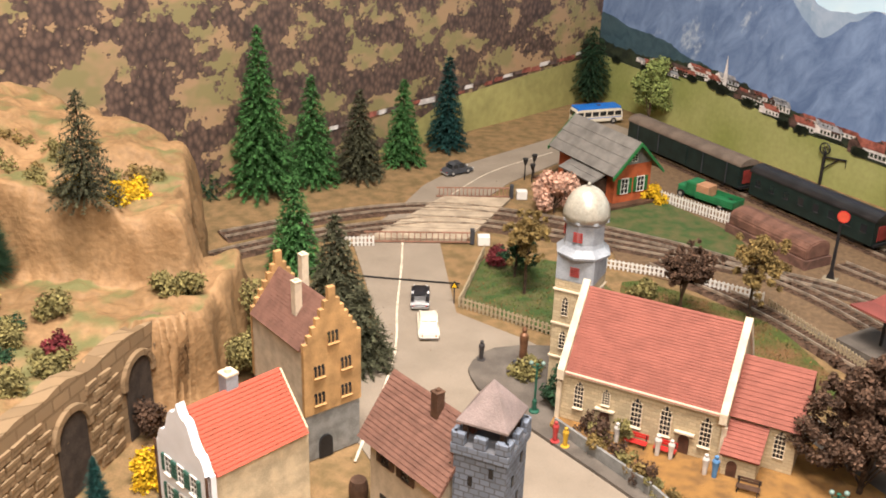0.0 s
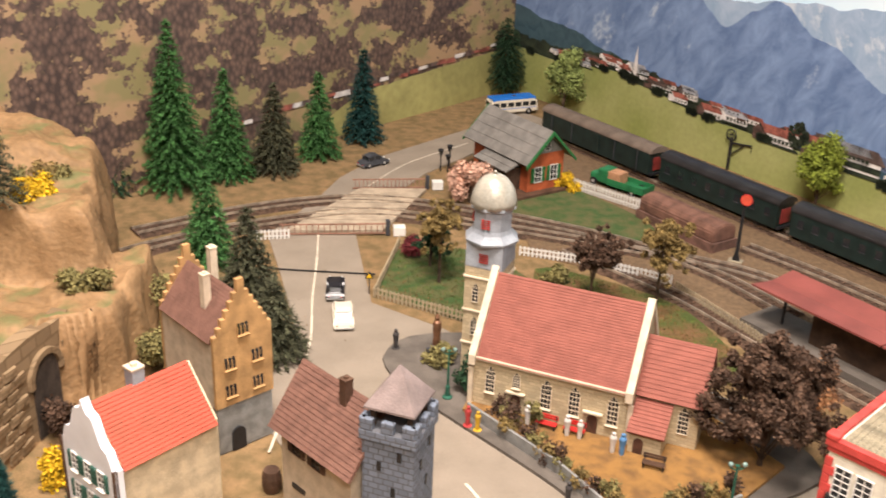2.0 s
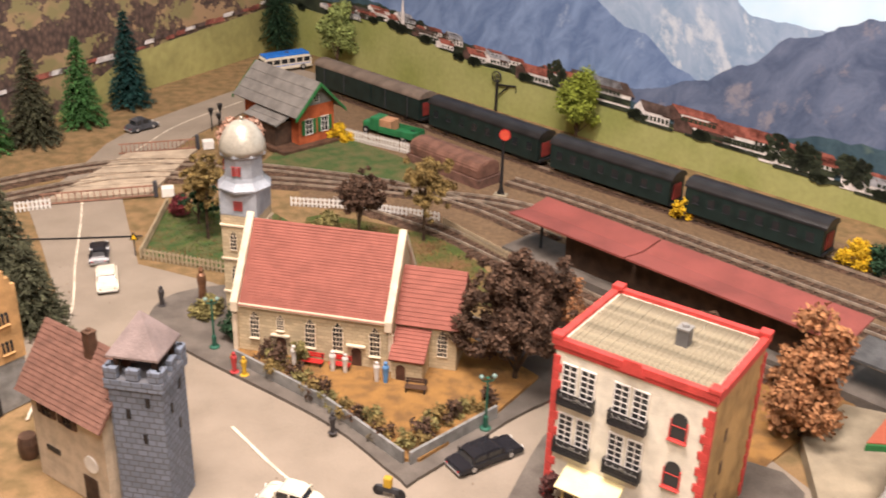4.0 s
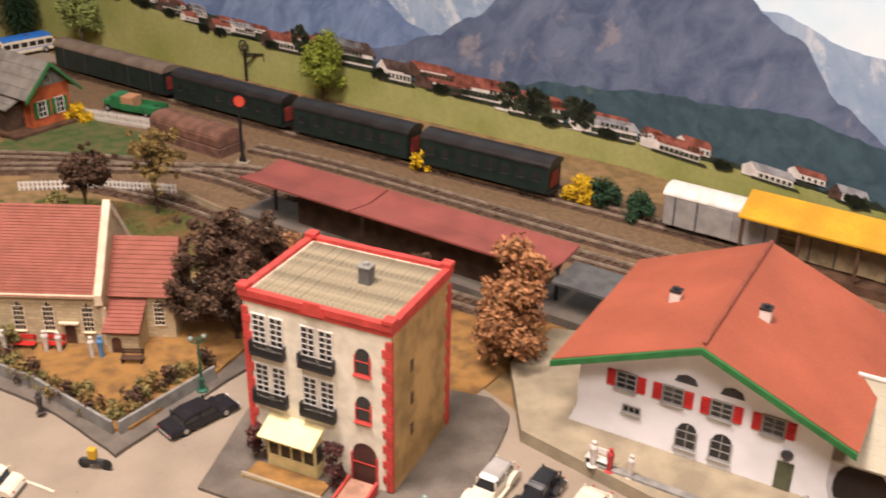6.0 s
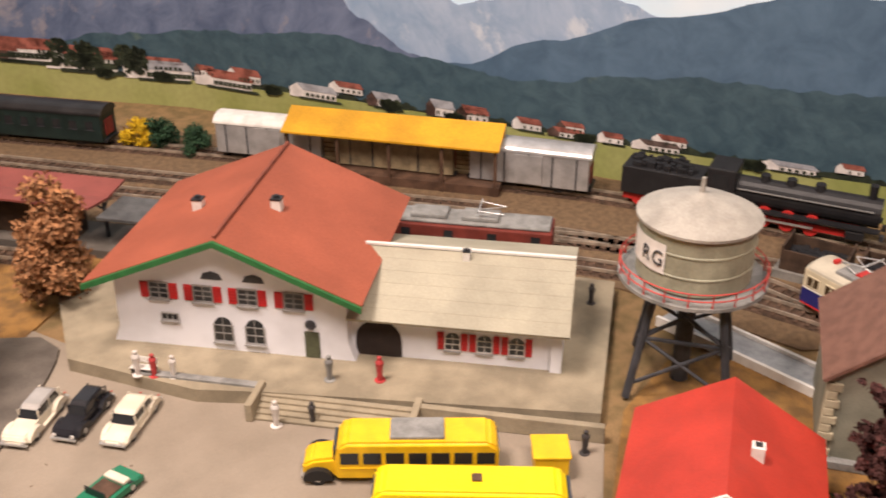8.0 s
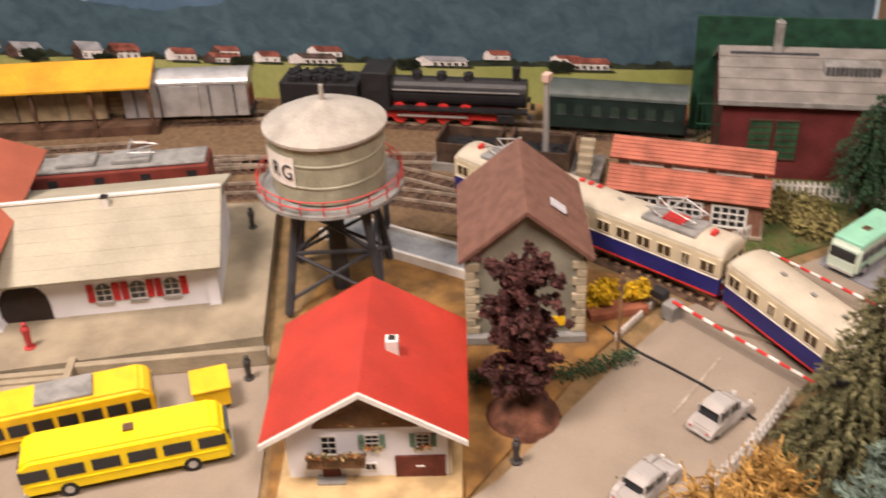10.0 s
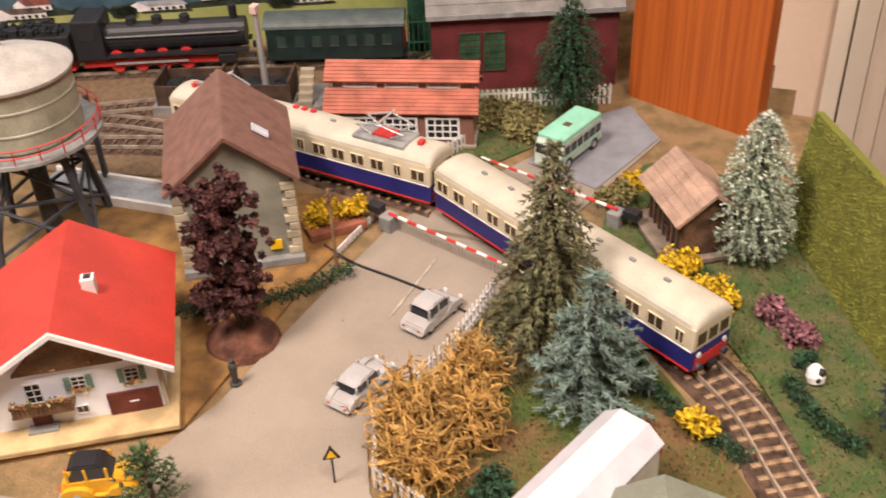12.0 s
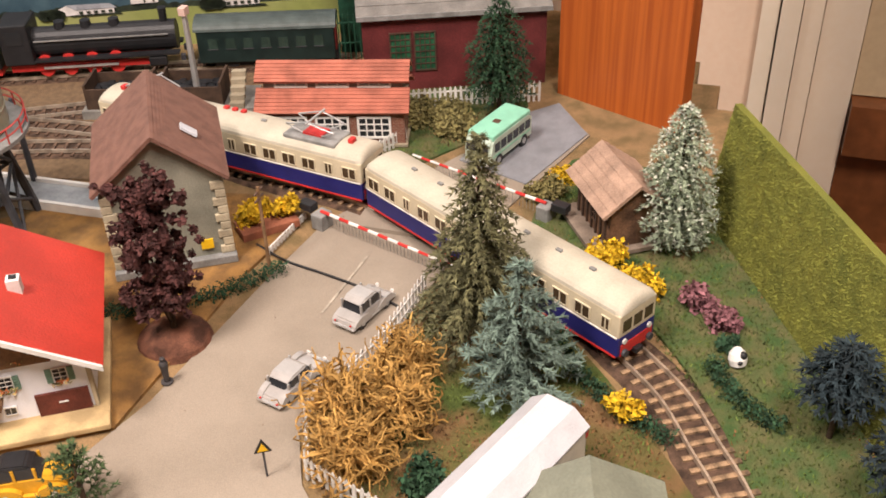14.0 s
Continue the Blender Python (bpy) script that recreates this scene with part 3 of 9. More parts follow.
# printed church spire
p, nrm = along(0.298)
d = Vector((-nrm.y, nrm.x, 0))
bm = bmesh.new()
q = p + nrm * 0.0055
bm.faces.new([bm.verts.new(q + d * u + Vector((0, 0, z))) for u, z in ((-0.004, 0.082), (0.004, 0.082), (0.004, 0.106), (0.0, 0.138), (-0.004, 0.106))])
solo("printed_spire", bm, WALLP, "pale church spire printed on the poster", "poster church", kind="structure")
# printed groups of tall trees
for s in [0.60, 0.935, 0.965, 0.975, 1.025, 1.04] + [0.06 + 0.05 * k + random.uniform(-0.02, 0.02) for k in range(9)] + [0.58 + 0.13 * k + random.uniform(-0.04, 0.04) for k in range(11)]:
    p, nrm = along(s)
    d = Vector((-nrm.y, nrm.x, 0))
    q = p + nrm * 0.006
    bm = bmesh.new()
    big = 1.0 if s in (0.60, 0.935, 0.965, 0.975, 1.025, 1.04) else random.uniform(0.15, 0.32)
    for k in range(60):
        a, rr = random.uniform(0, 6.28), math.sqrt(random.random())
        c = q + d * (rr * 0.016 * (big if big == 1.0 else 0.3 + 1.6 * big) * math.cos(a)) + Vector((0, 0, interp(VILLAGE, s) + 0.022 * big ** 1.6 + rr * 0.017 * big * math.sin(a)))
        g = random.uniform(0.002, 0.005)
        bm.faces.new([bm.verts.new(c + d * (g * math.cos(t)) + Vector((0, 0, g * math.sin(t)))) for t in (0.3, 1.7, 3.0, 4.4, 5.6)])
    solo("printed_tree", bm, TREEP, "dark leafy tree printed on the poster", "poster tree", kind="structure")
# meadow band and village on the left poster
d, nrm = wall_frame(WALL_L_END, CORNER)
nrm = -nrm if nrm.dot(Vector((0.5, 0.5, 0)) - CORNER) < 0 else nrm
bm = bmesh.new()
prev = None
for i in range(90):
    u = -0.52 + 0.52 * i / 89
    q = CORNER + d * u + nrm * 0.001
    top = 0.078 + 0.05 * u + 0.002 * noise.noise(Vector((u * 40, 2, 2)))
    top = max(0.0, min(top, (u + 0.52) * 0.4))
    pair = (bm.verts.new((q.x, q.y, -0.004)), bm.verts.new((q.x, q.y, top)))
    if prev:
        bm.faces.new((prev[0], pair[0], pair[1], prev[1]))
    prev = pair
MEADOW_L = mat("poster_meadow_left", (0.33, 0.31, 0.12), 0.5, 0.12, 9, 90, 0)
solo("backdrop_meadow_left", bm, MEADOW_L, "printed olive meadow", "backdrop", kind="structure")
for i in range(26):
    u = -0.06 - 0.022 * i
    z = 0.084 + 0.055 * u + random.uniform(-0.002, 0.004)
    q = CORNER + d * u + nrm * 0.0018
    w, h = random.uniform(0.008, 0.018), random.uniform(0.004, 0.008)
    bm = bmesh.new()
    bm.faces.new([bm.verts.new(q + d * a + Vector((0, 0, z + b))) for a, b in ((-w, 0), (w, 0), (w, h), (-w * 0.7, h))])
    solo("printed_house", bm, (WALLP, ROOFP, ROOFP, ROOFD)[i % 4], "small village house printed on the poster", "poster house", kind="structure")

# ---- the room round the layout ----
PLAST = mat("room_plaster", (0.66, 0.58, 0.48), 0.9, 0.06, 3, 80, 0.1)
ORANGE = bpy.data.materials.new("orange_wood_panel")
ORANGE.use_nodes = True
nt = ORANGE.node_tree
bs = nt.nodes["Principled BSDF"]
bs.inputs["Roughness"].default_value = 0.45
tc, wv, rp, mpp = nt.nodes.new("ShaderNodeTexCoord"), nt.nodes.new("ShaderNodeTexNoise"), nt.nodes.new("ShaderNodeValToRGB"), nt.nodes.new("ShaderNodeMapping")
mpp.inputs["Scale"].default_value = (260, 260, 5)
wv.inputs["Scale"].default_value, wv.inputs["Detail"].default_value = 1.0, 3
rp.color_ramp.elements[0].color, rp.color_ramp.elements[1].color = (0.32, 0.070, 0.012, 1), (0.45, 0.112, 0.018, 1)
rp.color_ramp.elements[0].position, rp.color_ramp.elements[1].position = 0.35, 0.65
nt.links.new(tc.outputs["Object"], mpp.inputs["Vector"])
nt.links.new(mpp.outputs["Vector"], wv.inputs["Vector"])
nt.links.new(wv.outputs["Fac"], rp.inputs["Fac"])
nt.links.new(rp.outputs["Color"], bs.inputs["Base Color"])

solo("floor", BX(-3, 4, -3.2, 3, -0.86, -0.80), WOODF, "reddish brown wooden room floor", "floor", kind="structure")
solo("ceiling", BX(-3, 4, -3.2, 3, 1.6, 1.66), mat("ceiling_white", (0.8, 0.77, 0.72), 0.9, 0.03, 2, 30, 0.05), "white room ceiling", "ceiling", kind="structure")
for nm, a in (("wall_room_1", (-3, 4, 2.94, 3.0)), ("wall_room_2", (-3, 4, -3.2, -3.14)), ("wall_room_3", (-3.0, -2.94, -3.14, 2.94)), ("wall_room_4", (3.94, 4.0, -3.14, 2.94))):
    solo(nm, BX(*a, -0.8, 1.6), PLAST, "plain cream plaster wall of the room", "wall", kind="structure")
bm = bmesh.new()
slab(bm, [(1.370, -0.139), (1.322, -0.248), (1.335, -0.254), (1.383, -0.145)], -0.06, 0.66)
solo("wall_panel", bm, ORANGE, "orange-brown varnished wood side panel", "panel", kind="structure")


# ---- buildings ----
ROOF_RED = mat("church_roof_tile", (0.285, 0.095, 0.070), 0.75, 0.07, 90, 1200, 0.5)
ROOF_BRIGHT = mat("bright_red_roof", (0.52, 0.085, 0.05), 0.7, 0.16, 60, 1200, 0.4, col2=(0.36, 0.08, 0.045))
ROOF_BROWN = mat("brown_roof_tile", (0.17, 0.085, 0.062), 0.75, 0.10, 120, 1200, 0.4)
ROOF_RUST = mat("rust_card_roof", (0.33, 0.085, 0.045), 0.7, 0.09, 16, 500, 0.15)
ROOF_VERM = mat("vermilion_roof", (0.44, 0.040, 0.024), 0.5, 0.10, 26, 700, 0.2)
ROOF_GREY = mat("grey_slate_roof", (0.20, 0.19, 0.175), 0.75, 0.12, 60, 900, 0.3)
ROOF_PALE = mat("pale_grey_roof", (0.37, 0.345, 0.265), 0.7, 0.08, 22, 600, 0.2)
PLASTER = mat("white_plaster", (0.80, 0.82, 0.88), 0.7, 0.05, 30, 900, 0.15)
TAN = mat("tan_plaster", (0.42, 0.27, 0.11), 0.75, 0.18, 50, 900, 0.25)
OCHREW = mat("yellow_ochre_stone", (0.50, 0.295, 0.125), 0.75, 0.15, 70, 900, 0.3)
GREYW = mat("grey_green_plaster", (0.23, 0.225, 0.175), 0.8, 0.12, 40, 900, 0.3)
CHURCHW = masonry("church_stone", (0.64, 0.54, 0.37), (0.46, 0.37, 0.25), 0.006, 0.003)
TOWERST = masonry("blue_grey_stone", (0.25, 0.29, 0.36), (0.14, 0.14, 0.15), 0.007, 0.0045, 0.8)
BRICKR = masonry("small_red_brick", (0.27, 0.10, 0.06), (0.45, 0.38, 0.30), 0.0034, 0.0015)
TRIMW = mat("cream_trim", (0.66, 0.56, 0.42), 0.7, 0.08)
TRIMR = mat("red_trim", (0.52, 0.06, 0.05), 0.6, 0.1)
TIMBER = mat("dark_timber", (0.06, 0.035, 0.022), 0.8, 0.2)
LEAD = mat("blue_grey_lead", (0.33, 0.36, 0.40), 0.5, 0.12, 60, 700, 0.15)
DOME = mat("silvery_dome", (0.47, 0.45, 0.38), 0.35, 0.12, 50, 500, 0.15, metal=0.25)
GREENT = mat("green_trim", (0.02, 0.14, 0.04), 0.6, 0.1)


def walls_gable(w, d, eave, ridge, along_x=True):
    """Closed gabled body from z = 0; the ridge runs along x or y."""
    bm = bmesh.new()
    if along_x:
        ext(bm, [(0, 0), (d, 0), (d, eave), (d / 2, ridge), (0, eave)], 0, w, Matrix(((0, 1, 0, 0), (1, 0, 0, 0), (0, 0, 1, 0), (0, 0, 0, 1))))
    else:
        ext(bm, [(0, 0), (w, 0), (w, eave), (w / 2, ridge), (0, eave)], 0, d)
    return bm


def gable_roof(th, mat_, w, d, eave, ridge, over, gab, n, along_x=True, name="roof", label=""):
    """Two slopes of overlapping courses with overhang."""
    half = (d if along_x else w) / 2
    k = (ridge - eave) / half
    lo = eave - k * over
    e = 0.0012
    for side in (0, 1):
        bm = bmesh.new()
        if along_x:
            y0 = -over if side == 0 else d + over
            courses(bm, (-gab, y0, lo + e), (w + gab, y0, lo + e), (w + gab, half, ridge + e), (-gab, half, ridge + e), n)
        else:
            x0 = -over if side == 0 else w + over
            courses(bm, (x0, -gab, lo + e), (x0, d + gab, lo + e), (half, d + gab, ridge + e), (half, -gab, ridge + e), n)
        part(name, bm, mat_, th, label)


def chimney(th, x, y, z0, z1, s, m1, m2):
    bm = bmesh.new()
    bx(bm, x - s / 2, x + s / 2, y - s / 2, y + s / 2, z0, z1)
    c = part("chimney", bm, m1, th)
    bm = bmesh.new()
    bx(bm, x - s * 0.56, x + s * 0.56, y - s * 0.56, y + s * 0.56, z1, z1 + s * 0.16)
    cyl(bm, x, y, z1 + s * 0.16, z1 + s * 0.42, s * 0.30, s * 0.26, 8)
    part("cap", bm, m2, c)


def build_church():
    th = thing("church", "stone village church with red tiled roof and domed tower", "church", 0.3245, 0.777, 0.0065, -22.7)
    W, D, E, R = 0.136, 0.082, 0.047, 0.104
    part("nave_wall", walls_gable(W, D, E, R), CHURCHW, th)
    gable_roof(th, ROOF_RED, W, D, E, R, 0.003, -0.003, 30)
    for x in (-0.0015, W - 0.0045):
        bm = bmesh.new()
        h = D / 2
        ext(bm, [(-0.006, E - 0.008), (h, R - 0.001), (D + 0.006, E - 0.008), (D + 0.006, E + 0.001), (h, R + 0.0065), (-0.006, E + 0.001)], x, x + 0.006, Matrix(((0, 1, 0, 0), (1, 0, 0, 0), (0, 0, 1, 0), (0, 0, 0, 1))))
        part("gable_coping", bm, TRIMW, th, "cream stone gable coping")
    part("cornice", BX(0, W, -0.003, 0.0, E - 0.0045, E - 0.001, bevel=0.0006), TRIMW, th)
    for i, (x, h, w, z) in enumerate(((0.017, 0.024, 0.0075, 0.014), (0.066, 0.026, 0.0085, 0.012), (0.090, 0.026, 0.0085, 0.012), (0.122, 0.026, 0.0085, 0.012), (0.040, 0.014, 0.006, 0.024))):
        window(th, on_front(x, z), w, h, TRIMW, arched=2, bars=(2, 5), depth=0.0012, sill=TRIMW)
    for x in (0.040, 0.106):
        bm = bmesh.new()
        ext(bm, arch(0.009, 0.017, x=x), -0.0006, 0.0006)
        part("door", bm, mat("church_door", (0.09, 0.04, 0.025), 0.7, 0.2), th)
        bm = bmesh.new()
        bx(bm, x - 0.008, x + 0.008, -0.003, 0.0, 0.0185, 0.0200)
        part("door_canopy", bm, TRIMW, th)
    for x in (0.0, 0.136):
        part("buttress", BX(x - 0.002, x + 0.002, -0.003, 0.0, 0.0, E - 0.012, bevel=0.0004), TRIMW, th)
    # choir, lower and narrower
    cd, ce, cr = 0.056, 0.040, 0.078
    bm = bmesh.new()
    ext(bm, [(0.013, 0), (0.013 + cd, 0), (0.013 + cd, ce), (0.013 + cd / 2, cr), (0.013, ce)], W, W + 0.052, Matrix(((0, 1, 0, 0), (1, 0, 0, 0), (0, 0, 1, 0), (0, 0, 0, 1))))
    part("choir_wall", bm, CHURCHW, th)
    for s in (0, 1):
        bm = bmesh.new()
        y0, yr = (0.010, 0.013 + cd / 2) if s == 0 else (0.013 + cd + 0.003, 0.013 + cd / 2)
        courses(bm, (W, y0, ce - 0.001), (W + 0.054, y0, ce - 0.001), (W + 0.054, yr, cr + 0.001), (W, yr, cr + 0.001), 13)
        part("choir_roof", bm, ROOF_RED, th)
    window(th, on_front(W + 0.040, 0.012, 0.013), 0.008, 0.024, TRIMW, arched=2, bars=(2, 5))
    # sacristy with a lean-to roof
    bm = bmesh.new()
    ext(bm, [(-0.012, 0), (0.013, 0), (0.013, 0.034), (-0.012, 0.020)], W + 0.003, W + 0.029, Matrix(((0, 1, 0, 0), (1, 0, 0, 0), (0, 0, 1, 0), (0, 0, 0, 1))))
    part("sacristy_wall", bm, CHURCHW, th)
    bm = bmesh.new()
    courses(bm, (W + 0.001, -0.015, 0.0195), (W + 0.031, -0.015, 0.0195), (W + 0.031, 0.0125, 0.036), (W + 0.001, 0.0125, 0.036), 9)
    part("sacristy_roof", bm, ROOF_RED, th)
    bm = bmesh.new()
    ext(bm, arch(0.008, 0.014, x=W + 0.011), -0.0127, -0.0118)
    part("sacristy_door", bm, mat("church_door", (0.09, 0.04, 0.025), 0.7, 0.2), th)
    # tower
    tx, ty, h = -0.010, 0.058, 0.0165
    bm = bmesh.new()
    bx(bm, tx - h, tx + h, ty - h, ty + h, 0, 0.105)
    tower = part("tower", bm, CHURCHW, th)
    for z in (0.03, 0.062, 0.094):
        bm = bmesh.new()
        bx(bm, tx - h - 0.0012, tx + h + 0.0012, ty - h - 0.0012, ty + h + 0.0012, z, z + 0.002, bevel=0.0004)
        part("string_course", bm, TRIMW, tower)
    part("belfry", BX(tx - h * 1.0, tx + h * 1.0, ty - h * 1.0, ty + h * 1.0, 0.096, 0.120), LEAD, tower, "blue-grey lead belfry")
    bm = bmesh.new()
    lathe(bm, [(h * 1.42, 0.119), (h * 1.45, 0.121), (h * 1.1, 0.1265), (h * 1.02, 0.130), (h * 1.02, 0.147), (h * 1.22, 0.149), (h * 1.22, 0.151)], 8, tx, ty)
    part("lantern", bm, LEAD, tower)
    bm = bmesh.new()
    lathe(bm, [(h * 1.18 * math.cos(a) + 0.0003, 0.150 + 0.027 * math.sin(a)) for a in [i * math.pi / 2 / 9 for i in range(10)]] + [(0.0016, 0.1775), (0.001, 0.180)], 16, tx, ty)
    part("dome", bm, DOME, tower, "silvery metal dome", smooth=True)
    for z, k in ((0.102, h), (0.133, h * 0.97)):
        bm = bmesh.new()
        for i in range(5):
            bx(bm, tx - 0.004, tx + 0.004, ty - k - 0.0012, ty - k + 0.0004, z + i * 0.0018, z + i * 0.0018 + 0.0005)
        part("louvre", bm, TRIMR, tower, "red slatted sound louvre")
        bm = bmesh.new()
        for i in range(5):
            bx(bm, tx - k - 0.0012, tx - k + 0.0004, ty - 0.004, ty + 0.004, z + i * 0.0018, z + i * 0.0018 + 0.0005)
        part("louvre", bm, TRIMR, tower, "red slatted sound louvre")
    for z in (0.010, 0.040, 0.072):
        for xx in (-0.006, 0.0065):
            window(th, on_front(tx + xx, z, ty - h), 0.0055, 0.017, TRIMW, arched=2, bars=(1, 4))
        window(th, on_side(tx + h, ty, z), 0.0055, 0.017, TRIMW, arched=2, bars=(1, 4))


build_church()
for ob in bpy.data.objects:
    if ob.name.split(".")[0] in ("belfry", "lantern", "dome", "louvre"):
        ob.location.z += 0.008


def build_hotel():
    th = thing("town_house", "three-storey cream town house with red quoins and flat roof", "house", 0.534, 0.552, 0.003, -45.5)
    W, D, H = 0.108, 0.087, 0.127
    bm = bmesh.new()
    bx(bm, 0, W, 0, D, 0, H)
    part("wall", bm, mat("cream_front", (0.72, 0.68, 0.57), 0.75, 0.08), th)
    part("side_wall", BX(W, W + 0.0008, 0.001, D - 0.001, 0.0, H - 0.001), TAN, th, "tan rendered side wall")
    for z0, z1, o in ((H - 0.006, H - 0.002, 0.0012), (H - 0.002, H + 0.003, 0.0024)):
        for a in ((-o, W + o, -o, 0.0025), (-o, W + o, D - 0.0025, D + o), (-o, 0.0025, 0.0025, D - 0.0025), (W - 0.0025, W + o, 0.0025, D - 0.0025)):
            part("cornice", BX(*a, z0, z1), TRIMR, th, "red painted cornice")
    bm = bmesh.new()
    ext(bm, [(W * 0.42, H - 0.003), (W * 0.58, H - 0.003), (W * 0.55, H + 0.006), (W * 0.45, H + 0.006)], -0.004, -0.0025)
    part("crest", bm, TRIMR, th)
    for px, py in ((0.001, 0.001), (W - 0.001, 0.001), (0.001, D - 0.001), (W - 0.001, D - 0.001)):
        part("parapet_block", BX(px - 0.004, px + 0.004, py - 0.004, py + 0.004, H + 0.0028, H + 0.0062, bevel=0.0006), TRIMR, th)
    STRAW = mat("straw_grey_roof", (0.255, 0.22, 0.15), 0.85, 0.25, 70, 800, 0.5)
    part("roof", BX(0.004, W - 0.004, 0.004, D - 0.004, H - 0.004, H - 0.001), STRAW, th, "grey-buff planked flat roof")
    plank = to_mesh(BX(0.0, (W - 0.008) / 26 - 0.0002, 0.004, D - 0.004, 0, 0.0012), "roof_plank", STRAW)
    for i in range(26):
        share("roof_plank", plank, th, pose(0.004 + (W - 0.008) * i / 26, 0, H - 0.001 + 0.0003 * random.random()))
    chimney(th, W * 0.62, D * 0.52, H, H + 0.012, 0.008, mat("lead_grey", (0.13, 0.13, 0.13), 0.6, 0.1), GREY)
    for x, sx in ((0.0, 1), (W, -1)):
        for i in range(19):
            l = 0.006 if i % 2 else 0.0035
            x0, x1 = (x - 0.0012, x + l) if sx == 1 else (x - l, x + 0.0012)
            part("quoin", BX(x0, x1, -0.0012, 0.002, 0.001 + i * 0.0061, 0.0068 + i * 0.0061, bevel=0.0003), TRIMR, th)
    for i in range(19):
        l = 0.006 if i % 2 else 0.0035
        part("quoin", BX(W - 0.001, W + 0.0018, D - l, D + 0.001, 0.001 + i * 0.0061, 0.0068 + i * 0.0061, bevel=0.0003), TRIMR, th)
    # tall french windows with balconies, two storeys
    for z in (0.046, 0.084):
        for x in (0.018, 0.055):
            for dx in (-0.0066, 0.0066):
                window(th, on_front(x + dx, z + 0.003, 0), 0.0098, 0.0255, WHITE, bars=(1, 5))
            bm = bmesh.new()
            bx(bm, x - 0.0130, x + 0.0130, -0.005, 0.0, z - 0.001, z + 0.001)
            bx(bm, x - 0.0130, x + 0.0130, -0.005, -0.0044, z + 0.0085, z + 0.0095)
            for s in range(16):
                xx = x - 0.0125 + 0.025 * s / 15
                bx(bm, xx - 0.0005, xx + 0.0005, -0.0049, -0.0044, z + 0.001, z + 0.0085)
            bx(bm, x - 0.0130, x - 0.0124, -0.005, 0, z + 0.001, z + 0.0095)
            bx(bm, x + 0.0124, x + 0.0130, -0.005, 0, z + 0.001, z + 0.0095)
            part("balcony", bm, BLACK, th, "black iron balcony")
    for z, h, w in ((0.052, 0.019, 0.0105), (0.088, 0.019, 0.0105), (0.002, 0.032, 0.018)):
        window(th, on_front(0.088, z, 0), w, h, TRIMR, arched=1, bars=(0, 1), sill=TRIMR if z > 0.01 else None, pane=mat("brown_door", (0.07, 0.03, 0.025), 0.6, 0.1) if z < 0.01 else None)
    # shop bay with a cream awning
    bm = bmesh.new()
    bx(bm, 0.018, 0.056, -0.010, 0, 0.0, 0.010)
    bx(bm, 0.018, 0.056, -0.011, 0, 0.026, 0.028)
    for i in range(5):
        xx = 0.018 + 0.0368 * i / 4
        bx(bm, xx, xx + 0.0013, -0.0105, -0.009, 0.010, 0.026)
    part("shop_bay", bm, mat("pale_yellow", (0.70, 0.60, 0.30), 0.6, 0.08), th)
    part("shop_glass", BX(0.0185, 0.0555, -0.0092, 0, 0.010, 0.026), GLASS, th)
    bm = bmesh.new()
    ext(bm, [(-0.018, 0.028), (0.0, 0.036), (0.0, 0.0375), (-0.0185, 0.0295)], 0.016, 0.058, Matrix(((0, 1, 0, 0), (1, 0, 0, 0), (0, 0, 1, 0), (0, 0, 0, 1))))
    part("awning", bm, mat("awning_yellow", (0.80, 0.70, 0.38), 0.7, 0.05), th, "pale yellow shop awning")
    bm = bmesh.new()
    for z in (0.03, 0.055, 0.08):
        bx(bm, W + 0.0006, W + 0.0012, 0.026, 0.030, z, z + 0.009)
    part("vent_slit", bm, BROWN, th)


build_hotel()
th = thing("entrance_ramp", "pinkish brick ramp up to the arched house door", "ramp", 0.534, 0.552, 0.003, -45.5)
bm = bmesh.new()
ext(bm, [(-0.036, 0.0), (-0.004, 0.0), (-0.004, 0.0055), (-0.036, 0.0012)], 0.079, 0.098, Matrix(((0, 1, 0, 0), (1, 0, 0, 0), (0, 0, 1, 0), (0, 0, 0, 1))))
part("slope", bm, mat("pink_brick", (0.36, 0.20, 0.14), 0.85, 0.15), th)
for x in (0.0775, 0.098):
    bm = bmesh.new()
    ext(bm, [(-0.036, 0.0), (-0.004, 0.0), (-0.004, 0.0085), (-0.036, 0.0035)], x, x + 0.0015, Matrix(((0, 1, 0, 0), (1, 0, 0, 0), (0, 0, 1, 0), (0, 0, 0, 1))))
    part("cheek", bm, TRIMR, th)
th = thing("flower_bed", "ochre flower bed below the shop window", "flower bed", 0.534, 0.552, 0.003, -45.5)
part("soil", BX(0.010, 0.068, -0.026, -0.011, 0.0, 0.0022, bevel=0.0006), OCHRE, th)
part("edging", BX(0.008, 0.070, -0.0285, -0.0262, 0.0, 0.0035, bevel=0.0004), PALE, th)


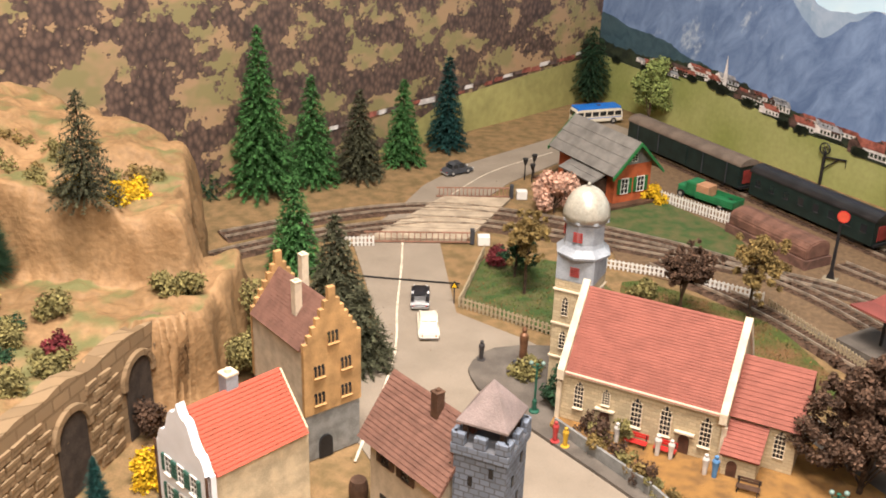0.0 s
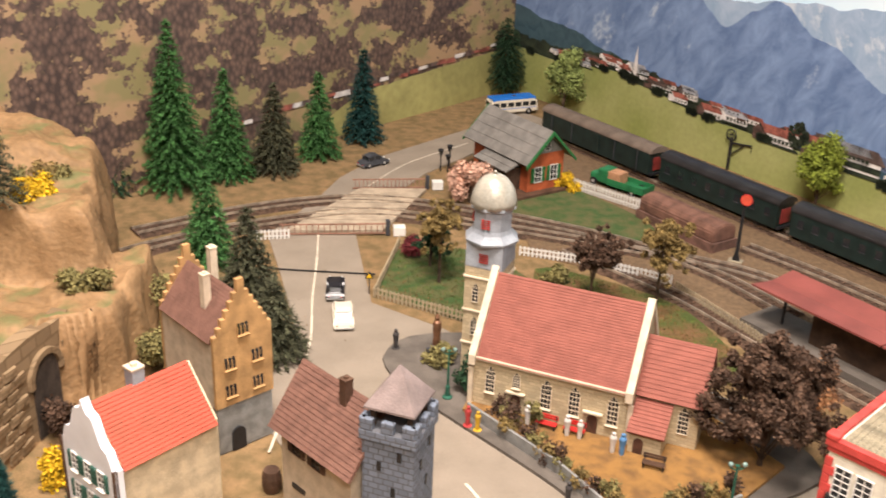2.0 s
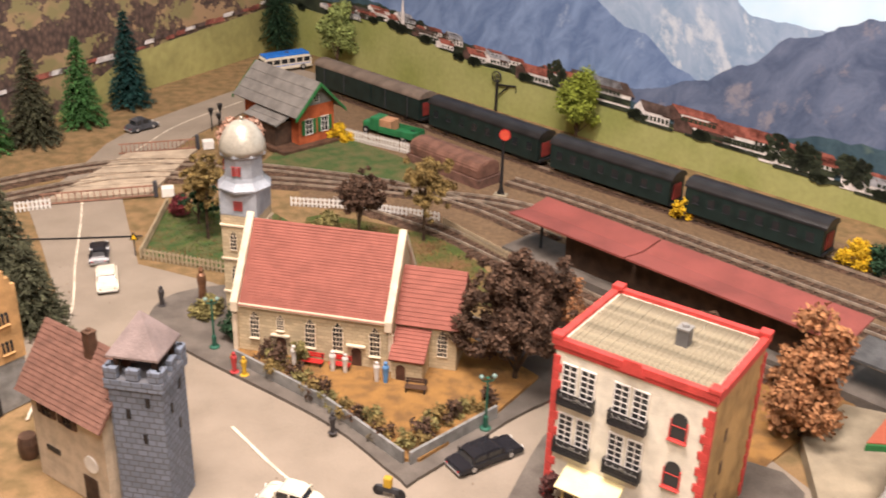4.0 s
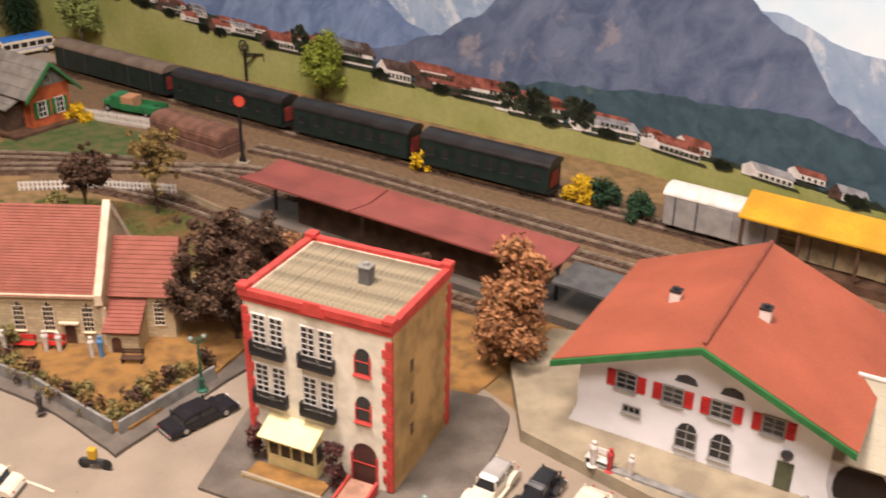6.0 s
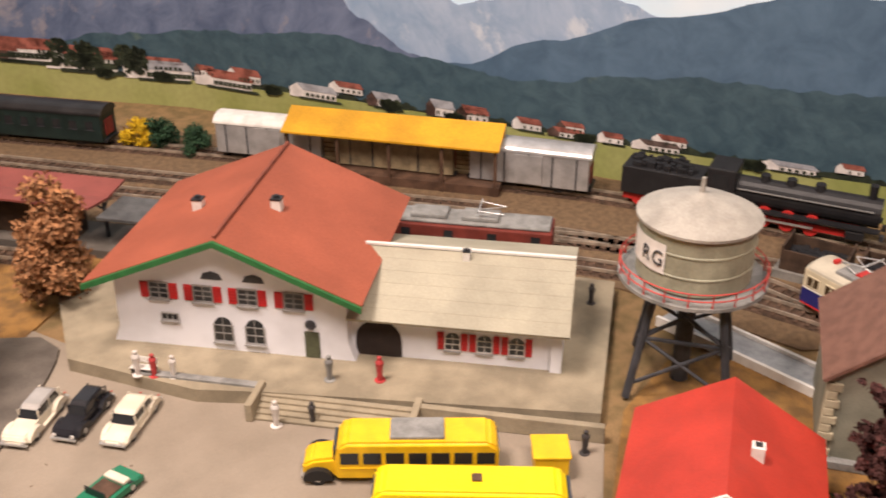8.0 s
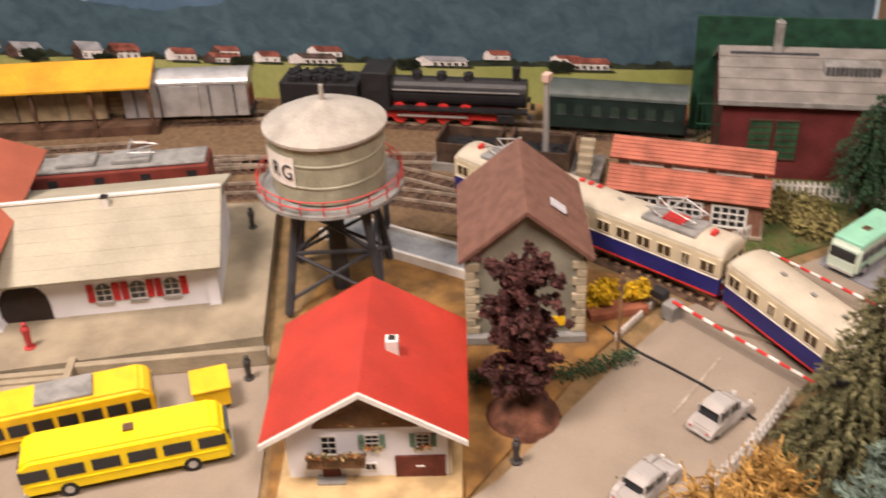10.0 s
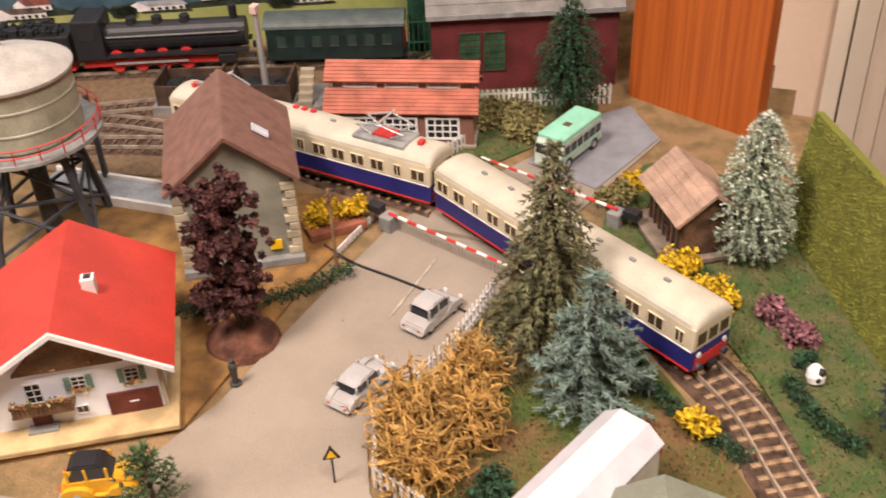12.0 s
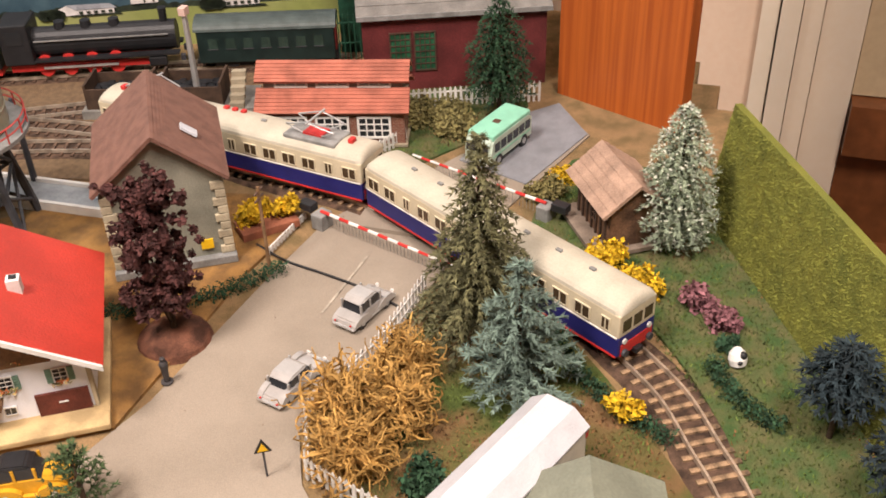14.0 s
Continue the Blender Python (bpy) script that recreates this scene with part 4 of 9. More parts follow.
def build_station():
    th = thing("station_building", "white station house with rust red roof and red shutters", "station", 0.757, 0.496, 0.011, -50.7)
    W, D, E, R = 0.172, 0.146, 0.062, 0.098
    bm = bmesh.new()
    ext(bm, [(-0.006, 0), (W + 0.006, 0), (W + 0.001, 0.014), (W, E), (W / 2, R), (0, E), (-0.001, 0.014)], 0, D)
    part("wall", bm, PLASTER, th)
    gable_roof(th, ROOF_RUST, W, D, E, R, 0.016, 0.016, 1, along_x=False, label="rust red card roof")
    k = (R - E) / (W / 2)
    for s in (0, 1):
        bm = bmesh.new()
        p = [(-0.016, E - 0.016 * k - 0.0035), (W / 2, R - 0.0035), (W / 2, R + 0.001), (-0.016, E - 0.016 * k + 0.001)]
        if s:
            p = [(W - x, z) for x, z in p]
        ext(bm, p, -0.0185, -0.016)
        part("bargeboard", bm, GREENT, th, "green bargeboard")
    part("ridge_seam", BX(W / 2 - 0.0012, W / 2 + 0.0012, -0.014, D + 0.014, R + 0.0025, R + 0.0035), mat("rust_dark", (0.22, 0.06, 0.035), 0.7, 0.1), th)
    RS = mat("red_shutter", (0.55, 0.03, 0.03), 0.55, 0.1)
    GF = mat("grey_frame", (0.30, 0.29, 0.28), 0.6, 0.1)
    for x in (0.036, 0.071, 0.106, 0.142):
        window(th, on_front(x * 0.95, 0.0405), 0.0135, 0.0125, GF, bars=(1, 2), shutter=RS, sill=GF)
    for x in (0.075, 0.106):
        bm = bmesh.new()
        ext(bm, [(x - 0.008, 0.059), (x + 0.008, 0.059), (x + 0.006, 0.0635), (x, 0.0655), (x - 0.006, 0.0635)], -0.0008, 0.0005)
        part("half_round_vent", bm, DARK, th)
    for x in (0.080, 0.104):
        window(th, on_front(x, 0.008), 0.0135, 0.020, GF, arched=1, bars=(1, 2), sill=GF)
    window(th, on_front(0.040, 0.0225), 0.012, 0.005, GF, bars=(2, 0), sill=GF)
    part("door", BX(0.141, 0.152, -0.0008, 0.001, 0.0005, 0.022), mat("olive_door", (0.09, 0.10, 0.06), 0.6, 0.15), th)
    bm = bmesh.new()
    lathe(bm, [(0.0035, 0), (0.0042, 0.001), (0.0035, 0.002)], 14)
    c = part("clock", bm, DARK, th)
    c.matrix_basis = pose(0.1465, -0.001, 0.029, 90)
    for x, y in ((0.043, 0.066), (0.108, 0.058)):
        z = E + (min(x, W - x)) * k
        chimney(th, x, y, z - 0.004, z + 0.009, 0.0075, WHITE, BLACK)
    # low wing with a pale roof
    x0, x1 = W + 0.0, W + 0.150
    bm = bmesh.new()
    bx(bm, x0, x1, 0.011, 0.118, 0, 0.0375)
    bx(bm, x1 - 0.005, x1 + 0.003, 0.008, 0.118, 0, 0.0365)
    part("wing_wall", bm, PLASTER, th)
    bm = bmesh.new()
    courses(bm, (x0 + 0.001, -0.003, 0.0375), (x1 + 0.008, -0.003, 0.0375), (x1 + 0.008, 0.065, 0.062), (x0 + 0.001, 0.065, 0.062), 6, 0.00015)
    part("wing_roof", bm, ROOF_PALE, th, "pale grey sheet roof")
    bm = bmesh.new()
    courses(bm, (x0 + 0.001, 0.132, 0.0375), (x1 + 0.008, 0.132, 0.0375), (x1 + 0.008, 0.065, 0.062), (x0 + 0.001, 0.065, 0.062), 6, 0.00015)
    part("wing_roof", bm, ROOF_PALE, th, "pale grey sheet roof")
    part("wing_ridge", BX(x0 + 0.001, x1 + 0.008, 0.0635, 0.0665, 0.0625, 0.0642), WHITE, th)
    bm = bmesh.new()
    ext(bm, [(0.011, 0.0375), (0.118, 0.0375), (0.065, 0.060)], x1 - 0.004, x1, Matrix(((0, 1, 0, 0), (1, 0, 0, 0), (0, 0, 1, 0), (0, 0, 0, 1))))
    part("wing_gable", bm, PLASTER, th)
    # no opening here: a dark plate paints the shade within the passage
    bm = bmesh.new()
    ext(bm, arch(0.034, 0.030, x=x0 + 0.021), 0.0102, 0.0115)
    part("arched_passage", bm, mat("passage_shade", (0.035, 0.025, 0.022), 0.9, 0.1), th, "arched passage, its inner shade painted as a dark plate")
    for x in (x0 + 0.075, x0 + 0.098, x0 + 0.121):
        window(th, on_front(x, 0.0105, 0.011), 0.0105, 0.014, WHITE, arched=1, bars=(1, 2), shutter=RS, sill=GF)
    chimney(th, x0 + 0.078, 0.058, 0.054, 0.066, 0.005, WHITE, BLACK)


build_station()
# steps down to the square
th = thing("station_steps", "pale stone steps between low walls before the station", "steps", 0.757, 0.498, 0.0, -52.0)
for i in range(5):
    part("step", BX(0.125, 0.232, -0.0465 - 0.0042 * i, -0.0420 - 0.0042 * i, 0.0005, 0.0100 - 0.0019 * i, bevel=0.0003), PALE, th)
for x in (0.120, 0.232):
    part("cheek_wall", BX(x, x + 0.005, -0.066, -0.036, 0.0005, 0.0145, bevel=0.0006), PALE, th)
part("retaining_wall", BX(0.237, 0.36, -0.046, -0.041, 0.0005, 0.0135, bevel=0.0006), PALE, th)
part("retaining_wall", BX(0.03, 0.120, -0.042, -0.036, 0.0005, 0.0130, bevel=0.0006), GREY, th, "dark grey retaining wall")


def build_chalet():
    th = thing("chalet", "white alpine chalet with vermilion roof and wooden balcony", "house", 0.866, 0.103, 0.0028, -58.0)
    W, D, E, R = 0.090, 0.080, 0.047, 0.075
    part("base_plate", BX(-0.006, W + 0.007, -0.018, D, 0.0, 0.004, bevel=0.0008), mat("sand_base", (0.50, 0.36, 0.18), 0.9, 0.15, 60, 1500, 0.5), th)
    bm = walls_gable(W, D, E, R, False)
    part("wall", bm, PLASTER, th)
    gable_roof(th, ROOF_VERM, W, D, E, R, 0.011, 0.014, 1, along_x=False)
    k = (R - E) / (W / 2)
    for s in (0, 1):
        bm = bmesh.new()
        p = [(-0.011, E - 0.011 * k - 0.001), (W / 2, R - 0.001), (W / 2, R + 0.0022), (-0.011, E - 0.011 * k + 0.0022)]
        if s:
            p = [(W - x, z) for x, z in p]
        ext(bm, p, -0.0158, -0.014)
        part("bargeboard", bm, WHITE, th, "white bargeboard")
    bm = bmesh.new()
    bx(bm, 0.0565, 0.0635, 0.0305, 0.0375, 0.060, 0.0745)
    flue = part("chimney", bm, WHITE, th, "white square chimney")
    part("flue", BX(0.0580, 0.0620, 0.0325, 0.0365, 0.0745, 0.0750), BLACK, flue)
    WD = mat("carved_brown_wood", (0.16, 0.085, 0.04), 0.75, 0.2)
    bm = bmesh.new()
    bx(bm, 0.012, 0.044, -0.010, 0, 0.0195, 0.021)
    bx(bm, 0.012, 0.044, -0.0105, -0.009, 0.0265, 0.028)
    for i in range(14):
        xx = 0.0125 + 0.030 * i / 13
        bx(bm, xx, xx + 0.0017, -0.010, -0.0093, 0.021, 0.0265)
    part("balcony", bm, WD, th, "carved brown wooden balcony")
    # brown triangle paints the roof's shadow on the upper gable
    bm = bmesh.new()
    ext(bm, [(0.016, 0.0425), (W - 0.016, 0.0425), (W / 2, R - 0.003)], -0.003, 0.0)
    part("gable_shade", bm, WD, th)
    GS = mat("sage_shutter", (0.16, 0.27, 0.20), 0.6, 0.1)
    window(th, on_front(0.048, 0.026), 0.007, 0.009, WHITE, shutter=GS)
    window(th, on_front(0.076, 0.026), 0.007, 0.009, WHITE, shutter=GS)
    window(th, on_front(0.024, 0.0215), 0.008, 0.013, WHITE)
    part("garage_door", BX(0.060, 0.088, -0.0015, 0.001, 0.004, 0.019), mat("maroon_door", (0.14, 0.035, 0.025), 0.6, 0.15), th)
    part("house_door", BX(0.019, 0.029, -0.0015, 0.001, 0.004, 0.017), mat("maroon_door", (0.14, 0.035, 0.025), 0.6, 0.15), th)
    window(th, on_front(0.046, 0.009), 0.006, 0.005, WHITE, bars=(1, 0))
    part("door_step", BX(0.016, 0.032, -0.007, 0.0, 0.004, 0.0055), GREY, th)
    part("garage_handle", BX(0.0715, 0.0765, -0.0021, -0.0014, 0.0118, 0.0126), WHITE, th)
    part("corner_quoin", BX(W - 0.0005, W + 0.0016, -0.0012, 0.004, 0.004, 0.040), mat("quoin_stone", (0.42, 0.36, 0.25), 0.8, 0.15), th)
    rr = random.Random(4)
    for cx, cy, cz, n in ((0.028, -0.0105, 0.0285, 70), (0.048, -0.002, 0.0258, 30), (0.076, -0.002, 0.0258, 30), (0.045, -0.002, 0.044, 50)):
        vs, fs = [], []
        for i in range(n):
            c = Vector((cx + rr.uniform(-1, 1) * (0.015 if n > 40 else 0.005), cy + rr.uniform(-0.0012, 0.0012), cz + rr.uniform(-0.001, 0.0022)))
            k = len(vs)
            vs += [c + Vector((rr.uniform(-1, 1), rr.uniform(-1, 1), rr.uniform(-1, 1))) * 0.0014 for q in range(4)]
            fs += [(k, k + 1, k + 2), (k, k + 2, k + 3), (k, k + 1, k + 3)]
        me = bpy.data.meshes.new("flower_box")
        me.from_pydata(vs, [], fs)
        for m_ in (mat("flower_orange", (0.50, 0.16, 0.05), 0.8, 0.2, island=0.4), mat("flower_leaf", (0.16, 0.16, 0.05), 0.8, 0.2, island=0.4), mat("flower_cream", (0.62, 0.48, 0.22), 0.8, 0.2, island=0.3)):
            me.materials.append(m_)
        for i, f in enumerate(me.polygons):
            f.material_index = (i // 3) % 3
        ob = new("flower_box", me)
        ob.parent = th


build_chalet()


def build_gatehouse():
    th = thing("gatehouse", "grey gabled house with brown tiled roof and pale quoins", "house", 1.030, 0.084, 0.0015, -58.0)
    W, D, E, R = 0.074, 0.088, 0.070, 0.101
    part("wall", walls_gable(W, D, E, R, False), GREYW, th)
    gable_roof(th, ROOF_BROWN, W, D, E, R, 0.006, 0.007, 22, along_x=False)
    part("skylight", BX(-0.006, 0.006, -0.004, 0.004, 0, 0.0015), mat("skylight", (0.6, 0.62, 0.66), 0.2, 0.05), th).matrix_basis = pose(W * 0.80, 0.028, E + (W * 0.2) * (R - E) / (W / 2) + 0.003, 0, 39, 0)
    QU = mat("quoin_stone", (0.42, 0.36, 0.25), 0.8, 0.15)
    for x, s in ((0.0, 1), (W, -1)):
        for i in range(10):
            l = 0.007 if i % 2 else 0.0045
            x0, x1 = (x - 0.0022, x + l) if s == 1 else (x - l, x + 0.0022)
            part("quoin", BX(x0, x1, -0.002, 0.006, i * 0.0062, i * 0.0062 + 0.0058, bevel=0.0006), QU, th)
    part("plinth", BX(-0.003, W + 0.003, -0.006, 0.0, 0.0, 0.006, bevel=0.0006), GREY, th)
    part("notice", BX(W * 0.74, W * 0.85, -0.0022, -0.001, 0.012, 0.019), YELLOW, th)
    window(th, on_side(W, 0.045, 0.02), 0.012, 0.018, TRIMW)


build_gatehouse()


def build_brick_office():
    th = thing("brick_office", "small red brick office with a two-tier tiled roof", "house", 1.2165, 0.068, 0.0022, -75.7)
    W, D, E = 0.114, 0.056, 0.030
    part("wall", BX(0, W, 0, D, 0, E), BRICKR, th)
    part("plinth", BX(-0.002, W + 0.002, -0.003, D, 0, 0.002), PALE, th)
    RT = mat("orange_red_tile", (0.40, 0.13, 0.085), 0.7, 0.15, 60, 1200, 0.4)
    for y0, yr in ((-0.004, 0.016), (D + 0.004, D - 0.016)):
        bm = bmesh.new()
        courses(bm, (-0.004, y0, E), (W + 0.004, y0, E), (W + 0.004, yr, E + 0.013), (-0.004, yr, E + 0.013), 7)
        part("lower_roof", bm, RT, th)
    part("clerestory", BX(0.002, W - 0.002, 0.016, D - 0.016, E, E + 0.021), mat("grey_boards", (0.20, 0.18, 0.16), 0.7, 0.15), th)
    for y0, yr in ((0.011, D / 2), (D - 0.011, D / 2)):
        bm = bmesh.new()
        courses(bm, (-0.004, y0, E + 0.020), (W + 0.004, y0, E + 0.020), (W + 0.004, yr, E + 0.031), (-0.004, yr, E + 0.031), 6)
        part("upper_roof", bm, RT, th)
    for x in (0.024, 0.057, 0.090):
        window(th, on_front(x, E + 0.0145, 0.016), 0.024, 0.004, WHITE, bars=(2, 0), pane=mat("pale_pane", (0.35, 0.36, 0.36), 0.2, 0.05))
        window(th, on_front(x, 0.008), 0.024, 0.0165, WHITE, bars=(3, 2))


build_brick_office()


def build_engine_shed():
    th = thing("engine_shed", "dark red engine shed with grey roof and green windows", "shed", 1.327, 0.022, 0.0, -67.6)
    W, D, E, R = 0.158, 0.088, 0.073, 0.099
    part("wall", walls_gable(W, D, E, R), mat("oxblood_boards", (0.115, 0.022, 0.022), 0.6, 0.15, 40, 500, 0.2), th)
    gable_roof(th, ROOF_GREY, W, D, E, R, 0.004, 0.004, 5)
    part("ridge_vent", BX(0.078, 0.122, 0.020, 0.036, 0.084, 0.0945, bevel=0.001), GREY, th)
    bm = bmesh.new()
    for i in range(12):
        bx(bm, 0.080 + i * 0.0035, 0.0820 + i * 0.0035, 0.019, 0.0205, 0.0855, 0.0935)
    part("vent_slats", bm, DARK, th)
    part("roof_walk", BX(0.005, 0.075, 0.036, 0.041, 0.0955, 0.0975), DARK, th)
    for x in (0.032, 0.053):
        window(th, on_front(x, 0.020), 0.017, 0.034, TIMBER, bars=(3, 5), pane=mat("green_pane", (0.02, 0.09, 0.045), 0.25, 0.2))
    chimney(th, 0.042, 0.040, 0.09, 0.122, 0.0065, GREY, GREY)
    part("roof_edge", BX(-0.004, W + 0.004, -0.0055, -0.004, E - 0.0045, E - 0.0005), GREY, th)


build_engine_shed()
th = thing("green_board", "dark green upright board behind the engine shed", "board", 1.327, 0.022, 0.0, -67.6)
part("panel", BX(-0.020, 0.166, 0.090, 0.093, 0.0, 0.108), mat("dark_green_board", (0.012, 0.055, 0.032), 0.5, 0.2), th)
for i in range(5):
    part("mesh_bar", BX(-0.020 + 0.0045 * i, -0.0192 + 0.0045 * i, 0.0, 0.0008, 0.0, 0.074), mat("dark_green_board", (0.012, 0.055, 0.032), 0.5, 0.2), th)
for z in (0.012, 0.030, 0.048, 0.066):
    part("mesh_rail", BX(-0.020, -0.002, 0.0, 0.0008, z, z + 0.001), mat("dark_green_board", (0.012, 0.055, 0.032), 0.5, 0.2), th)


def build_goods_shed():
    th = thing("goods_shed", "orange timber goods shed with grey roof and green gables", "shed", 0.336, 1.389, 0.001, -56)
    W, D, E, R = 0.122, 0.058, 0.054, 0.083
    OR = mat("orange_brick", (0.42, 0.10, 0.035), 0.75, 0.15, 80, 1000, 0.3)
    part("base", BX(-0.012, W + 0.012, -0.034, D + 0.006, 0, 0.004), BROWN, th)
    part("wall", BX(0, W, 0, D, 0.004, E), OR, th)
    bm = bmesh.new()
    ext(bm, [(0, E), (D, E), (D / 2, R)], 0, W, Matrix(((0, 1, 0, 0), (1, 0, 0, 0), (0, 0, 1, 0), (0, 0, 0, 1))))
    part("upper_wall", bm, GREY, th)
    gable_roof(th, ROOF_GREY, W, D, E + 0.002, R + 0.002, 0.012, 0.010, 4)
    for x in (-0.0125, W + 0.010):
        bm = bmesh.new()
        k = (R - E) / (D / 2)
        ext(bm, [(-0.012, E - 0.012 * k - 0.002), (D / 2, R - 0.002), (D + 0.012, E - 0.012 * k - 0.002), (D + 0.012, E - 0.012 * k + 0.002), (D / 2, R + 0.003), (-0.012, E - 0.012 * k + 0.002)], x, x + 0.0025, Matrix(((0, 1, 0, 0), (1, 0, 0, 0), (0, 0, 1, 0), (0, 0, 0, 1))))
        part("bargeboard", bm, GREENT, th, "green bargeboard")
    bm = bmesh.new()
    courses(bm, (0.040, -0.030, 0.034), (0.112, -0.030, 0.034), (0.112, 0.0, 0.046), (0.040, 0.0, 0.046), 3)
    part("lean_to_roof", bm, ROOF_GREY, th)
    part("lean_to", BX(0.046, 0.106, -0.026, 0, 0.004, 0.034), TIMBER, th)
    window(th, on_side(W, 0.016, 0.016), 0.011, 0.020, WHITE, bars=(1, 2), shutter=GREENT)
    window(th, on_side(W, 0.042, 0.016), 0.011, 0.020, WHITE, bars=(1, 2), shutter=GREENT)
    window(th, on_side(W, 0.029, 0.058), 0.008, 0.010, WHITE)


build_goods_shed()


def build_stepped_house():
    th = thing("stepped_gable_house", "yellow stone town house with stepped gables and brown roof", "house", 0.129, 0.6936, 0.0, 43)
    W, D, E, R = 0.051, 0.082, 0.100, 0.138
    part("ground_floor", BX(0.001, W - 0.001, 0.001, D, 0, 0.042), GREY, th, "dark grey stone ground floor")
    bm = bmesh.new()
    ext(bm, [(0, 0.042), (W, 0.042), (W, E), (W / 2, R - 0.006), (0, E)], 0.003, D - 0.003)
    part("wall", bm, mat("pale_ochre_render", (0.50, 0.42, 0.32), 0.75, 0.1), th)
    for y in (0, D - 0.004):
        pts = [(0, 0.042), (W, 0.042), (W, E)]
        n = 6
        for i in range(n):
            pts.append((W - (W / 2 - 0.003) * i / n, E + 0.004 + (R - E) * i / n))
            pts.append((W - (W / 2 - 0.003) * (i + 1) / n, E + 0.004 + (R - E) * i / n))
        pts += [(W / 2 + 0.003, R + 0.008), (W / 2 - 0.003, R + 0.008)]
        for i in range(n - 1, -1, -1):
            pts.append(((W / 2 - 0.003) * (i + 1) / n, E + 0.004 + (R - E) * i / n))
            pts.append(((W / 2 - 0.003) * i / n, E + 0.004 + (R - E) * i / n))
        pts.append((0, E))
        bm = bmesh.new()
        ext(bm, pts, y, y + 0.004)
        part("stepped_gable", bm, OCHREW, th)
    gable_roof(th, ROOF_BROWN, W, D - 0.008, E, R - 0.006, 0.002, 0.0, 16, along_x=False)
    for o in th.children:
        if o.name.startswith("roof"):
            o.location.y = 0.004
    for z, xs in ((0.050, (0.013, 0.037)), (0.074, (0.013, 0.037)), (0.100, (0.0255,))):
        for x in xs:
            for dx in (-0.0034, 0, 0.0034):
                window(th, on_front(x + dx, z), 0.0026, 0.010, OCHREW, arched=1, bars=(0, 0), sill=OCHREW)
    bm = bmesh.new()
    ext(bm, arch(0.012, 0.02, x=0.018), -0.0006, 0.002)
    part("arcade", bm, BLACK, th)
    chimney(th, 0.013, 0.030, 0.105, 0.142, 0.006, TRIMW, TRIMW)
    chimney(th, 0.036, 0.058, 0.115, 0.148, 0.006, TRIMW, TRIMW)


build_stepped_house()


def build_baroque_house():
    th = thing("gabled_town_house", "white baroque-gabled town house with bright red tile roof", "house", 0.100, 0.556, 0.0, 50)
    W, D, E, R = 0.076, 0.056, 0.088, 0.122
    part("wall", walls_gable(W, D, E, R), CREAM, th)
    gable_roof(th, ROOF_BRIGHT, W, D, E, R, 0.003, -0.002, 17)
    for x in (-0.005,):
        pts = [(-0.003, 0), (D + 0.003, 0), (D + 0.003, E)]
        n = 26
        for i in range(n + 1):
            t = i / n
            y = D * (1 - t)
            s = 1 - abs(2 * t - 1)
            pts.append((y, E + (R - E + 0.006) * s ** 0.9 + 0.003 * math.sin(s * 12.5)))
        pts.append((-0.003, E))
        bm = bmesh.new()
        ext(bm, pts, x, x + 0.006, Matrix(((0, 1, 0, 0), (1, 0, 0, 0), (0, 0, 1, 0), (0, 0, 0, 1))))
        part("curved_gable", bm, PLASTER if x < 0 else CREAM, th, "white scrolled gable")
    GSH = mat("dark_green_shutter", (0.04, 0.12, 0.09), 0.6, 0.1)
    for z in (0.020, 0.045, 0.068):
        for y in (0.013, 0.028, 0.043):
            window(th, pose(-0.005, y, z, 0, 0, -90), 0.007, 0.013, WHITE, bars=(1, 2), shutter=GSH, sill=WHITE)
    for y in (-0.003, D + 0.001):
        part("downpipe", BX(-0.006, -0.003, y, y + 0.002, 0, E), BROWN, th)
    chimney(th, 0.036, D / 2 + 0.003, R - 0.006, R + 0.010, 0.009, LEAD, TRIMW)


build_baroque_house()


def build_half_timber():
    th = thing("half_timbered_house", "cream half-timbered house with dark brown roof", "house", 0.188, 0.634, 0.0, -45)
    W, D, E, R = 0.076, 0.050, 0.079, 0.112
    part("wall", walls_gable(W, D, E, R), mat("warm_cream_wall", (0.50, 0.42, 0.32), 0.8, 0.1), th)
    gable_roof(th, ROOF_BROWN, W, D, E, R, 0.007, 0.006, 15)
    bm = bmesh.new()
    x = W + 0.0008
    for a, b in (((0, E), (D, E)), ((0.012, E), (0.012, E + 0.014)), ((D / 2, E), (D / 2, R - 0.003)), ((D - 0.012, E), (D - 0.012, E + 0.014)), ((0.004, E), (D / 2, R - 0.006)), ((D - 0.004, E), (D / 2, R - 0.006)), ((0.012, E), (D / 2, E + 0.018)), ((D - 0.012, E), (D / 2, E + 0.018)), ((0.006, E + 0.010), (D - 0.006, E + 0.010))):
        rod(bm, (x, a[0], a[1]), (x, b[0], b[1]), 0.0011, 4)
    part("timber_frame", bm, TIMBER, th, "dark timber framing")
    chimney(th, W * 0.62, D * 0.40, R - 0.016, R + 0.010, 0.0065, BROWN, BROWN)
    for x in (0.018, 0.040):
        window(th, on_front(x, 0.056), 0.009, 0.013, TIMBER, bars=(1, 2), shutter=BROWN)
    part("vent", BX(0.012, 0.026, -0.0008, 0.001, 0.026, 0.030), BLACK, th)
    bm = bmesh.new()
    cyl(bm, 0, 0, 0, 0.001, 0.0065, n=18)
    part("round_sign", bm, WHITE, th).matrix_basis = pose(0.060, 0, 0.034, 90)
    part("door", BX(0.050, 0.064, -0.0008, 0.001, 0, 0.022), TIMBER, th)


build_half_timber()


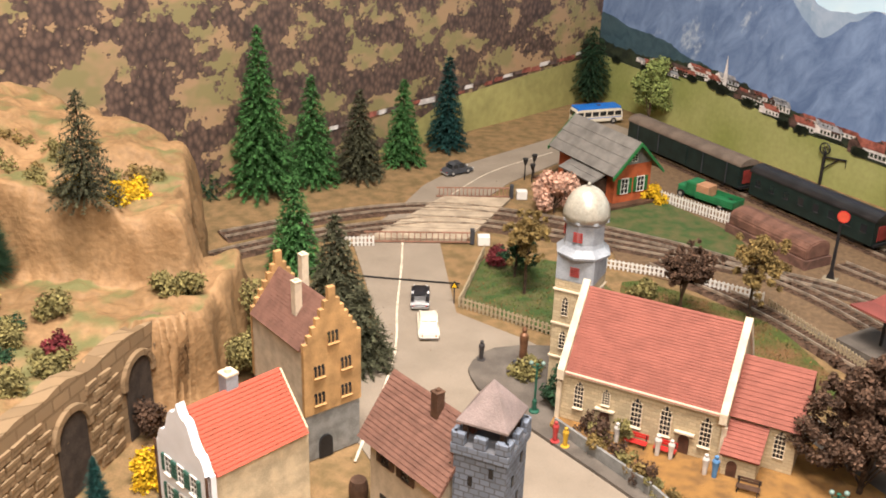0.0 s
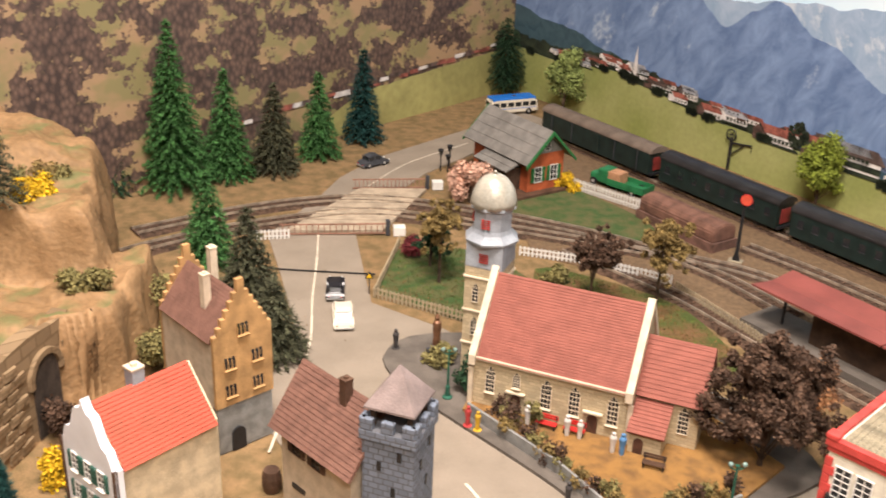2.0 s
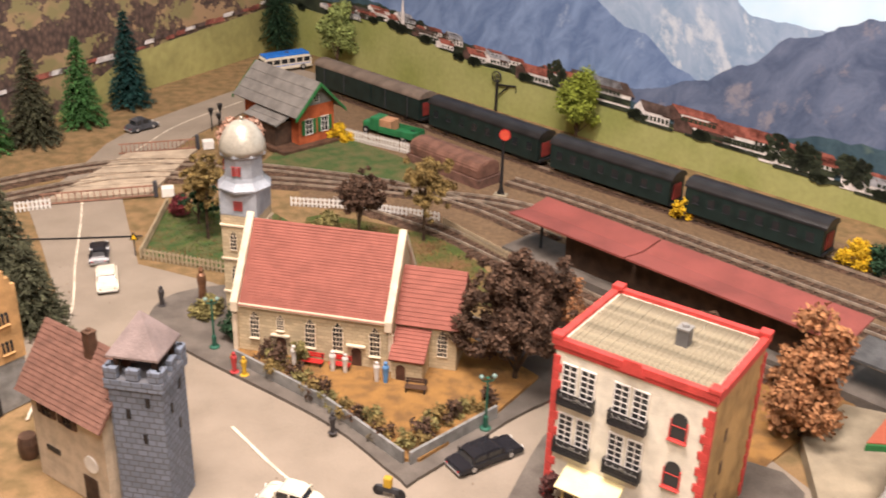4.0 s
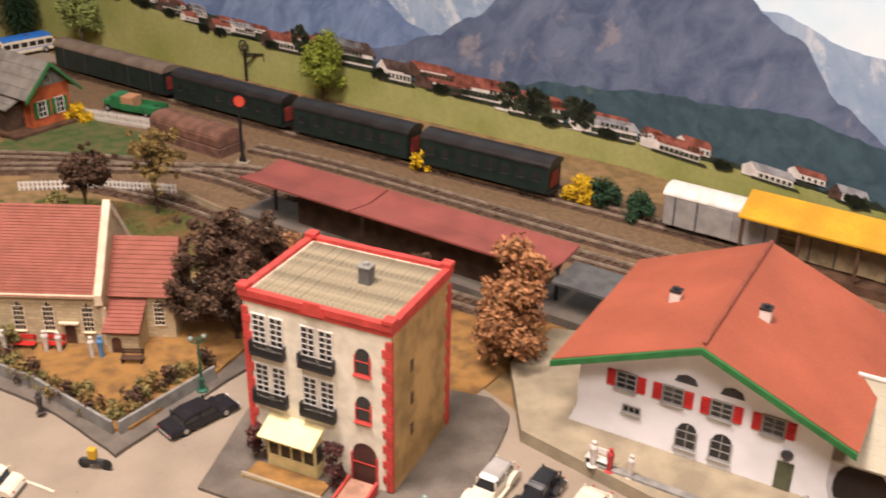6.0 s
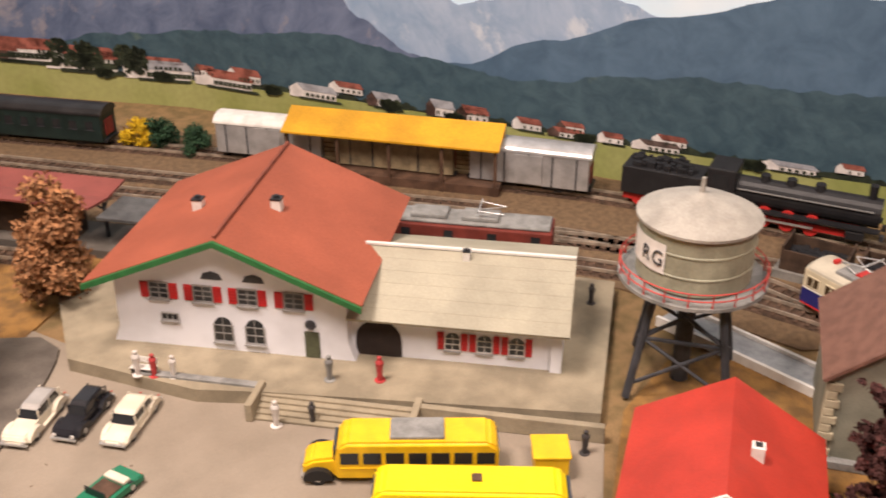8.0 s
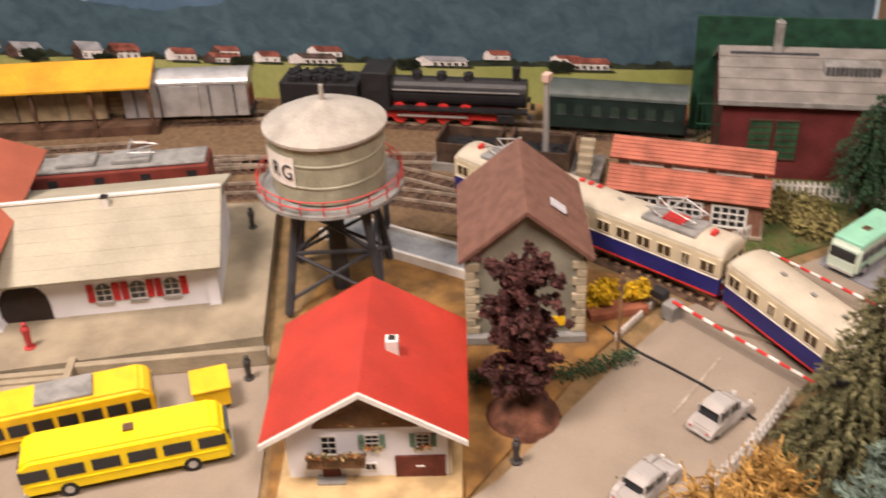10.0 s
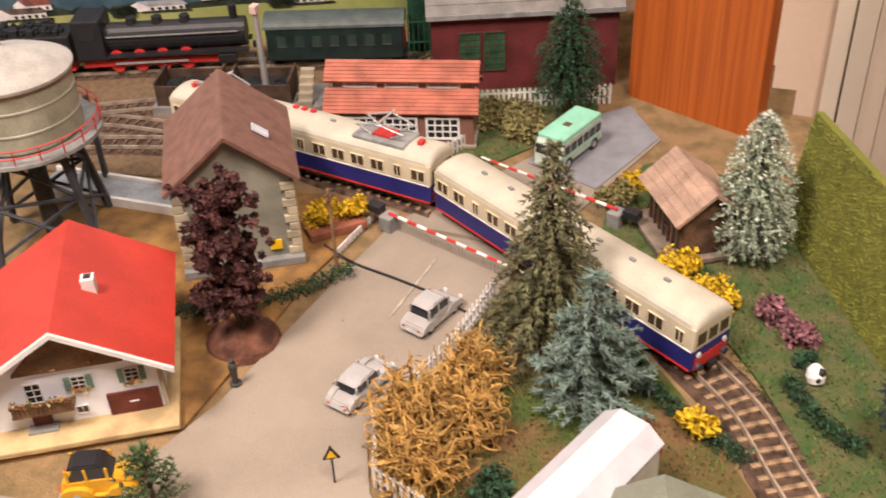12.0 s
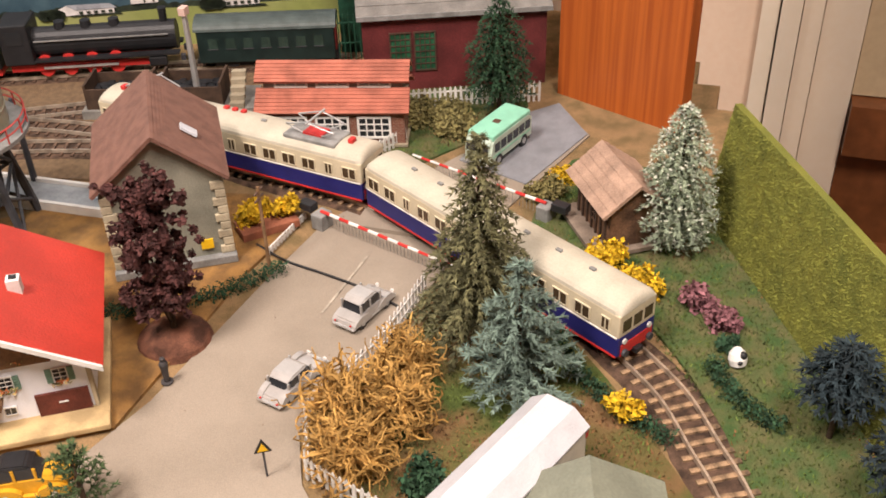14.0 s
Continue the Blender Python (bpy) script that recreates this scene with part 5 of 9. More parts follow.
def build_stone_tower():
    th = thing("stone_tower", "blue-grey stone tower with battlements and pyramid roof", "tower", 0.272, 0.592, 0.0, -20)
    h = 0.0180
    part("shaft", BX(-h, h, -h, h, 0, 0.106), TOWERST, th)
    part("parapet_corbel", BX(-h - 0.002, h + 0.002, -h - 0.002, h + 0.002, 0.100, 0.108, bevel=0.0008), TOWERST, th)
    for i in range(4):
        for k in range(3):
            a = -h + 0.0035 + k * (2 * h - 0.007) / 2
            p = pose(0, 0, 0, 0, 0, 90 * i)
            part("merlon", BX(a - 0.0042, a + 0.0042, -h - 0.002, -h + 0.0025, 0.108, 0.116, bevel=0.0005, m=p), TOWERST, th)
        part("post", BX(h - 0.007, h - 0.004, -h + 0.004, -h + 0.007, 0.108, 0.123, m=pose(0, 0, 0, 0, 0, 90 * i)), TIMBER, th)
        for z, xx in ((0.078, -0.006), (0.060, 0.004), (0.088, 0.008)):
            part("loophole", BX(xx - 0.0015, xx + 0.0015, -h - 0.0006, -h + 0.001, z, z + 0.007, m=pose(0, 0, 0, 0, 0, 90 * i)), BLACK, th)
    bm = bmesh.new()
    r = (h - 0.0005) * 1.414
    lathe(bm, [(r, 0.122), (r, 0.1235), (0.0006, 0.148)], 4)
    part("roof", bm, mat("mauve_slate", (0.24, 0.19, 0.18), 0.75, 0.12, 60, 900, 0.3), th).matrix_basis = pose(0, 0, 0, 0, 0, 45)


build_stone_tower()


def build_hut():
    th = thing("timber_hut", "brown timber hut with a shingled roof", "hut", 1.184, -0.192, 0.003, -147)
    W, D, E, R = 0.055, 0.036, 0.036, 0.050
    part("base", BX(-0.006, W + 0.006, -0.012, D + 0.004, 0, 0.003), mat("grey_wood", (0.22, 0.17, 0.13), 0.8, 0.15), th)
    part("wall", walls_gable(W, D, E, R), mat("hut_wood", (0.15, 0.08, 0.045), 0.8, 0.25), th)
    gable_roof(th, mat("hut_roof", (0.38, 0.25, 0.18), 0.8, 0.15, 50, 700, 0.3), W, D, E, R, 0.008, 0.005, 5)
    for i in range(7):
        part("plank", BX(0.003 + i * 0.0075, 0.0052 + i * 0.0075, -0.0012, 0.0005, 0.003, E), TIMBER, th)
    window(th, on_front(0.030, 0.012), 0.010, 0.013, BROWN)


build_hut()


def build_water_tower():
    th = thing("water_tower", "round grey-green water tower on black steel legs", "water tower", 1.040, 0.199, 0.002, 33)
    th.scale = (0.90, 0.90, 1.02)
    TW = mat("tank_grey_green", (0.30, 0.30, 0.22), 0.5, 0.1, 50, 500, 0.15)
    bm = bmesh.new()
    lathe(bm, [(0.040, 0.084), (0.043, 0.087), (0.043, 0.098), (0.0436, 0.0985), (0.0436, 0.0995), (0.043, 0.1), (0.043, 0.113), (0.0436, 0.1135), (0.0436, 0.1145), (0.043, 0.115), (0.043, 0.128)], 40)
    part("tank", bm, TW, th, smooth=False)
    bm = bmesh.new()
    lathe(bm, [(0.046, 0.127), (0.0462, 0.129), (0.030, 0.136), (0.004, 0.143), (0.002, 0.144), (0.0016, 0.154)], 40)
    part("lid", bm, mat("lid_grey", (0.36, 0.34, 0.30), 0.55, 0.1, 50, 500, 0.15), th, "pale grey conical lid")
    bm = bmesh.new()
    lathe(bm, [(0.042, 0.0825), (0.056, 0.0825), (0.056, 0.085), (0.042, 0.085)], 40)
    part("gallery", bm, GREY, th)
    bm = bmesh.new()
    for z in (0.090, 0.095):
        for i in range(40):
            a, b = 2 * math.pi * i / 40, 2 * math.pi * (i + 1) / 40
            rod(bm, (0.055 * math.cos(a), 0.055 * math.sin(a), z), (0.055 * math.cos(b), 0.055 * math.sin(b), z), 0.0006, 4)
    for i in range(20):
        a = 2 * math.pi * i / 20
        rod(bm, (0.055 * math.cos(a), 0.055 * math.sin(a), 0.085), (0.055 * math.cos(a), 0.055 * math.sin(a), 0.095), 0.0006, 4)
    part("railing", bm, TRIMR, th, "red gallery railing")
    for i in range(4):
        a = math.pi / 4 + i * math.pi / 2
        bm = bmesh.new()
        rod(bm, (0.054 * math.cos(a), 0.054 * math.sin(a), 0), (0.034 * math.cos(a), 0.034 * math.sin(a), 0.0825), 0.0034, 6)
        part("leg", bm, DARK, th)
        b = a + math.pi / 2
        for z0, z1 in ((0.01, 0.045), (0.045, 0.08)):
            q = lambda an, z: ((0.054 - 0.020 * z / 0.0825) * math.cos(an), (0.054 - 0.020 * z / 0.0825) * math.sin(an), z)
            for p0, p1 in ((q(a, z0), q(b, z1)), (q(b, z0), q(a, z1)), (q(a, z1), q(b, z1))):
                bm = bmesh.new()
                rod(bm, p0, p1, 0.0015, 5)
                part("brace", bm, DARK, th)
    bm = bmesh.new()
    cyl(bm, 0, 0, 0, 0.084, 0.007, n=14)
    part("standpipe", bm, DARK, th)
    # white name plate, wrapped on the tank
    bm = bmesh.new()
    a0, a1 = math.radians(97), math.radians(153)
    prev = None
    for i in range(15):
        a = a0 + (a1 - a0) * i / 14
        pr = [bm.verts.new((0.0442 * math.cos(a), 0.0442 * math.sin(a), z)) for z in (0.099, 0.120)]
        if prev:
            bm.faces.new((prev[0], pr[0], pr[1], prev[1]))
        prev = pr
    plate = part("name_plate", bm, WHITE, th, "white name plate with dark lettering")
    for i, ch in enumerate("RG"):
        cu = bpy.data.curves.new("letter", "FONT")
        cu.body, cu.size, cu.extrude, cu.align_x = ch, 0.0145, 0.0002, "CENTER"
        cu.materials.append(DARK)
        o = new("letter", cu)
        a = math.radians(130 + 15 * i)
        o.parent = plate
        o.matrix_basis = pose(0.0449 * math.cos(a), 0.0449 * math.sin(a), 0.1045, 90, 0, math.degrees(a) + 90)


build_water_tower()


def build_platform_roof():
    th = thing("platform_canopy", "long red-brown platform canopy on dark posts", "canopy", 0.599, 0.935, 0.0, -54.8)
    L, D = 0.355, 0.062
    part("platform", BX(-0.01, L + 0.09, 0.004, D - 0.006, 0, 0.009), PAVE, th)
    CR = mat("canopy_red", (0.235, 0.062, 0.050), 0.65, 0.1, 25, 700, 0.2)
    for x0, x1 in ((0, 0.142), (0.144, L)):
        bm = bmesh.new()
        ext(bm, [(0, 0.050), (D / 2, 0.046), (D, 0.050), (D, 0.052), (D / 2, 0.048), (0, 0.052)], x0, x1, Matrix(((0, 1, 0, 0), (1, 0, 0, 0), (0, 0, 1, 0), (0, 0, 0, 1))))
        part("roof", bm, CR, th)
    part("end_roof", BX(L + 0.002, L + 0.075, 0.006, D - 0.010, 0.038, 0.0405), mat("dark_grey_sheet", (0.085, 0.085, 0.085), 0.6, 0.15), th, "dark grey end canopy")
    # added dark box: stands in for the deep shade below the canopy
    part("canopy_shade_box", BX(0.06, L - 0.03, 0.020, 0.040, 0.009, 0.046), TIMBER, th, "added dark box standing in for the shade under the canopy")
    for i in range(7):
        x = 0.02 + i * 0.055
        bm = bmesh.new()
        rod(bm, (x, D / 2, 0.009), (x, D / 2, 0.046), 0.0018, 6)
        rod(bm, (x, D / 2, 0.036), (x, D / 2 - 0.014, 0.047), 0.001, 5)
        rod(bm, (x, D / 2, 0.036), (x, D / 2 + 0.014, 0.047), 0.001, 5)
        part("post", bm, DARK, th)


build_platform_roof()


def build_yellow_canopy():
    th = thing("goods_platform_canopy", "yellow goods platform canopy on brown posts", "canopy", 1.028, 0.690, 0.0, -55.5)
    L, D = 0.225, 0.034
    bm = bmesh.new()
    ext(bm, [(0, 0.049), (D, 0.065), (D, 0.067), (0, 0.051)], 0, L, Matrix(((0, 1, 0, 0), (1, 0, 0, 0), (0, 0, 1, 0), (0, 0, 0, 1))))
    part("roof", bm, mat("ochre_yellow_roof", (0.62, 0.31, 0.015), 0.6, 0.12, 22, 500, 0.2), th)
    part("platform", BX(0, L, 0.004, D, 0, 0.010), BROWN, th)
    part("back_wall", BX(0.0, L, D - 0.003, D, 0.010, 0.064), mat("slatted_wood", (0.33, 0.25, 0.14), 0.8, 0.2), th)
    for i in range(10):
        part("slat", BX(0.0, L, D - 0.0045, D - 0.003, 0.012 + i * 0.005, 0.0155 + i * 0.005), mat("slatted_wood", (0.33, 0.25, 0.14), 0.8, 0.2), th)
    for i in range(5):
        x = 0.004 + i * (L - 0.008) / 4
        part("post", BX(x - 0.0015, x + 0.0015, 0.003, 0.006, 0, 0.0495), BROWN, th)


build_yellow_canopy()


# ---- rock hill with the tunnel ----
ROCK = mat("painted_plaster_rock", (0.335, 0.202, 0.098), 0.7, 0.16, 17, 190, 0.9, col2=(0.215, 0.130, 0.060))
nt = ROCK.node_tree
bs = nt.nodes["Principled BSDF"]
# green and grey flock where the rock lies flat
geo, sepn, lie, tcr, nz, both, mixr = (nt.nodes.new("ShaderNode" + k) for k in ("NewGeometry", "SeparateXYZ", "MapRange", "TexCoord", "TexNoise", "Math", "Mix"))
nz.inputs["Scale"].default_value, nz.inputs["Detail"].default_value = 24.0, 6
lie.inputs["From Min"].default_value, lie.inputs["From Max"].default_value = 0.80, 0.97
mixr.data_type, both.operation = "RGBA", "MULTIPLY"
rpz = nt.nodes.new("ShaderNodeValToRGB")
rpz.color_ramp.elements[0].position, rpz.color_ramp.elements[1].position = 0.46, 0.60
mixr.inputs["B"].default_value = (0.155, 0.150, 0.060, 1)
nt.links.new(geo.outputs["Normal"], sepn.inputs[0])
nt.links.new(sepn.outputs[2], lie.inputs["Value"])
nt.links.new(tcr.outputs["Object"], nz.inputs["Vector"])
nt.links.new(nz.outputs["Fac"], rpz.inputs["Fac"])
nt.links.new(lie.outputs["Result"], both.inputs[0])
nt.links.new(rpz.outputs["Color"], both.inputs[1])
nt.links.new(both.outputs[0], mixr.inputs["Factor"])
nt.links.new(bs.inputs["Base Color"].links[0].from_socket, mixr.inputs["A"])
nt.links.new(mixr.outputs["Result"], bs.inputs["Base Color"])
WALLROCK = masonry("carved_rock_wall", (0.38, 0.275, 0.165), (0.25, 0.175, 0.10), 0.019, 0.011, 1.0, 0.85)


def smoothstep(a, b, x):
    t = max(0.0, min(1.0, (x - a) / (b - a)))
    return t * t * (3 - 2 * t)


def hill_height(x, y):
    n1 = noise.noise(Vector((x * 9, y * 9, 3)))
    n2 = noise.noise(Vector((x * 26, y * 26, 7)))
    w = 0.014 * n1 + 0.006 * n2
    low = 0.088 + 0.010 * n1 + 0.005 * n2
    # the lower shelf ends at the retaining wall in the east and at the track in the north
    edge = wall_x(y) + (0.030 - wall_x(y)) * smoothstep(0.735, 0.775, y)
    a = smoothstep(0.006, -0.006, x - edge - 0.8 * w * smoothstep(0.74, 0.78, y))
    b = smoothstep(0.915 + w, 0.875 + w, y - 0.5 * max(0, -x - 0.02))
    h = low * a * b
    # the upper rock: a steep face over the shelf, with hollows in its top
    u = smoothstep(0.008 + w, -0.014 + w, x - 0.014 + 0.32 * (y - 0.82)) * smoothstep(0.804 + 0.7 * w, 0.826 + 0.7 * w, y) * smoothstep(1.03 + w, 0.99 + w, y + 0.45 * (x + 0.03))
    h = max(h, u * (0.148 + 0.018 * n1 + 0.009 * n2 + 0.19 * max(0, -x - 0.03) - 0.020 * math.exp(-((x + 0.085) ** 2 + (y - 0.87) ** 2) / 0.0012)))
    return h


def wall_x(y):
    return -0.034 + 0.22 * (y - 0.64)


bm = bmesh.new()
grid = {}
gx, gy = 190, 200
for i in range(gx + 1):
    for j in range(gy + 1):
        x, y = -0.42 + 0.52 * i / gx, 0.50 + 0.58 * j / gy
        h = hill_height(x, y)
        k = Vector((noise.noise(Vector((x * 30, y * 30, h * 30))), noise.noise(Vector((x * 30, y * 30, h * 30 + 9))), 0)) * 0.009 * min(1, h / 0.05)
        k += Vector((noise.noise(Vector((x * 75, y * 75, h * 25))), noise.noise(Vector((x * 75, y * 75, h * 25 + 5))), 0)) * 0.003 * min(1, h / 0.05)
        h += (0.007 * noise.noise(Vector((x * 34, y * 34, 2))) + 0.003 * noise.noise(Vector((x * 80, y * 80, 4)))) * min(1, h / 0.08)
        grid[i, j] = bm.verts.new((x + k.x, y + k.y, h - 0.002 if h > 0.003 else -0.006))
for i in range(gx):
    for j in range(gy):
        bm.faces.new((grid[i, j], grid[i + 1, j], grid[i + 1, j + 1], grid[i, j + 1]))
solo("rock_hill", bm, ROCK, "painted ochre plaster rock hill beside the line", "hill", kind="structure", smooth=True)
# retaining wall with two blind arches
th = thing("retaining_wall", "carved stone retaining wall with two dark arches", "wall", -0.034, 0.64, 0.0, math.degrees(math.atan2(1, 0.22)))
bm = bmesh.new()
pts = [(-0.13, 0), (0.125, 0)]
for i in range(24):
    t = i / 23
    pts.append((0.125 - 0.255 * t, 0.088 + 0.008 * noise.noise(Vector((t * 7, 1, 1))) + 0.006 * t))
ext(bm, pts, -0.004, 0.010)
part("wall_face", bm, WALLROCK, th)
# flat dark sheets on the wall face paint the shade inside the arches
ARCH_SHADE = mat("arch_shade", (0.055, 0.042, 0.034), 0.95, 0.2)
random.seed(5)
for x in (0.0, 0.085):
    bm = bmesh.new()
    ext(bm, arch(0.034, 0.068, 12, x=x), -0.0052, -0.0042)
    part("arch_shade_sheet", bm, ARCH_SHADE, th)
    for i in range(13):
        a = math.pi * i / 12
        p = pose(x, -0.0055, 0.051, 0, 90 - math.degrees(a), 0)
        part("arch_stone", BX(-0.0032, 0.0032, -0.002, 0.003, 0.0170, 0.0225, bevel=0.0005, m=p), WALLROCK, th)

# carved blocks, row on row, some proud of the face
rnd = random.Random(21)
stones = []
for i in range(6):
    bm = bmesh.new()
    w, h = 0.0072 + 0.0012 * rnd.random(), 0.0046
    bx(bm, -w, w, -0.0016, 0.003, -h, h)
    for v in bm.verts:
        if v.co.y < 0:
            v.co.x *= rnd.uniform(0.80, 0.93)
            v.co.z *= rnd.uniform(0.76, 0.92)
            v.co.y -= rnd.uniform(0, 0.0012)
    stones.append(to_mesh(bm, "stone", WALLROCK))
for row in range(9):
    x = -0.126 + (0.008 if row % 2 else 0.0)
    while x < 0.118:
        z = 0.0055 + row * 0.0098
        if z < 0.083 and all(abs(x - c) > 0.027 or z > 0.078 for c in (0.0, 0.085)):
            share("stone", rnd.choice(stones), th, pose(x, -0.0036, z, 0, rnd.uniform(-3, 3), 0))
        x += 0.0162

# ---- foliage ----
def leaf(name, col, var=0.3):
    return mat(name, col, 0.85, 0.22, 120, 1500, 0.2, island=var)


def from_faces(name, vs, fs, material, parent):
    me = bpy.data.meshes.new(name)
    me.from_pydata(vs, [], fs)
    me.materials.append(material)
    ob = new(name, me)
    ob.parent = parent
    return ob


def fir(x, y, h, r, col, z=0.0, seed=1, dense=1.0, trunk=0.12, droop=0.35, top=0.0, label="", frost=None, thick=1.0, style="bristle"):
    """Bottle-brush conifer: a trunk and many needle sprays, whorl on whorl."""
    rnd = random.Random(seed)
    th = thing("fir_tree", label or "dark green model fir tree", "tree", x, y, z, rnd.uniform(0, 360))
    bm = bmesh.new()
    cyl(bm, 0, 0, -0.004, h * 0.97, max(0.0018, h * 0.018), 0.0005, 7)
    part("trunk", bm, BARK, th)
    vs, fs = [], []

    def girth(t):
        return r * ((1 - t) ** 0.85 if not top else (1 - t ** 2.6) ** 0.75 * (0.55 + 0.45 * min(1, t * 5))) + 0.0015

    def needle(p, d, length, width):
        u = Vector((-d.y, d.x, 0.0))
        u = (u.normalized() if u.length > 1e-4 else Vector((1, 0, 0))) * width
        k = len(vs)
        vs.extend((p - u, p + u, p + d * length))
        fs.append((k, k + 1, k + 2))

    if style == "bristle":
        for i in range(int(3000 * dense)):
            t = (i + rnd.random()) / (3000 * dense)
            rr = girth(t) * rnd.uniform(0.55, 1.06) * (0.86 + 0.14 * math.sin(t * h / 0.0065 * 2 * math.pi + 2.0 * math.sin(i)))
            a = rnd.uniform(0, 2 * math.pi)
            d = Vector((math.cos(a), math.sin(a), rnd.uniform(-droop, 0.55))).normalized()
            needle(Vector((0, 0, h * (trunk + (1 - trunk) * t))) + d * rr * 0.12, d, rr * 0.92, 0.0005 + 0.016 * rr)
    else:
        levels = max(8, int(h * (1 - trunk) / 0.0062))
        for q in range(levels):
            t = (q + 0.5) / levels
            m = max(5, int(15 * (girth(t) / r) ** 0.7 * dense))
            for j in range(m):
                a = 2 * math.pi * (j + rnd.random() * 0.8) / m + q * 0.7
                rr = girth(t) * rnd.uniform(0.78, 1.10)
                out = Vector((math.cos(a), math.sin(a), 0))
                base = Vector((0, 0, h * (trunk + (1 - trunk) * t) + rnd.uniform(-0.002, 0.002)))
                steps = max(4, int(rr / 0.0030))
                for k_ in range(1, steps + 1):
                    e = k_ / steps
                    p = base + out * rr * e + Vector((0, 0, rr * (0.10 * e - droop * e * e)))
                    for w_ in range(7):
                        d = (out * rnd.uniform(0.5, 1.2) + Vector((rnd.gauss(0, 0.6), rnd.gauss(0, 0.6), rnd.gauss(0, 0.5) - droop * e * 0.7))).normalized()
                        needle(p, d, 0.0042 * thick * rnd.uniform(0.7, 1.2), 0.0007 * thick)
    crown = from_faces("crown", vs, fs, col, th)
    if frost:
        vs, fs = [], []
        for i in range(1100):
            t = rnd.random()
            zz = h * (trunk + (1 - trunk) * t)
            rr = r * (1 - t ** 2.6) ** 0.75 * (0.55 + 0.45 * min(1, t * 5)) * rnd.uniform(0.9, 1.12)
            a = rnd.uniform(0, 6.283)
            c = Vector((rr * math.cos(a), rr * math.sin(a), zz))
            k = len(vs)
            for q in range(4):
                vs.append(c + Vector((rnd.uniform(-1, 1), rnd.uniform(-1, 1), rnd.uniform(-0.6, 0.6))) * 0.0015)
            fs += [(k, k + 1, k + 2), (k, k + 2, k + 3), (k, k + 3, k + 1)]
        from_faces("frost", vs, fs, frost, th)
    return th


def clumps(centres, n, size, rnd):
    vs, fs = [], []
    for c, rad in centres:
        m = max(20, int(n * (rad / 0.012) ** 2))
        for i in range(m):
            d = Vector((rnd.gauss(0, 1), rnd.gauss(0, 1), rnd.gauss(0, 1))).normalized()
            p = Vector(c) + d * rad * (rnd.random() ** 0.35) * rnd.uniform(0.8, 1.1)
            u = Vector((rnd.gauss(0, 1), rnd.gauss(0, 1), rnd.gauss(0, 1))).normalized()
            w = u.cross(d).normalized() if abs(u.dot(d)) < 0.98 else Vector((1, 0, 0))
            s = size * rnd.uniform(0.6, 1.3)
            k = len(vs)
            vs += [p - u * s, p + w * s * 0.6, p + u * s, p - w * s * 0.6 + d * s * 0.5]
            fs += [(k, k + 1, k + 2), (k, k + 2, k + 3)]
    return vs, fs


def leafy(x, y, h, r, col, z=0.0, seed=1, balls=9, trunk=0.4, n=210, size=0.0017, label="", name="leafy_tree", squash=1.0, limbs=True, airy=False):
    rnd = random.Random(seed)
    th = thing(name, label or "model tree with clumps of foam foliage", "tree" if "tree" in name else "bush", x, y, z, 0)
    cs = []
    for i in range(balls):
        a, q = rnd.uniform(0, 6.283), math.sqrt(rnd.random()) * r * 0.72
        zz = h * (trunk + (1 - trunk) * rnd.uniform(0.12, 0.86))
        taper = 1 - 0.55 * max(0, (zz / h - 0.55)) / 0.45
        cs.append(((q * math.cos(a) * taper, q * math.sin(a) * taper, zz), r * rnd.uniform(0.32, 0.5) * squash))
    if limbs:
        bm = bmesh.new()
        rod(bm, (0, 0, -0.004), (0, 0, h * (trunk + 0.25)), max(0.0016, h * 0.022), 7, max(0.0008, h * 0.010))
        part("trunk", bm, BARK, th)
        for c, q in cs[:7]:
            bm = bmesh.new()
            rod(bm, (0, 0, h * trunk * rnd.uniform(0.55, 1.0)), c, max(0.0007, h * 0.008), 5, 0.0004)
            part("limb", bm, BARK, th)
    if airy:
        small = []
        for c, q in cs:
            for k in range(7):
                o = Vector((rnd.gauss(0, 1), rnd.gauss(0, 1), rnd.gauss(0, 0.55))) * r * 0.24
                small.append((tuple(Vector(c) + o), r * rnd.uniform(0.07, 0.17)))
        cs, n = small, n * 3
    vs, fs = clumps(cs, n, size, rnd)
    from_faces("crown", vs, fs, col, th)
    return th


FIRG = leaf("fir_bright_green", (0.062, 0.180, 0.048), 0.5)
FIRD = leaf("fir_dark_green", (0.024, 0.066, 0.030))
FIRB = leaf("fir_brownish", (0.075, 0.078, 0.042), 0.4)
FIRT = leaf("fir_teal", (0.012, 0.062, 0.055))
FIRPINE = leaf("pine_green", (0.060, 0.095, 0.035), 0.4)
FIRNAVY = leaf("fir_dark_blue", (0.020, 0.034, 0.040))
FIROL = leaf("fir_olive", (0.125, 0.12, 0.055), 0.5)
FIRBL = leaf("fir_blue_grey", (0.145, 0.205, 0.165), 0.45)
FIRFR = leaf("frosted_green", (0.30, 0.36, 0.25))
FROST = leaf("frosted_needles", (0.58, 0.60, 0.50), 0.15)
LGREEN = leaf("leaf_light_green", (0.26, 0.32, 0.10))
LBRIGHT = leaf("leaf_bright_green", (0.22, 0.27, 0.035))
LOLIVE = leaf("leaf_olive", (0.22, 0.19, 0.07))
LYEL = leaf("leaf_yellow", (0.66, 0.42, 0.015), 0.2)
LDARK = leaf("leaf_dark_purple_brown", (0.10, 0.057, 0.036), 0.45)
LCOPPER = leaf("leaf_copper", (0.080, 0.029, 0.026), 0.4)
LORANGE = leaf("leaf_orange_brown", (0.36, 0.17, 0.075))
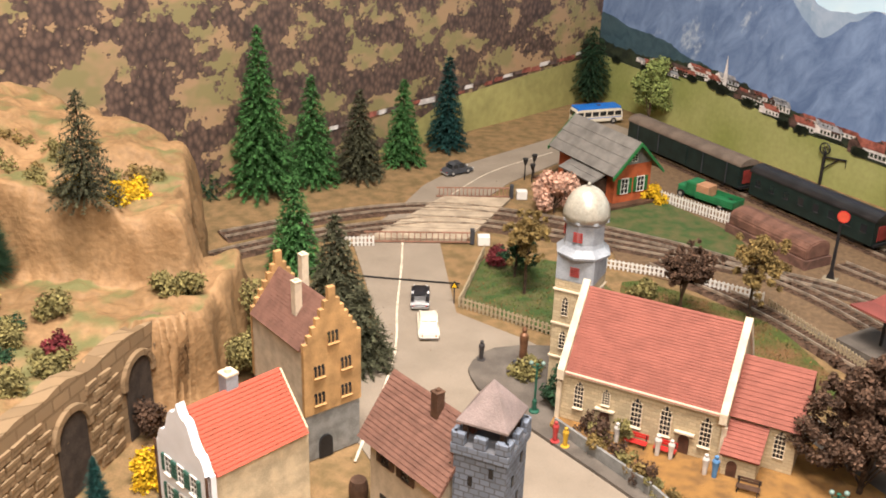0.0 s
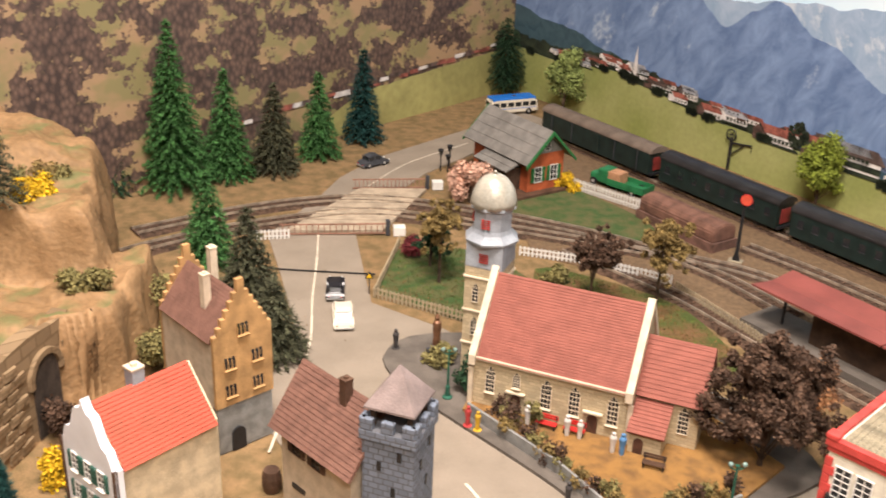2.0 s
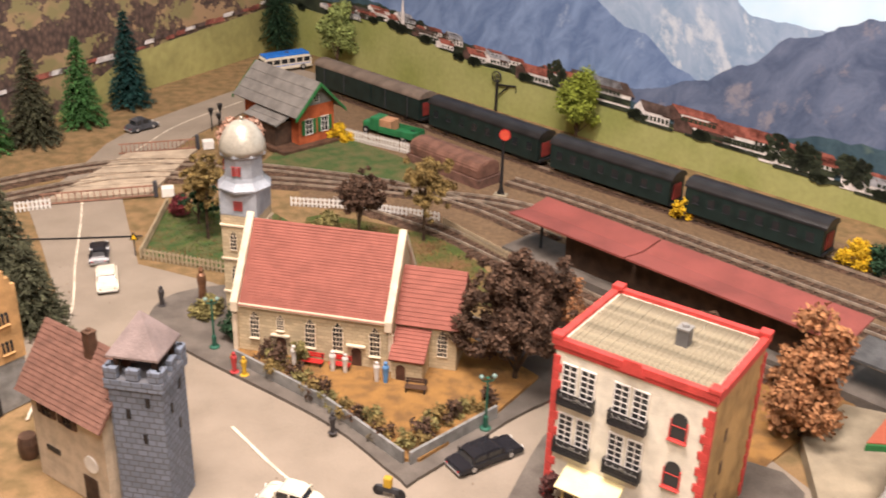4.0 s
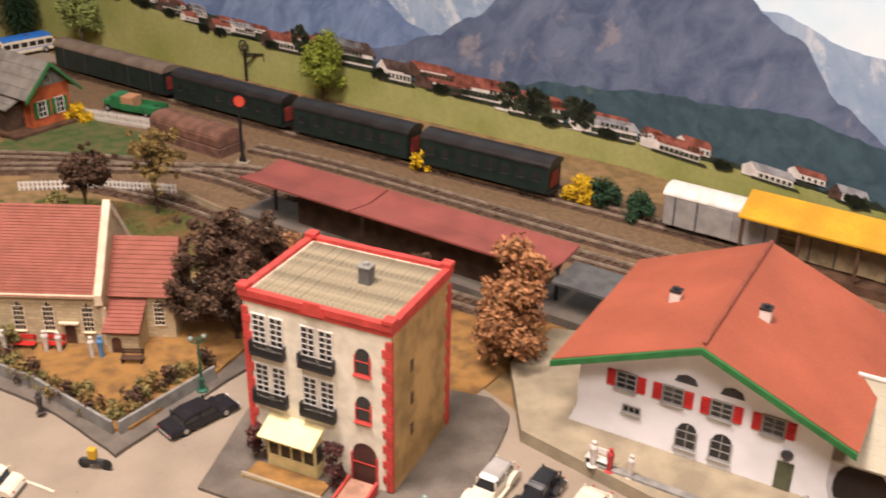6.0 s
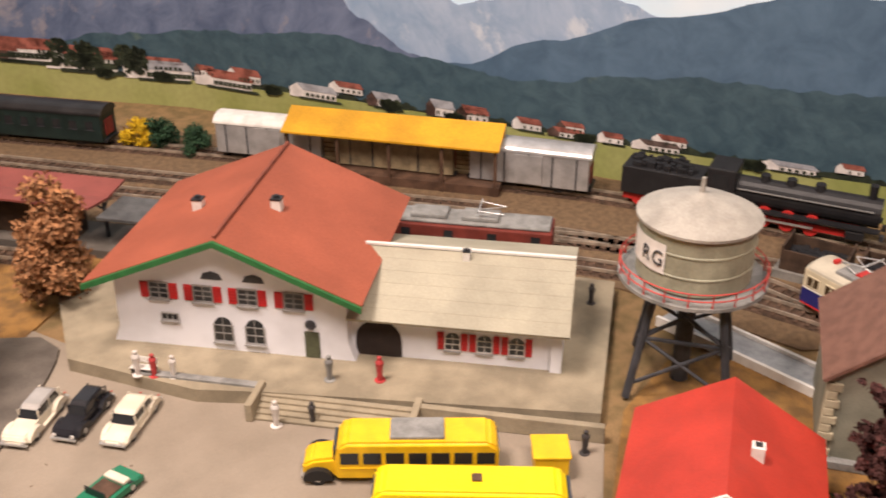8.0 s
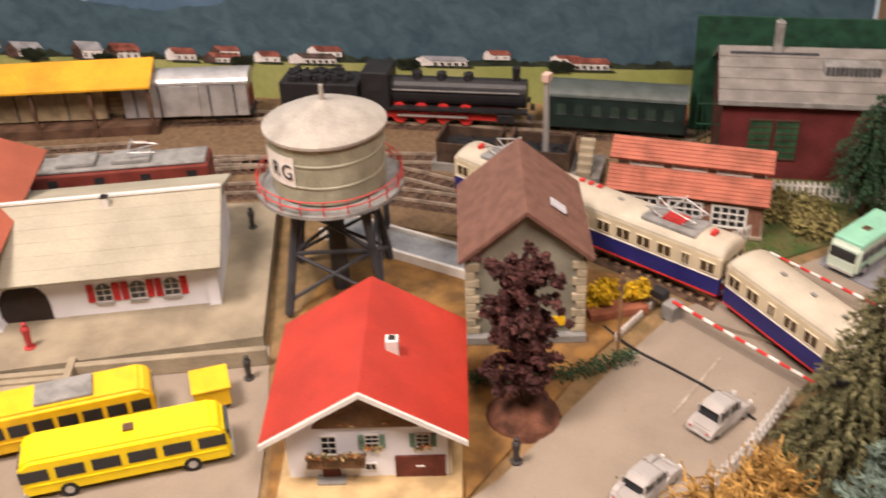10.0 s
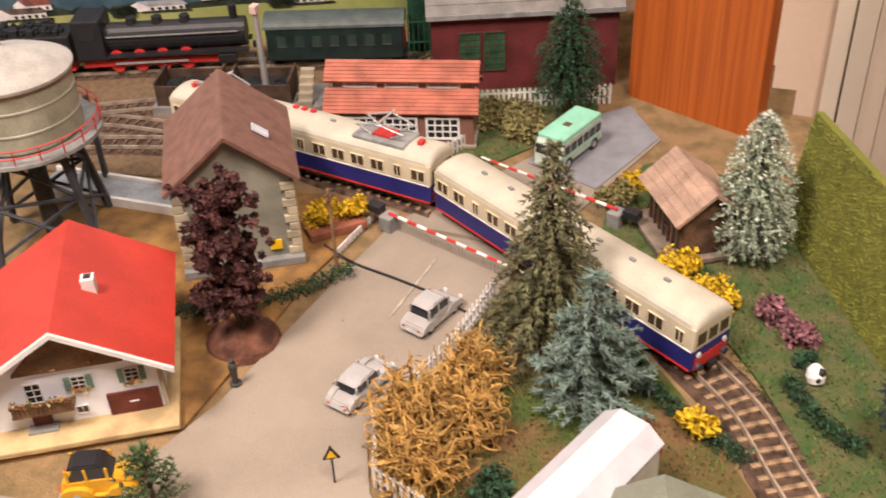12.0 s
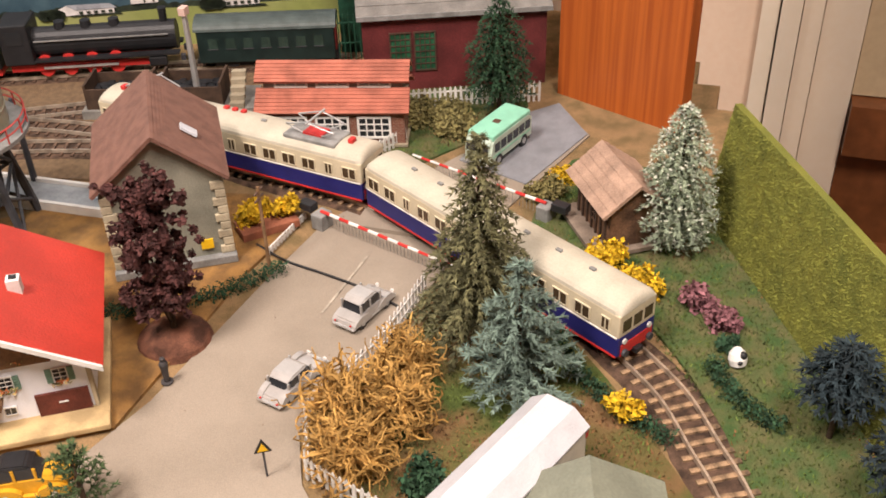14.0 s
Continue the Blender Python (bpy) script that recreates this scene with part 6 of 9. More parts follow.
LPINK = leaf("leaf_pale_pink", (0.68, 0.42, 0.31), 0.12)
LRED = leaf("leaf_crimson", (0.16, 0.025, 0.03))
LAUT = leaf("leaf_autumn", (0.23, 0.16, 0.055))
TWIG = leaf("golden_twigs", (0.42, 0.24, 0.065), 0.25)
HEATH = leaf("heather_pink", (0.27, 0.115, 0.13))

for i, (x, y, h, r, c) in enumerate(((-0.048, 1.270, 0.215, 0.040, FIRG), (0.008, 1.315, 0.146, 0.030, FIRG), (0.066, 1.346, 0.122, 0.030, FIRB), (0.117, 1.414, 0.122, 0.026, FIRG), (0.173, 1.493, 0.138, 0.026, FIRT),
                                    (-0.127, 1.252, 0.108, 0.026, FIRD), (0.044, 1.041, 0.108, 0.027, FIRG), (0.108, 0.936, 0.112, 0.030, FIRB), (0.146, 0.85, 0.080, 0.028, FIRB), (-0.20, 1.20, 0.12, 0.03, FIRD))):
    fir(x, y, h, r * 1.15, c, seed=20 + i, dense=1.15, trunk=0.05, thick=1.5, droop=0.30, style="finger", label="tall green model fir tree by the backdrop" if y > 1.2 else "green model fir tree beside the houses")
fir(0.395, 1.785, 0.135, 0.034, FIRD, seed=41, top=1, trunk=0.08, label="dark conifer in the corner of the backdrop", dense=1.2, style="finger")
fir(-0.088, 0.835, 0.100, 0.030, FIRB, z=hill_height(-0.088, 0.835) - 0.004, style="finger", seed=42, label="brown-green fir on the rock hill", dense=1.3, trunk=0.06)
fir(-0.16, 0.80, 0.09, 0.025, FIRD, z=hill_height(-0.16, 0.80) - 0.004, seed=43, label="dark fir on the rock hill", dense=1.2)
fir(1.040, -0.160, 0.137, 0.043, FIROL, seed=44, dense=1.25, trunk=0.08, style="finger", thick=1.15, droop=0.55, label="olive green fir with drooping branches")
fir(0.996, -0.195, 0.090, 0.036, FIRBL, seed=45, dense=0.8, trunk=0.05, style="finger", thick=1.3, droop=0.05, label="blue-grey frosted fir on the lawn")
fir(1.160, -0.262, 0.108, 0.024, FIRFR, seed=46, top=1, trunk=0.05, frost=FROST, dense=1.2, style="finger", label="snow-dusted dense fir beside the hut")
fir(1.318, -0.100, 0.104, 0.027, FIRD, seed=47, top=1, trunk=0.20, dense=1.3, style="finger", droop=0.5, label="dark green fir behind the white fence")
fir(1.002, -0.363, 0.066, 0.020, FIRNAVY, seed=48, trunk=0.42, top=1, style="finger", thick=1.2, droop=0.2, label="small dark blue pine on the meadow")
fir(0.955, -0.398, 0.066, 0.025, FIRNAVY, seed=49, trunk=0.40, top=1, style="finger", thick=1.2, droop=0.2, label="small dark blue pine on the meadow")
fir(0.853, -0.004, 0.042, 0.019, FIRPINE, seed=50, dense=0.22, trunk=0.05, style="finger", thick=0.9, droop=-0.5, label="small green fir by the road")
fir(-0.005, 0.615, 0.05, 0.014, FIRT, seed=51, dense=0.5, label="small blue-green fir below the wall")
fir(0.05, 0.600, 0.045, 0.012, FIRT, seed=52, dense=0.5, label="small blue-green fir below the wall")

leafy(0.487, 1.672, 0.114, 0.034, LGREEN, seed=1, balls=26, trunk=0.12, label="pale green leafy tree before the backdrop", size=0.0022)
leafy(0.780, 1.284, 0.108, 0.030, LBRIGHT, seed=2, balls=24, trunk=0.15, label="bright yellow-green tree before the backdrop", size=0.0022)
leafy(0.294, 1.016, 0.094, 0.030, LAUT, seed=3, balls=12, trunk=0.45, airy=True, label="autumn tree in the fenced garden")
leafy(0.283, 1.055, 0.055, 0.025, FIRD, seed=31, balls=8, trunk=0.2, airy=True, label="dark green bush tree in the garden")
leafy(0.450, 0.977, 0.082, 0.034, LDARK, seed=4, balls=13, trunk=0.42, airy=True, label="dark brown tree on the lawn")
leafy(0.520, 0.985, 0.094, 0.034, LAUT, seed=5, balls=13, trunk=0.48, airy=True, label="yellow and brown autumn tree")
leafy(0.550, 0.700, 0.122, 0.050, LDARK, seed=6, balls=34, squash=0.45, n=170, trunk=0.12, airy=True, label="large dark brown tree beside the church")
leafy(0.572, 0.765, 0.085, 0.034, LDARK, seed=61, balls=30, squash=0.5, trunk=0.15, airy=True, label="dark brown tree behind the churchyard")
leafy(0.612, 0.760, 0.072, 0.026, LORANGE, seed=7, balls=12, trunk=0.25, label="orange-brown tree by the platform")
leafy(0.705, 0.685, 0.070, 0.022, LDARK, seed=8, balls=9, trunk=0.3, airy=True, label="dark tree by the platform")
leafy(0.752, 0.598, 0.108, 0.043, LORANGE, seed=9, balls=34, trunk=0.08, squash=0.7, size=0.0026, label="orange-brown clumpy tree beside the station")
leafy(0.985, 0.018, 0.122, 0.0235, LCOPPER, seed=14, balls=44, trunk=0.10, squash=0.85, airy=True, label="dark copper beech on a round mound", size=0.002)
leafy(0.329, 1.258, 0.052, 0.030, LPINK, seed=11, balls=14, trunk=0.2, label="pale pink spiky bush", size=0.003)
for i, (x, y, z, h, r, c, lab) in enumerate((
        (-0.066, 0.875, 0.155, 0.022, 0.022, LYEL, "bright yellow bush on the rock hill"), (0.052, 0.865, 0.0, 0.070, 0.034, LOLIVE, "olive green bush cluster by the rock"), (0.060, 0.815, 0.0, 0.055, 0.034, LOLIVE, "olive green bush cluster by the rock"),
        (-0.085, 0.745, 0.088, 0.020, 0.018, LOLIVE, "olive bush on the rock shelf"), (-0.012, 0.800, 0.085, 0.016, 0.016, LOLIVE, "low olive bush on the rock shelf"), (0.010, 0.803, 0.085, 0.018, 0.017, LOLIVE, "low olive bush on the rock shelf"), (-0.108, 0.865, 0.15, 0.022, 0.016, LYEL, "yellow-green bush on the rock hill"), (-0.060, 0.695, 0.088, 0.018, 0.014, LRED, "crimson bush on the rock shelf"),
        (-0.055, 0.665, 0.088, 0.014, 0.018, LOLIVE, "low olive bush on the wall"), (-0.075, 0.640, 0.088, 0.014, 0.018, LOLIVE, "low olive bush on the wall"), (-0.10, 0.70, 0.09, 0.016, 0.018, LOLIVE, "low olive bush on the rock"),
        (0.035, 0.690, 0.0, 0.034, 0.020, LYEL, "yellow bush below the wall"), (0.020, 0.655, 0.0, 0.026, 0.018, LYEL, "yellow bush below the wall"), (0.0, 0.71, 0.0, 0.04, 0.016, LDARK, "brown dry bush below the wall"),
        (0.460, 1.318, 0.0, 0.018, 0.020, LYEL, "yellow bush by the white fence"), (0.420, 1.03, 0.0, 0.02, 0.016, LOLIVE, "grey-green bush on the lawn"), (0.265, 1.085, 0.0, 0.026, 0.018, LRED, "reddish bush in the garden"),
        (0.822, 1.008, 0.0, 0.030, 0.014, LYEL, "yellow flowering bush between the coaches"), (0.958, 0.870, 0.0, 0.027, 0.022, LYEL, "yellow flowering bush by the line"), (0.975, 0.845, 0.0, 0.034, 0.022, FIRD, "dark green bush by the meadow"), (0.995, 0.81, 0.0, 0.030, 0.020, FIRD, "dark green bush by the meadow"),
        (1.120, -0.222, 0.0, 0.020, 0.020, LYEL, "yellow bush beside the line"), (1.100, -0.246, 0.0, 0.018, 0.018, LYEL, "yellow bush beside the line"), (0.985, -0.256, 0.0, 0.020, 0.012, LYEL, "yellow bush beside the line"),
        (1.108, 0.022, 0.006, 0.016, 0.016, LYEL, "yellow flowers in the planter"), (1.122, 0.005, 0.006, 0.014, 0.014, LYEL, "yellow flowers in the planter"), (0.912, -0.166, 0.0, 0.016, 0.014, FIRD, "dark green bush on the lawn"),
        (1.098, -0.285, 0.0, 0.014, 0.014, HEATH, "pink heather bush on the meadow"), (1.080, -0.300, 0.0, 0.014, 0.014, HEATH, "pink heather bush on the meadow"), (1.060, -0.305, 0.0, 0.010, 0.010, FIRD, "small dark green bush on grass"),
        (1.292, -0.035, 0.0, 0.007, 0.026, LOLIVE, "brown-green low bush by the fence"), (1.30, -0.065, 0.0, 0.007, 0.024, LOLIVE, "brown-green low bush by the fence"), (1.275, -0.075, 0.0, 0.007, 0.022, LOLIVE, "brown-green low bush by the fence"), (1.20, -0.165, 0.0, 0.012, 0.018, LOLIVE, "olive low bush by the hut"), (1.222, -0.172, 0.0, 0.010, 0.012, LYEL, "yellow-green low bush by the hut"),
        (0.300, 0.845, 0.003, 0.014, 0.018, LOLIVE, "low green planting round the statue"), (0.322, 0.80, 0.003, 0.036, 0.014, FIRD, "dark bush by the church"),
        (0.375, 0.745, 0.003, 0.024, 0.010, LOLIVE, "climbing bush at the church wall"), (0.36, 0.745, 0.003, 0.022, 0.012, LDARK, "brown bush before the church"),
        (0.5345, 0.5405, 0.003, 0.036, 0.009, LCOPPER, "dark creeper at the shop front"), (0.5765, 0.4965, 0.003, 0.040, 0.010, LCOPPER, "dark creeper at the shop front"))):
    leafy(x, y, h, r, c, z=hill_height(x, y) - 0.004 if z > 0.05 else z, seed=100 + i, balls=11, trunk=0.05, n=300, size=0.0019, label=lab, name="bush", limbs=False)
rnd = random.Random(8)
for i in range(26):
    x, y = rnd.uniform(-0.20, -0.045), rnd.uniform(0.60, 0.775)
    leafy(x, y, rnd.uniform(0.006, 0.013), rnd.uniform(0.010, 0.018), (LOLIVE, LOLIVE, FIRD, LAUT)[i % 4], z=max(0.07, hill_height(x, y) - 0.004), seed=300 + i, balls=7, trunk=0.05, n=220, size=0.0016, label="low olive tuft on the rock shelf", name="bush", limbs=False)
for i in range(18):
    x, y = rnd.uniform(-0.21, -0.055), rnd.uniform(0.845, 0.93)
    leafy(x, y, rnd.uniform(0.005, 0.010), rnd.uniform(0.010, 0.020), (LOLIVE, LAUT, LOLIVE)[i % 3], z=hill_height(x, y) - 0.004, seed=340 + i, balls=7, trunk=0.05, n=200, size=0.0015, label="low olive tuft on top of the rock", name="bush", limbs=False)
# churchyard hedge
for i in range(22):
    t = i / 21
    if t < 0.62:
        q = t / 0.62
        x, y = 0.345 + (0.441 - 0.345) * q, 0.752 + (0.612 - 0.752) * q
    else:
        q = (t - 0.62) / 0.38
        x, y = 0.445 + (0.515 - 0.445) * q, 0.612 + (0.660 - 0.612) * q
    leafy(x + random.uniform(-0.004, 0.006), y + random.uniform(0, 0.008), random.uniform(0.016, 0.026), 0.012, (LDARK, LOLIVE, LAUT)[i % 3], z=0.0025, seed=200 + i, balls=7, trunk=0.05, n=260, size=0.0016, label="dry brown hedge bush in the churchyard", name="bush", limbs=False)
# clipped hedges
for nm, a, b, k in (("hedge", (0.985, 0.085), (1.062, -0.016), 14), ("hedge", (1.055, -0.200), (0.975, -0.280), 14), ("hedge", (1.04, -0.30), (1.0, -0.335), 8)):
    th = thing(nm, "low dark green clipped hedge of foam", "hedge", 0, 0, 0, 0)
    rnd = random.Random(k)
    bow = Vector((b[1] - a[1], a[0] - b[0], 0)) * 0.10
    cs = []
    for i in range(k):
        t = i / (k - 1)
        p = Vector((*a, 0)).lerp(Vector((*b, 0)), t) + bow * math.sin(math.pi * t)
        cs.append(((p.x, p.y, 0.005), 0.007))
    vs, fs = clumps(cs, 420, 0.0012, rnd)
    from_faces("foliage", vs, fs, FIRD, th)


def twig_bush(x, y, h, r, seed):
    """A tangle of dry golden twigs: curved, branching strands."""
    rnd = random.Random(seed)
    th = thing("dry_bush", "tangled golden dry twig bush by the road", "bush", x, y, 0, 0)
    vs, fs = [], []
    for i in range(260):
        if i % 65 == 64:
            from_faces("twig_tangle", vs, fs, TWIG, th)
            vs, fs = [], []
        d = Vector((rnd.gauss(0, 1), rnd.gauss(0, 1), abs(rnd.gauss(0.3, 0.8)))).normalized()
        p = Vector((rnd.uniform(-0.3, 0.3) * r, rnd.uniform(-0.3, 0.3) * r, h * rnd.uniform(0.08, 0.4)))
        w = rnd.uniform(0.0007, 0.0012)
        bend = Vector((rnd.gauss(0, 1), rnd.gauss(0, 1), rnd.gauss(0, 1))) * 0.5
        ring = None
        for s in range(11):
            d = (d + bend * 0.25 + Vector((rnd.gauss(0, 1), rnd.gauss(0, 1), rnd.gauss(0, 1))) * 0.55).normalized()
            u = d.orthogonal().normalized() * w
            v = d.cross(u).normalized() * w
            k = len(vs)
            vs += [p + u, p - u * 0.5 + v * 0.87, p - u * 0.5 - v * 0.87]
            if ring is not None:
                for q in range(3):
                    fs.append((ring + q, ring + (q + 1) % 3, k + (q + 1) % 3, k + q))
            ring = k
            p = p + d * r * 0.10
            if (p.x ** 2 + p.y ** 2) > 0.5 * r * r:
                bend = -Vector((p.x, p.y, 0)) / r * 1.8
            if p.z > h * 0.85:
                bend = Vector((0, 0, -1.8))
            if p.z < 0.004:
                bend = Vector((0, 0, 1.2))
            w *= 0.93
    from_faces("twig_tangle", vs, fs, TWIG, th)


twig_bush(0.938, -0.112, 0.075, 0.032, 1)
twig_bush(0.912, -0.128, 0.062, 0.032, 2)
twig_bush(0.985, -0.130, 0.052, 0.028, 3)
twig_bush(0.950, -0.140, 0.055, 0.030, 4)
bm = bmesh.new()
lathe(bm, [(0.024, -0.002), (0.022, 0.003), (0.017, 0.006), (0.009, 0.0085)], 18, 0.983, 0.018)
solo("mound", bm, mat("red_brown_mound", (0.15, 0.06, 0.035), 0.95, 0.3, 90, 1500, 1.0), "small red-brown mound below the copper tree", "mound")

# grassy bank along the table's edge
bm = bmesh.new()
for (a, b) in (((1.205, -0.278), (1.000, -0.385)), ((0.998, -0.386), (0.86, -0.458))):
    a, b = Vector((*a, 0)), Vector((*b, 0))
    out = Vector((0.437, -0.9, 0)) * 0.012
    v = [a, b, b + out + Vector((0, 0, 0.086)), a + out + Vector((0, 0, 0.086))]
    bk = [p + out * 0.4 for p in v]
    vv = [bm.verts.new(p) for p in v + bk]
    for q in ((0, 1, 2, 3), (7, 6, 5, 4), (0, 4, 5, 1), (3, 2, 6, 7), (0, 3, 7, 4), (1, 5, 6, 2)):
        bm.faces.new([vv[k] for k in q])
solo("grass_bank", bm, mat("moss_green_flock", (0.20, 0.20, 0.034), 0.95, 0.22, 30, 1500, 0.9, col2=(0.14, 0.155, 0.028)), "leaning board with moss green grass flock at the table edge", "bank", kind="structure")


# ---- tracks ----
def heading(a, b):
    return math.degrees(math.atan2(b[1] - a[1], b[0] - a[0]))


SLEEPER = to_mesh(BX(-0.0013, 0.0013, -0.0140, 0.0140, 0.0, 0.0016, bevel=0.0002), "sleeper", mat("dark_sleeper", (0.105, 0.062, 0.04), 0.85, 0.3, 200, 1500, 0.5))
SLEEPER_W = to_mesh(BX(-0.0016, 0.0016, -0.0145, 0.0145, 0.0, 0.0017, bevel=0.0002), "sleeper", mat("worn_sleeper", (0.27, 0.175, 0.10), 0.85, 0.35, 160, 1500, 0.5))


def track(label, pts, gap=0.0068, sleeper=SLEEPER, bed=True, z=0.0008):
    th = thing("track", label, "track", 0, 0, z, 0, group="railway tracks")
    path = smooth_path(pts, 0.003)
    side = []
    for i, p in enumerate(path):
        d = (path[min(i + 1, len(path) - 1)] - path[max(i - 1, 0)]).normalized()
        side.append((p, d, Vector((-d.y, d.x, 0))))
    if bed:
        bm = bmesh.new()
        prev = None
        for k, (p, d, s) in enumerate(side[::3] + [side[-1]]):
            w = 0.0195 + 0.0018 * noise.noise(p * 90)
            row = [bm.verts.new(p + s * q + Vector((0, 0, h))) for q, h in ((-w, -0.002), (-0.0155, 0.0004), (0.0155, 0.0004), (w, -0.002))]
            if prev:
                for a in range(3):
                    bm.faces.new((prev[a], row[a], row[a + 1], prev[a + 1]))
            prev = row
        part("ballast_bed", bm, BALLAST, th)
    for sg in (-1, 1):
        bm = bmesh.new()
        prev = None
        for p, d, s in side[::2] + [side[-1]]:
            c = p + s * sg * 0.00825
            row = [bm.verts.new(c + s * q + Vector((0, 0, h))) for q, h in ((-0.0010, 0.0014), (-0.0007, 0.0042), (0.0007, 0.0042), (0.0010, 0.0014))]
            if prev:
                for a in range(3):
                    bm.faces.new((prev[a], row[a], row[a + 1], prev[a + 1]))
            prev = row
        part("rail", bm, STEEL, th)
    acc, last = 0.0, None
    for p, d, s in side:
        if last is not None:
            acc += (p - last).length
        if last is None or acc >= gap:
            acc = 0.0
            share("sleeper", sleeper, th, pose(p.x, p.y, 0.0002, 0, 0, math.degrees(math.atan2(d.y, d.x)) + random.uniform(-2, 2)))
        last = p
    return th


track("main line with brown sleepers through the station", [(-0.10, 1.0), (-0.049, 1.065), (0.04, 1.135), (0.12, 1.178), (0.20, 1.205), (0.30, 1.19), (0.42, 1.155), (0.53, 1.115), (0.635, 1.070), (0.74, 0.965), (0.82, 0.850), (0.93, 0.700), (1.045, 0.545), (1.14, 0.415), (1.195, 0.29), (1.205, 0.17)])
track("main line curving over the level crossing", [(1.205, 0.17), (1.18, 0.06), (1.163, -0.03), (1.13, -0.12), (1.075, -0.212), (1.045, -0.246), (1.011, -0.279), (0.974, -0.301), (0.946, -0.317), (0.88, -0.345), (0.80, -0.36)], sleeper=SLEEPER_W, gap=0.0080)
track("second line over the upper level crossing", [(-0.06, 1.12), (0.06, 1.205), (0.18, 1.25), (0.30, 1.235), (0.42, 1.19), (0.52, 1.135), (0.60, 1.06), (0.66, 0.965)])
track("through line between the station and the siding", [(0.655, 1.142), (0.74, 1.042), (0.90, 0.815), (1.02, 0.648), (1.13, 0.497)])
track("siding along the backdrop with parked wagons", [(0.43, 1.593), (0.592, 1.357), (0.715, 1.179), (0.83, 1.024), (1.02, 0.768), (1.18, 0.53), (1.25, 0.41), (1.33, 0.215), (1.385, 0.06)])
track("line on the near side of the platform", [(0.44, 1.115), (0.54, 1.01), (0.61, 0.905), (0.70, 0.77), (0.79, 0.655)])
track("line behind the station with a brown engine", [(0.93, 0.605), (1.0, 0.505), (1.09, 0.395), (1.155, 0.28), (1.19, 0.14), (1.178, 0.05)])
track("yard line beside the engine pit", [(1.06, 0.50), (1.16, 0.375), (1.235, 0.25), (1.275, 0.14)])

# ---- railway vehicles ----
IVORY = mat("ivory_paint", (0.62, 0.54, 0.38), 0.45, 0.07, 60, 800, 0.1)
BLUE = mat("dark_blue_paint", (0.022, 0.022, 0.14), 0.4, 0.08, 60, 800, 0.1)
ROOFC = mat("cream_grey_roof", (0.47, 0.43, 0.34), 0.6, 0.07, 40, 800, 0.12)
DKGREEN = mat("dark_green_coach", (0.012, 0.024, 0.022), 0.45, 0.15, 60, 800, 0.1)
DKROOF = mat("dark_coach_roof", (0.020, 0.019, 0.020), 0.38, 0.2, 40, 800, 0.15)
WINB = mat("brown_tinted_window", (0.07, 0.045, 0.025), 0.2, 0.1, bump=0, spec=0.5)
BROWNL = mat("brown_red_engine", (0.18, 0.035, 0.025), 0.5, 0.12, 60, 800, 0.1)
SILVER = mat("silver_wagon", (0.50, 0.50, 0.50), 0.35, 0.10, 60, 700, 0.12, metal=0.5)


def bogie(th, x, axles=2):
    b = new("bogie")
    b.parent, b.matrix_basis = th, pose(x, 0, 0)
    bm = bmesh.new()
    for s in (-1, 1):
        bx(bm, -0.017, 0.017, s * 0.0112 - 0.001, s * 0.0112 + 0.001, 0.0058, 0.0088)
        bx(bm, -0.004, 0.004, s * 0.0122 - 0.001, s * 0.0122 + 0.001, 0.0050, 0.0100)
    bx(bm, -0.010, 0.010, -0.010, 0.010, 0.0085, 0.0105)
    part("side_frame", bm, BLACK, b)
    for a in ((-0.011, 0.011) if axles == 2 else (0,)):
        for s in (-1, 1):
            bm = bmesh.new()
            cyl(bm, 0, 0, -0.0012, 0.0012, 0.0052, n=14)
            part("wheel", bm, DARK, b).matrix_basis = pose(a, s * 0.0085, 0.0100, 90)


def roof_profile(w, z, h, n=8):
    return [(w * math.cos(math.pi * i / n) if 0 < i < n else w * (1 if i == 0 else -1), z + h * math.sin(math.pi * i / n)) for i in range(n + 1)]


SWAP = Matrix(((0, 1, 0, 0), (1, 0, 0, 0), (0, 0, 1, 0), (0, 0, 0, 1)))


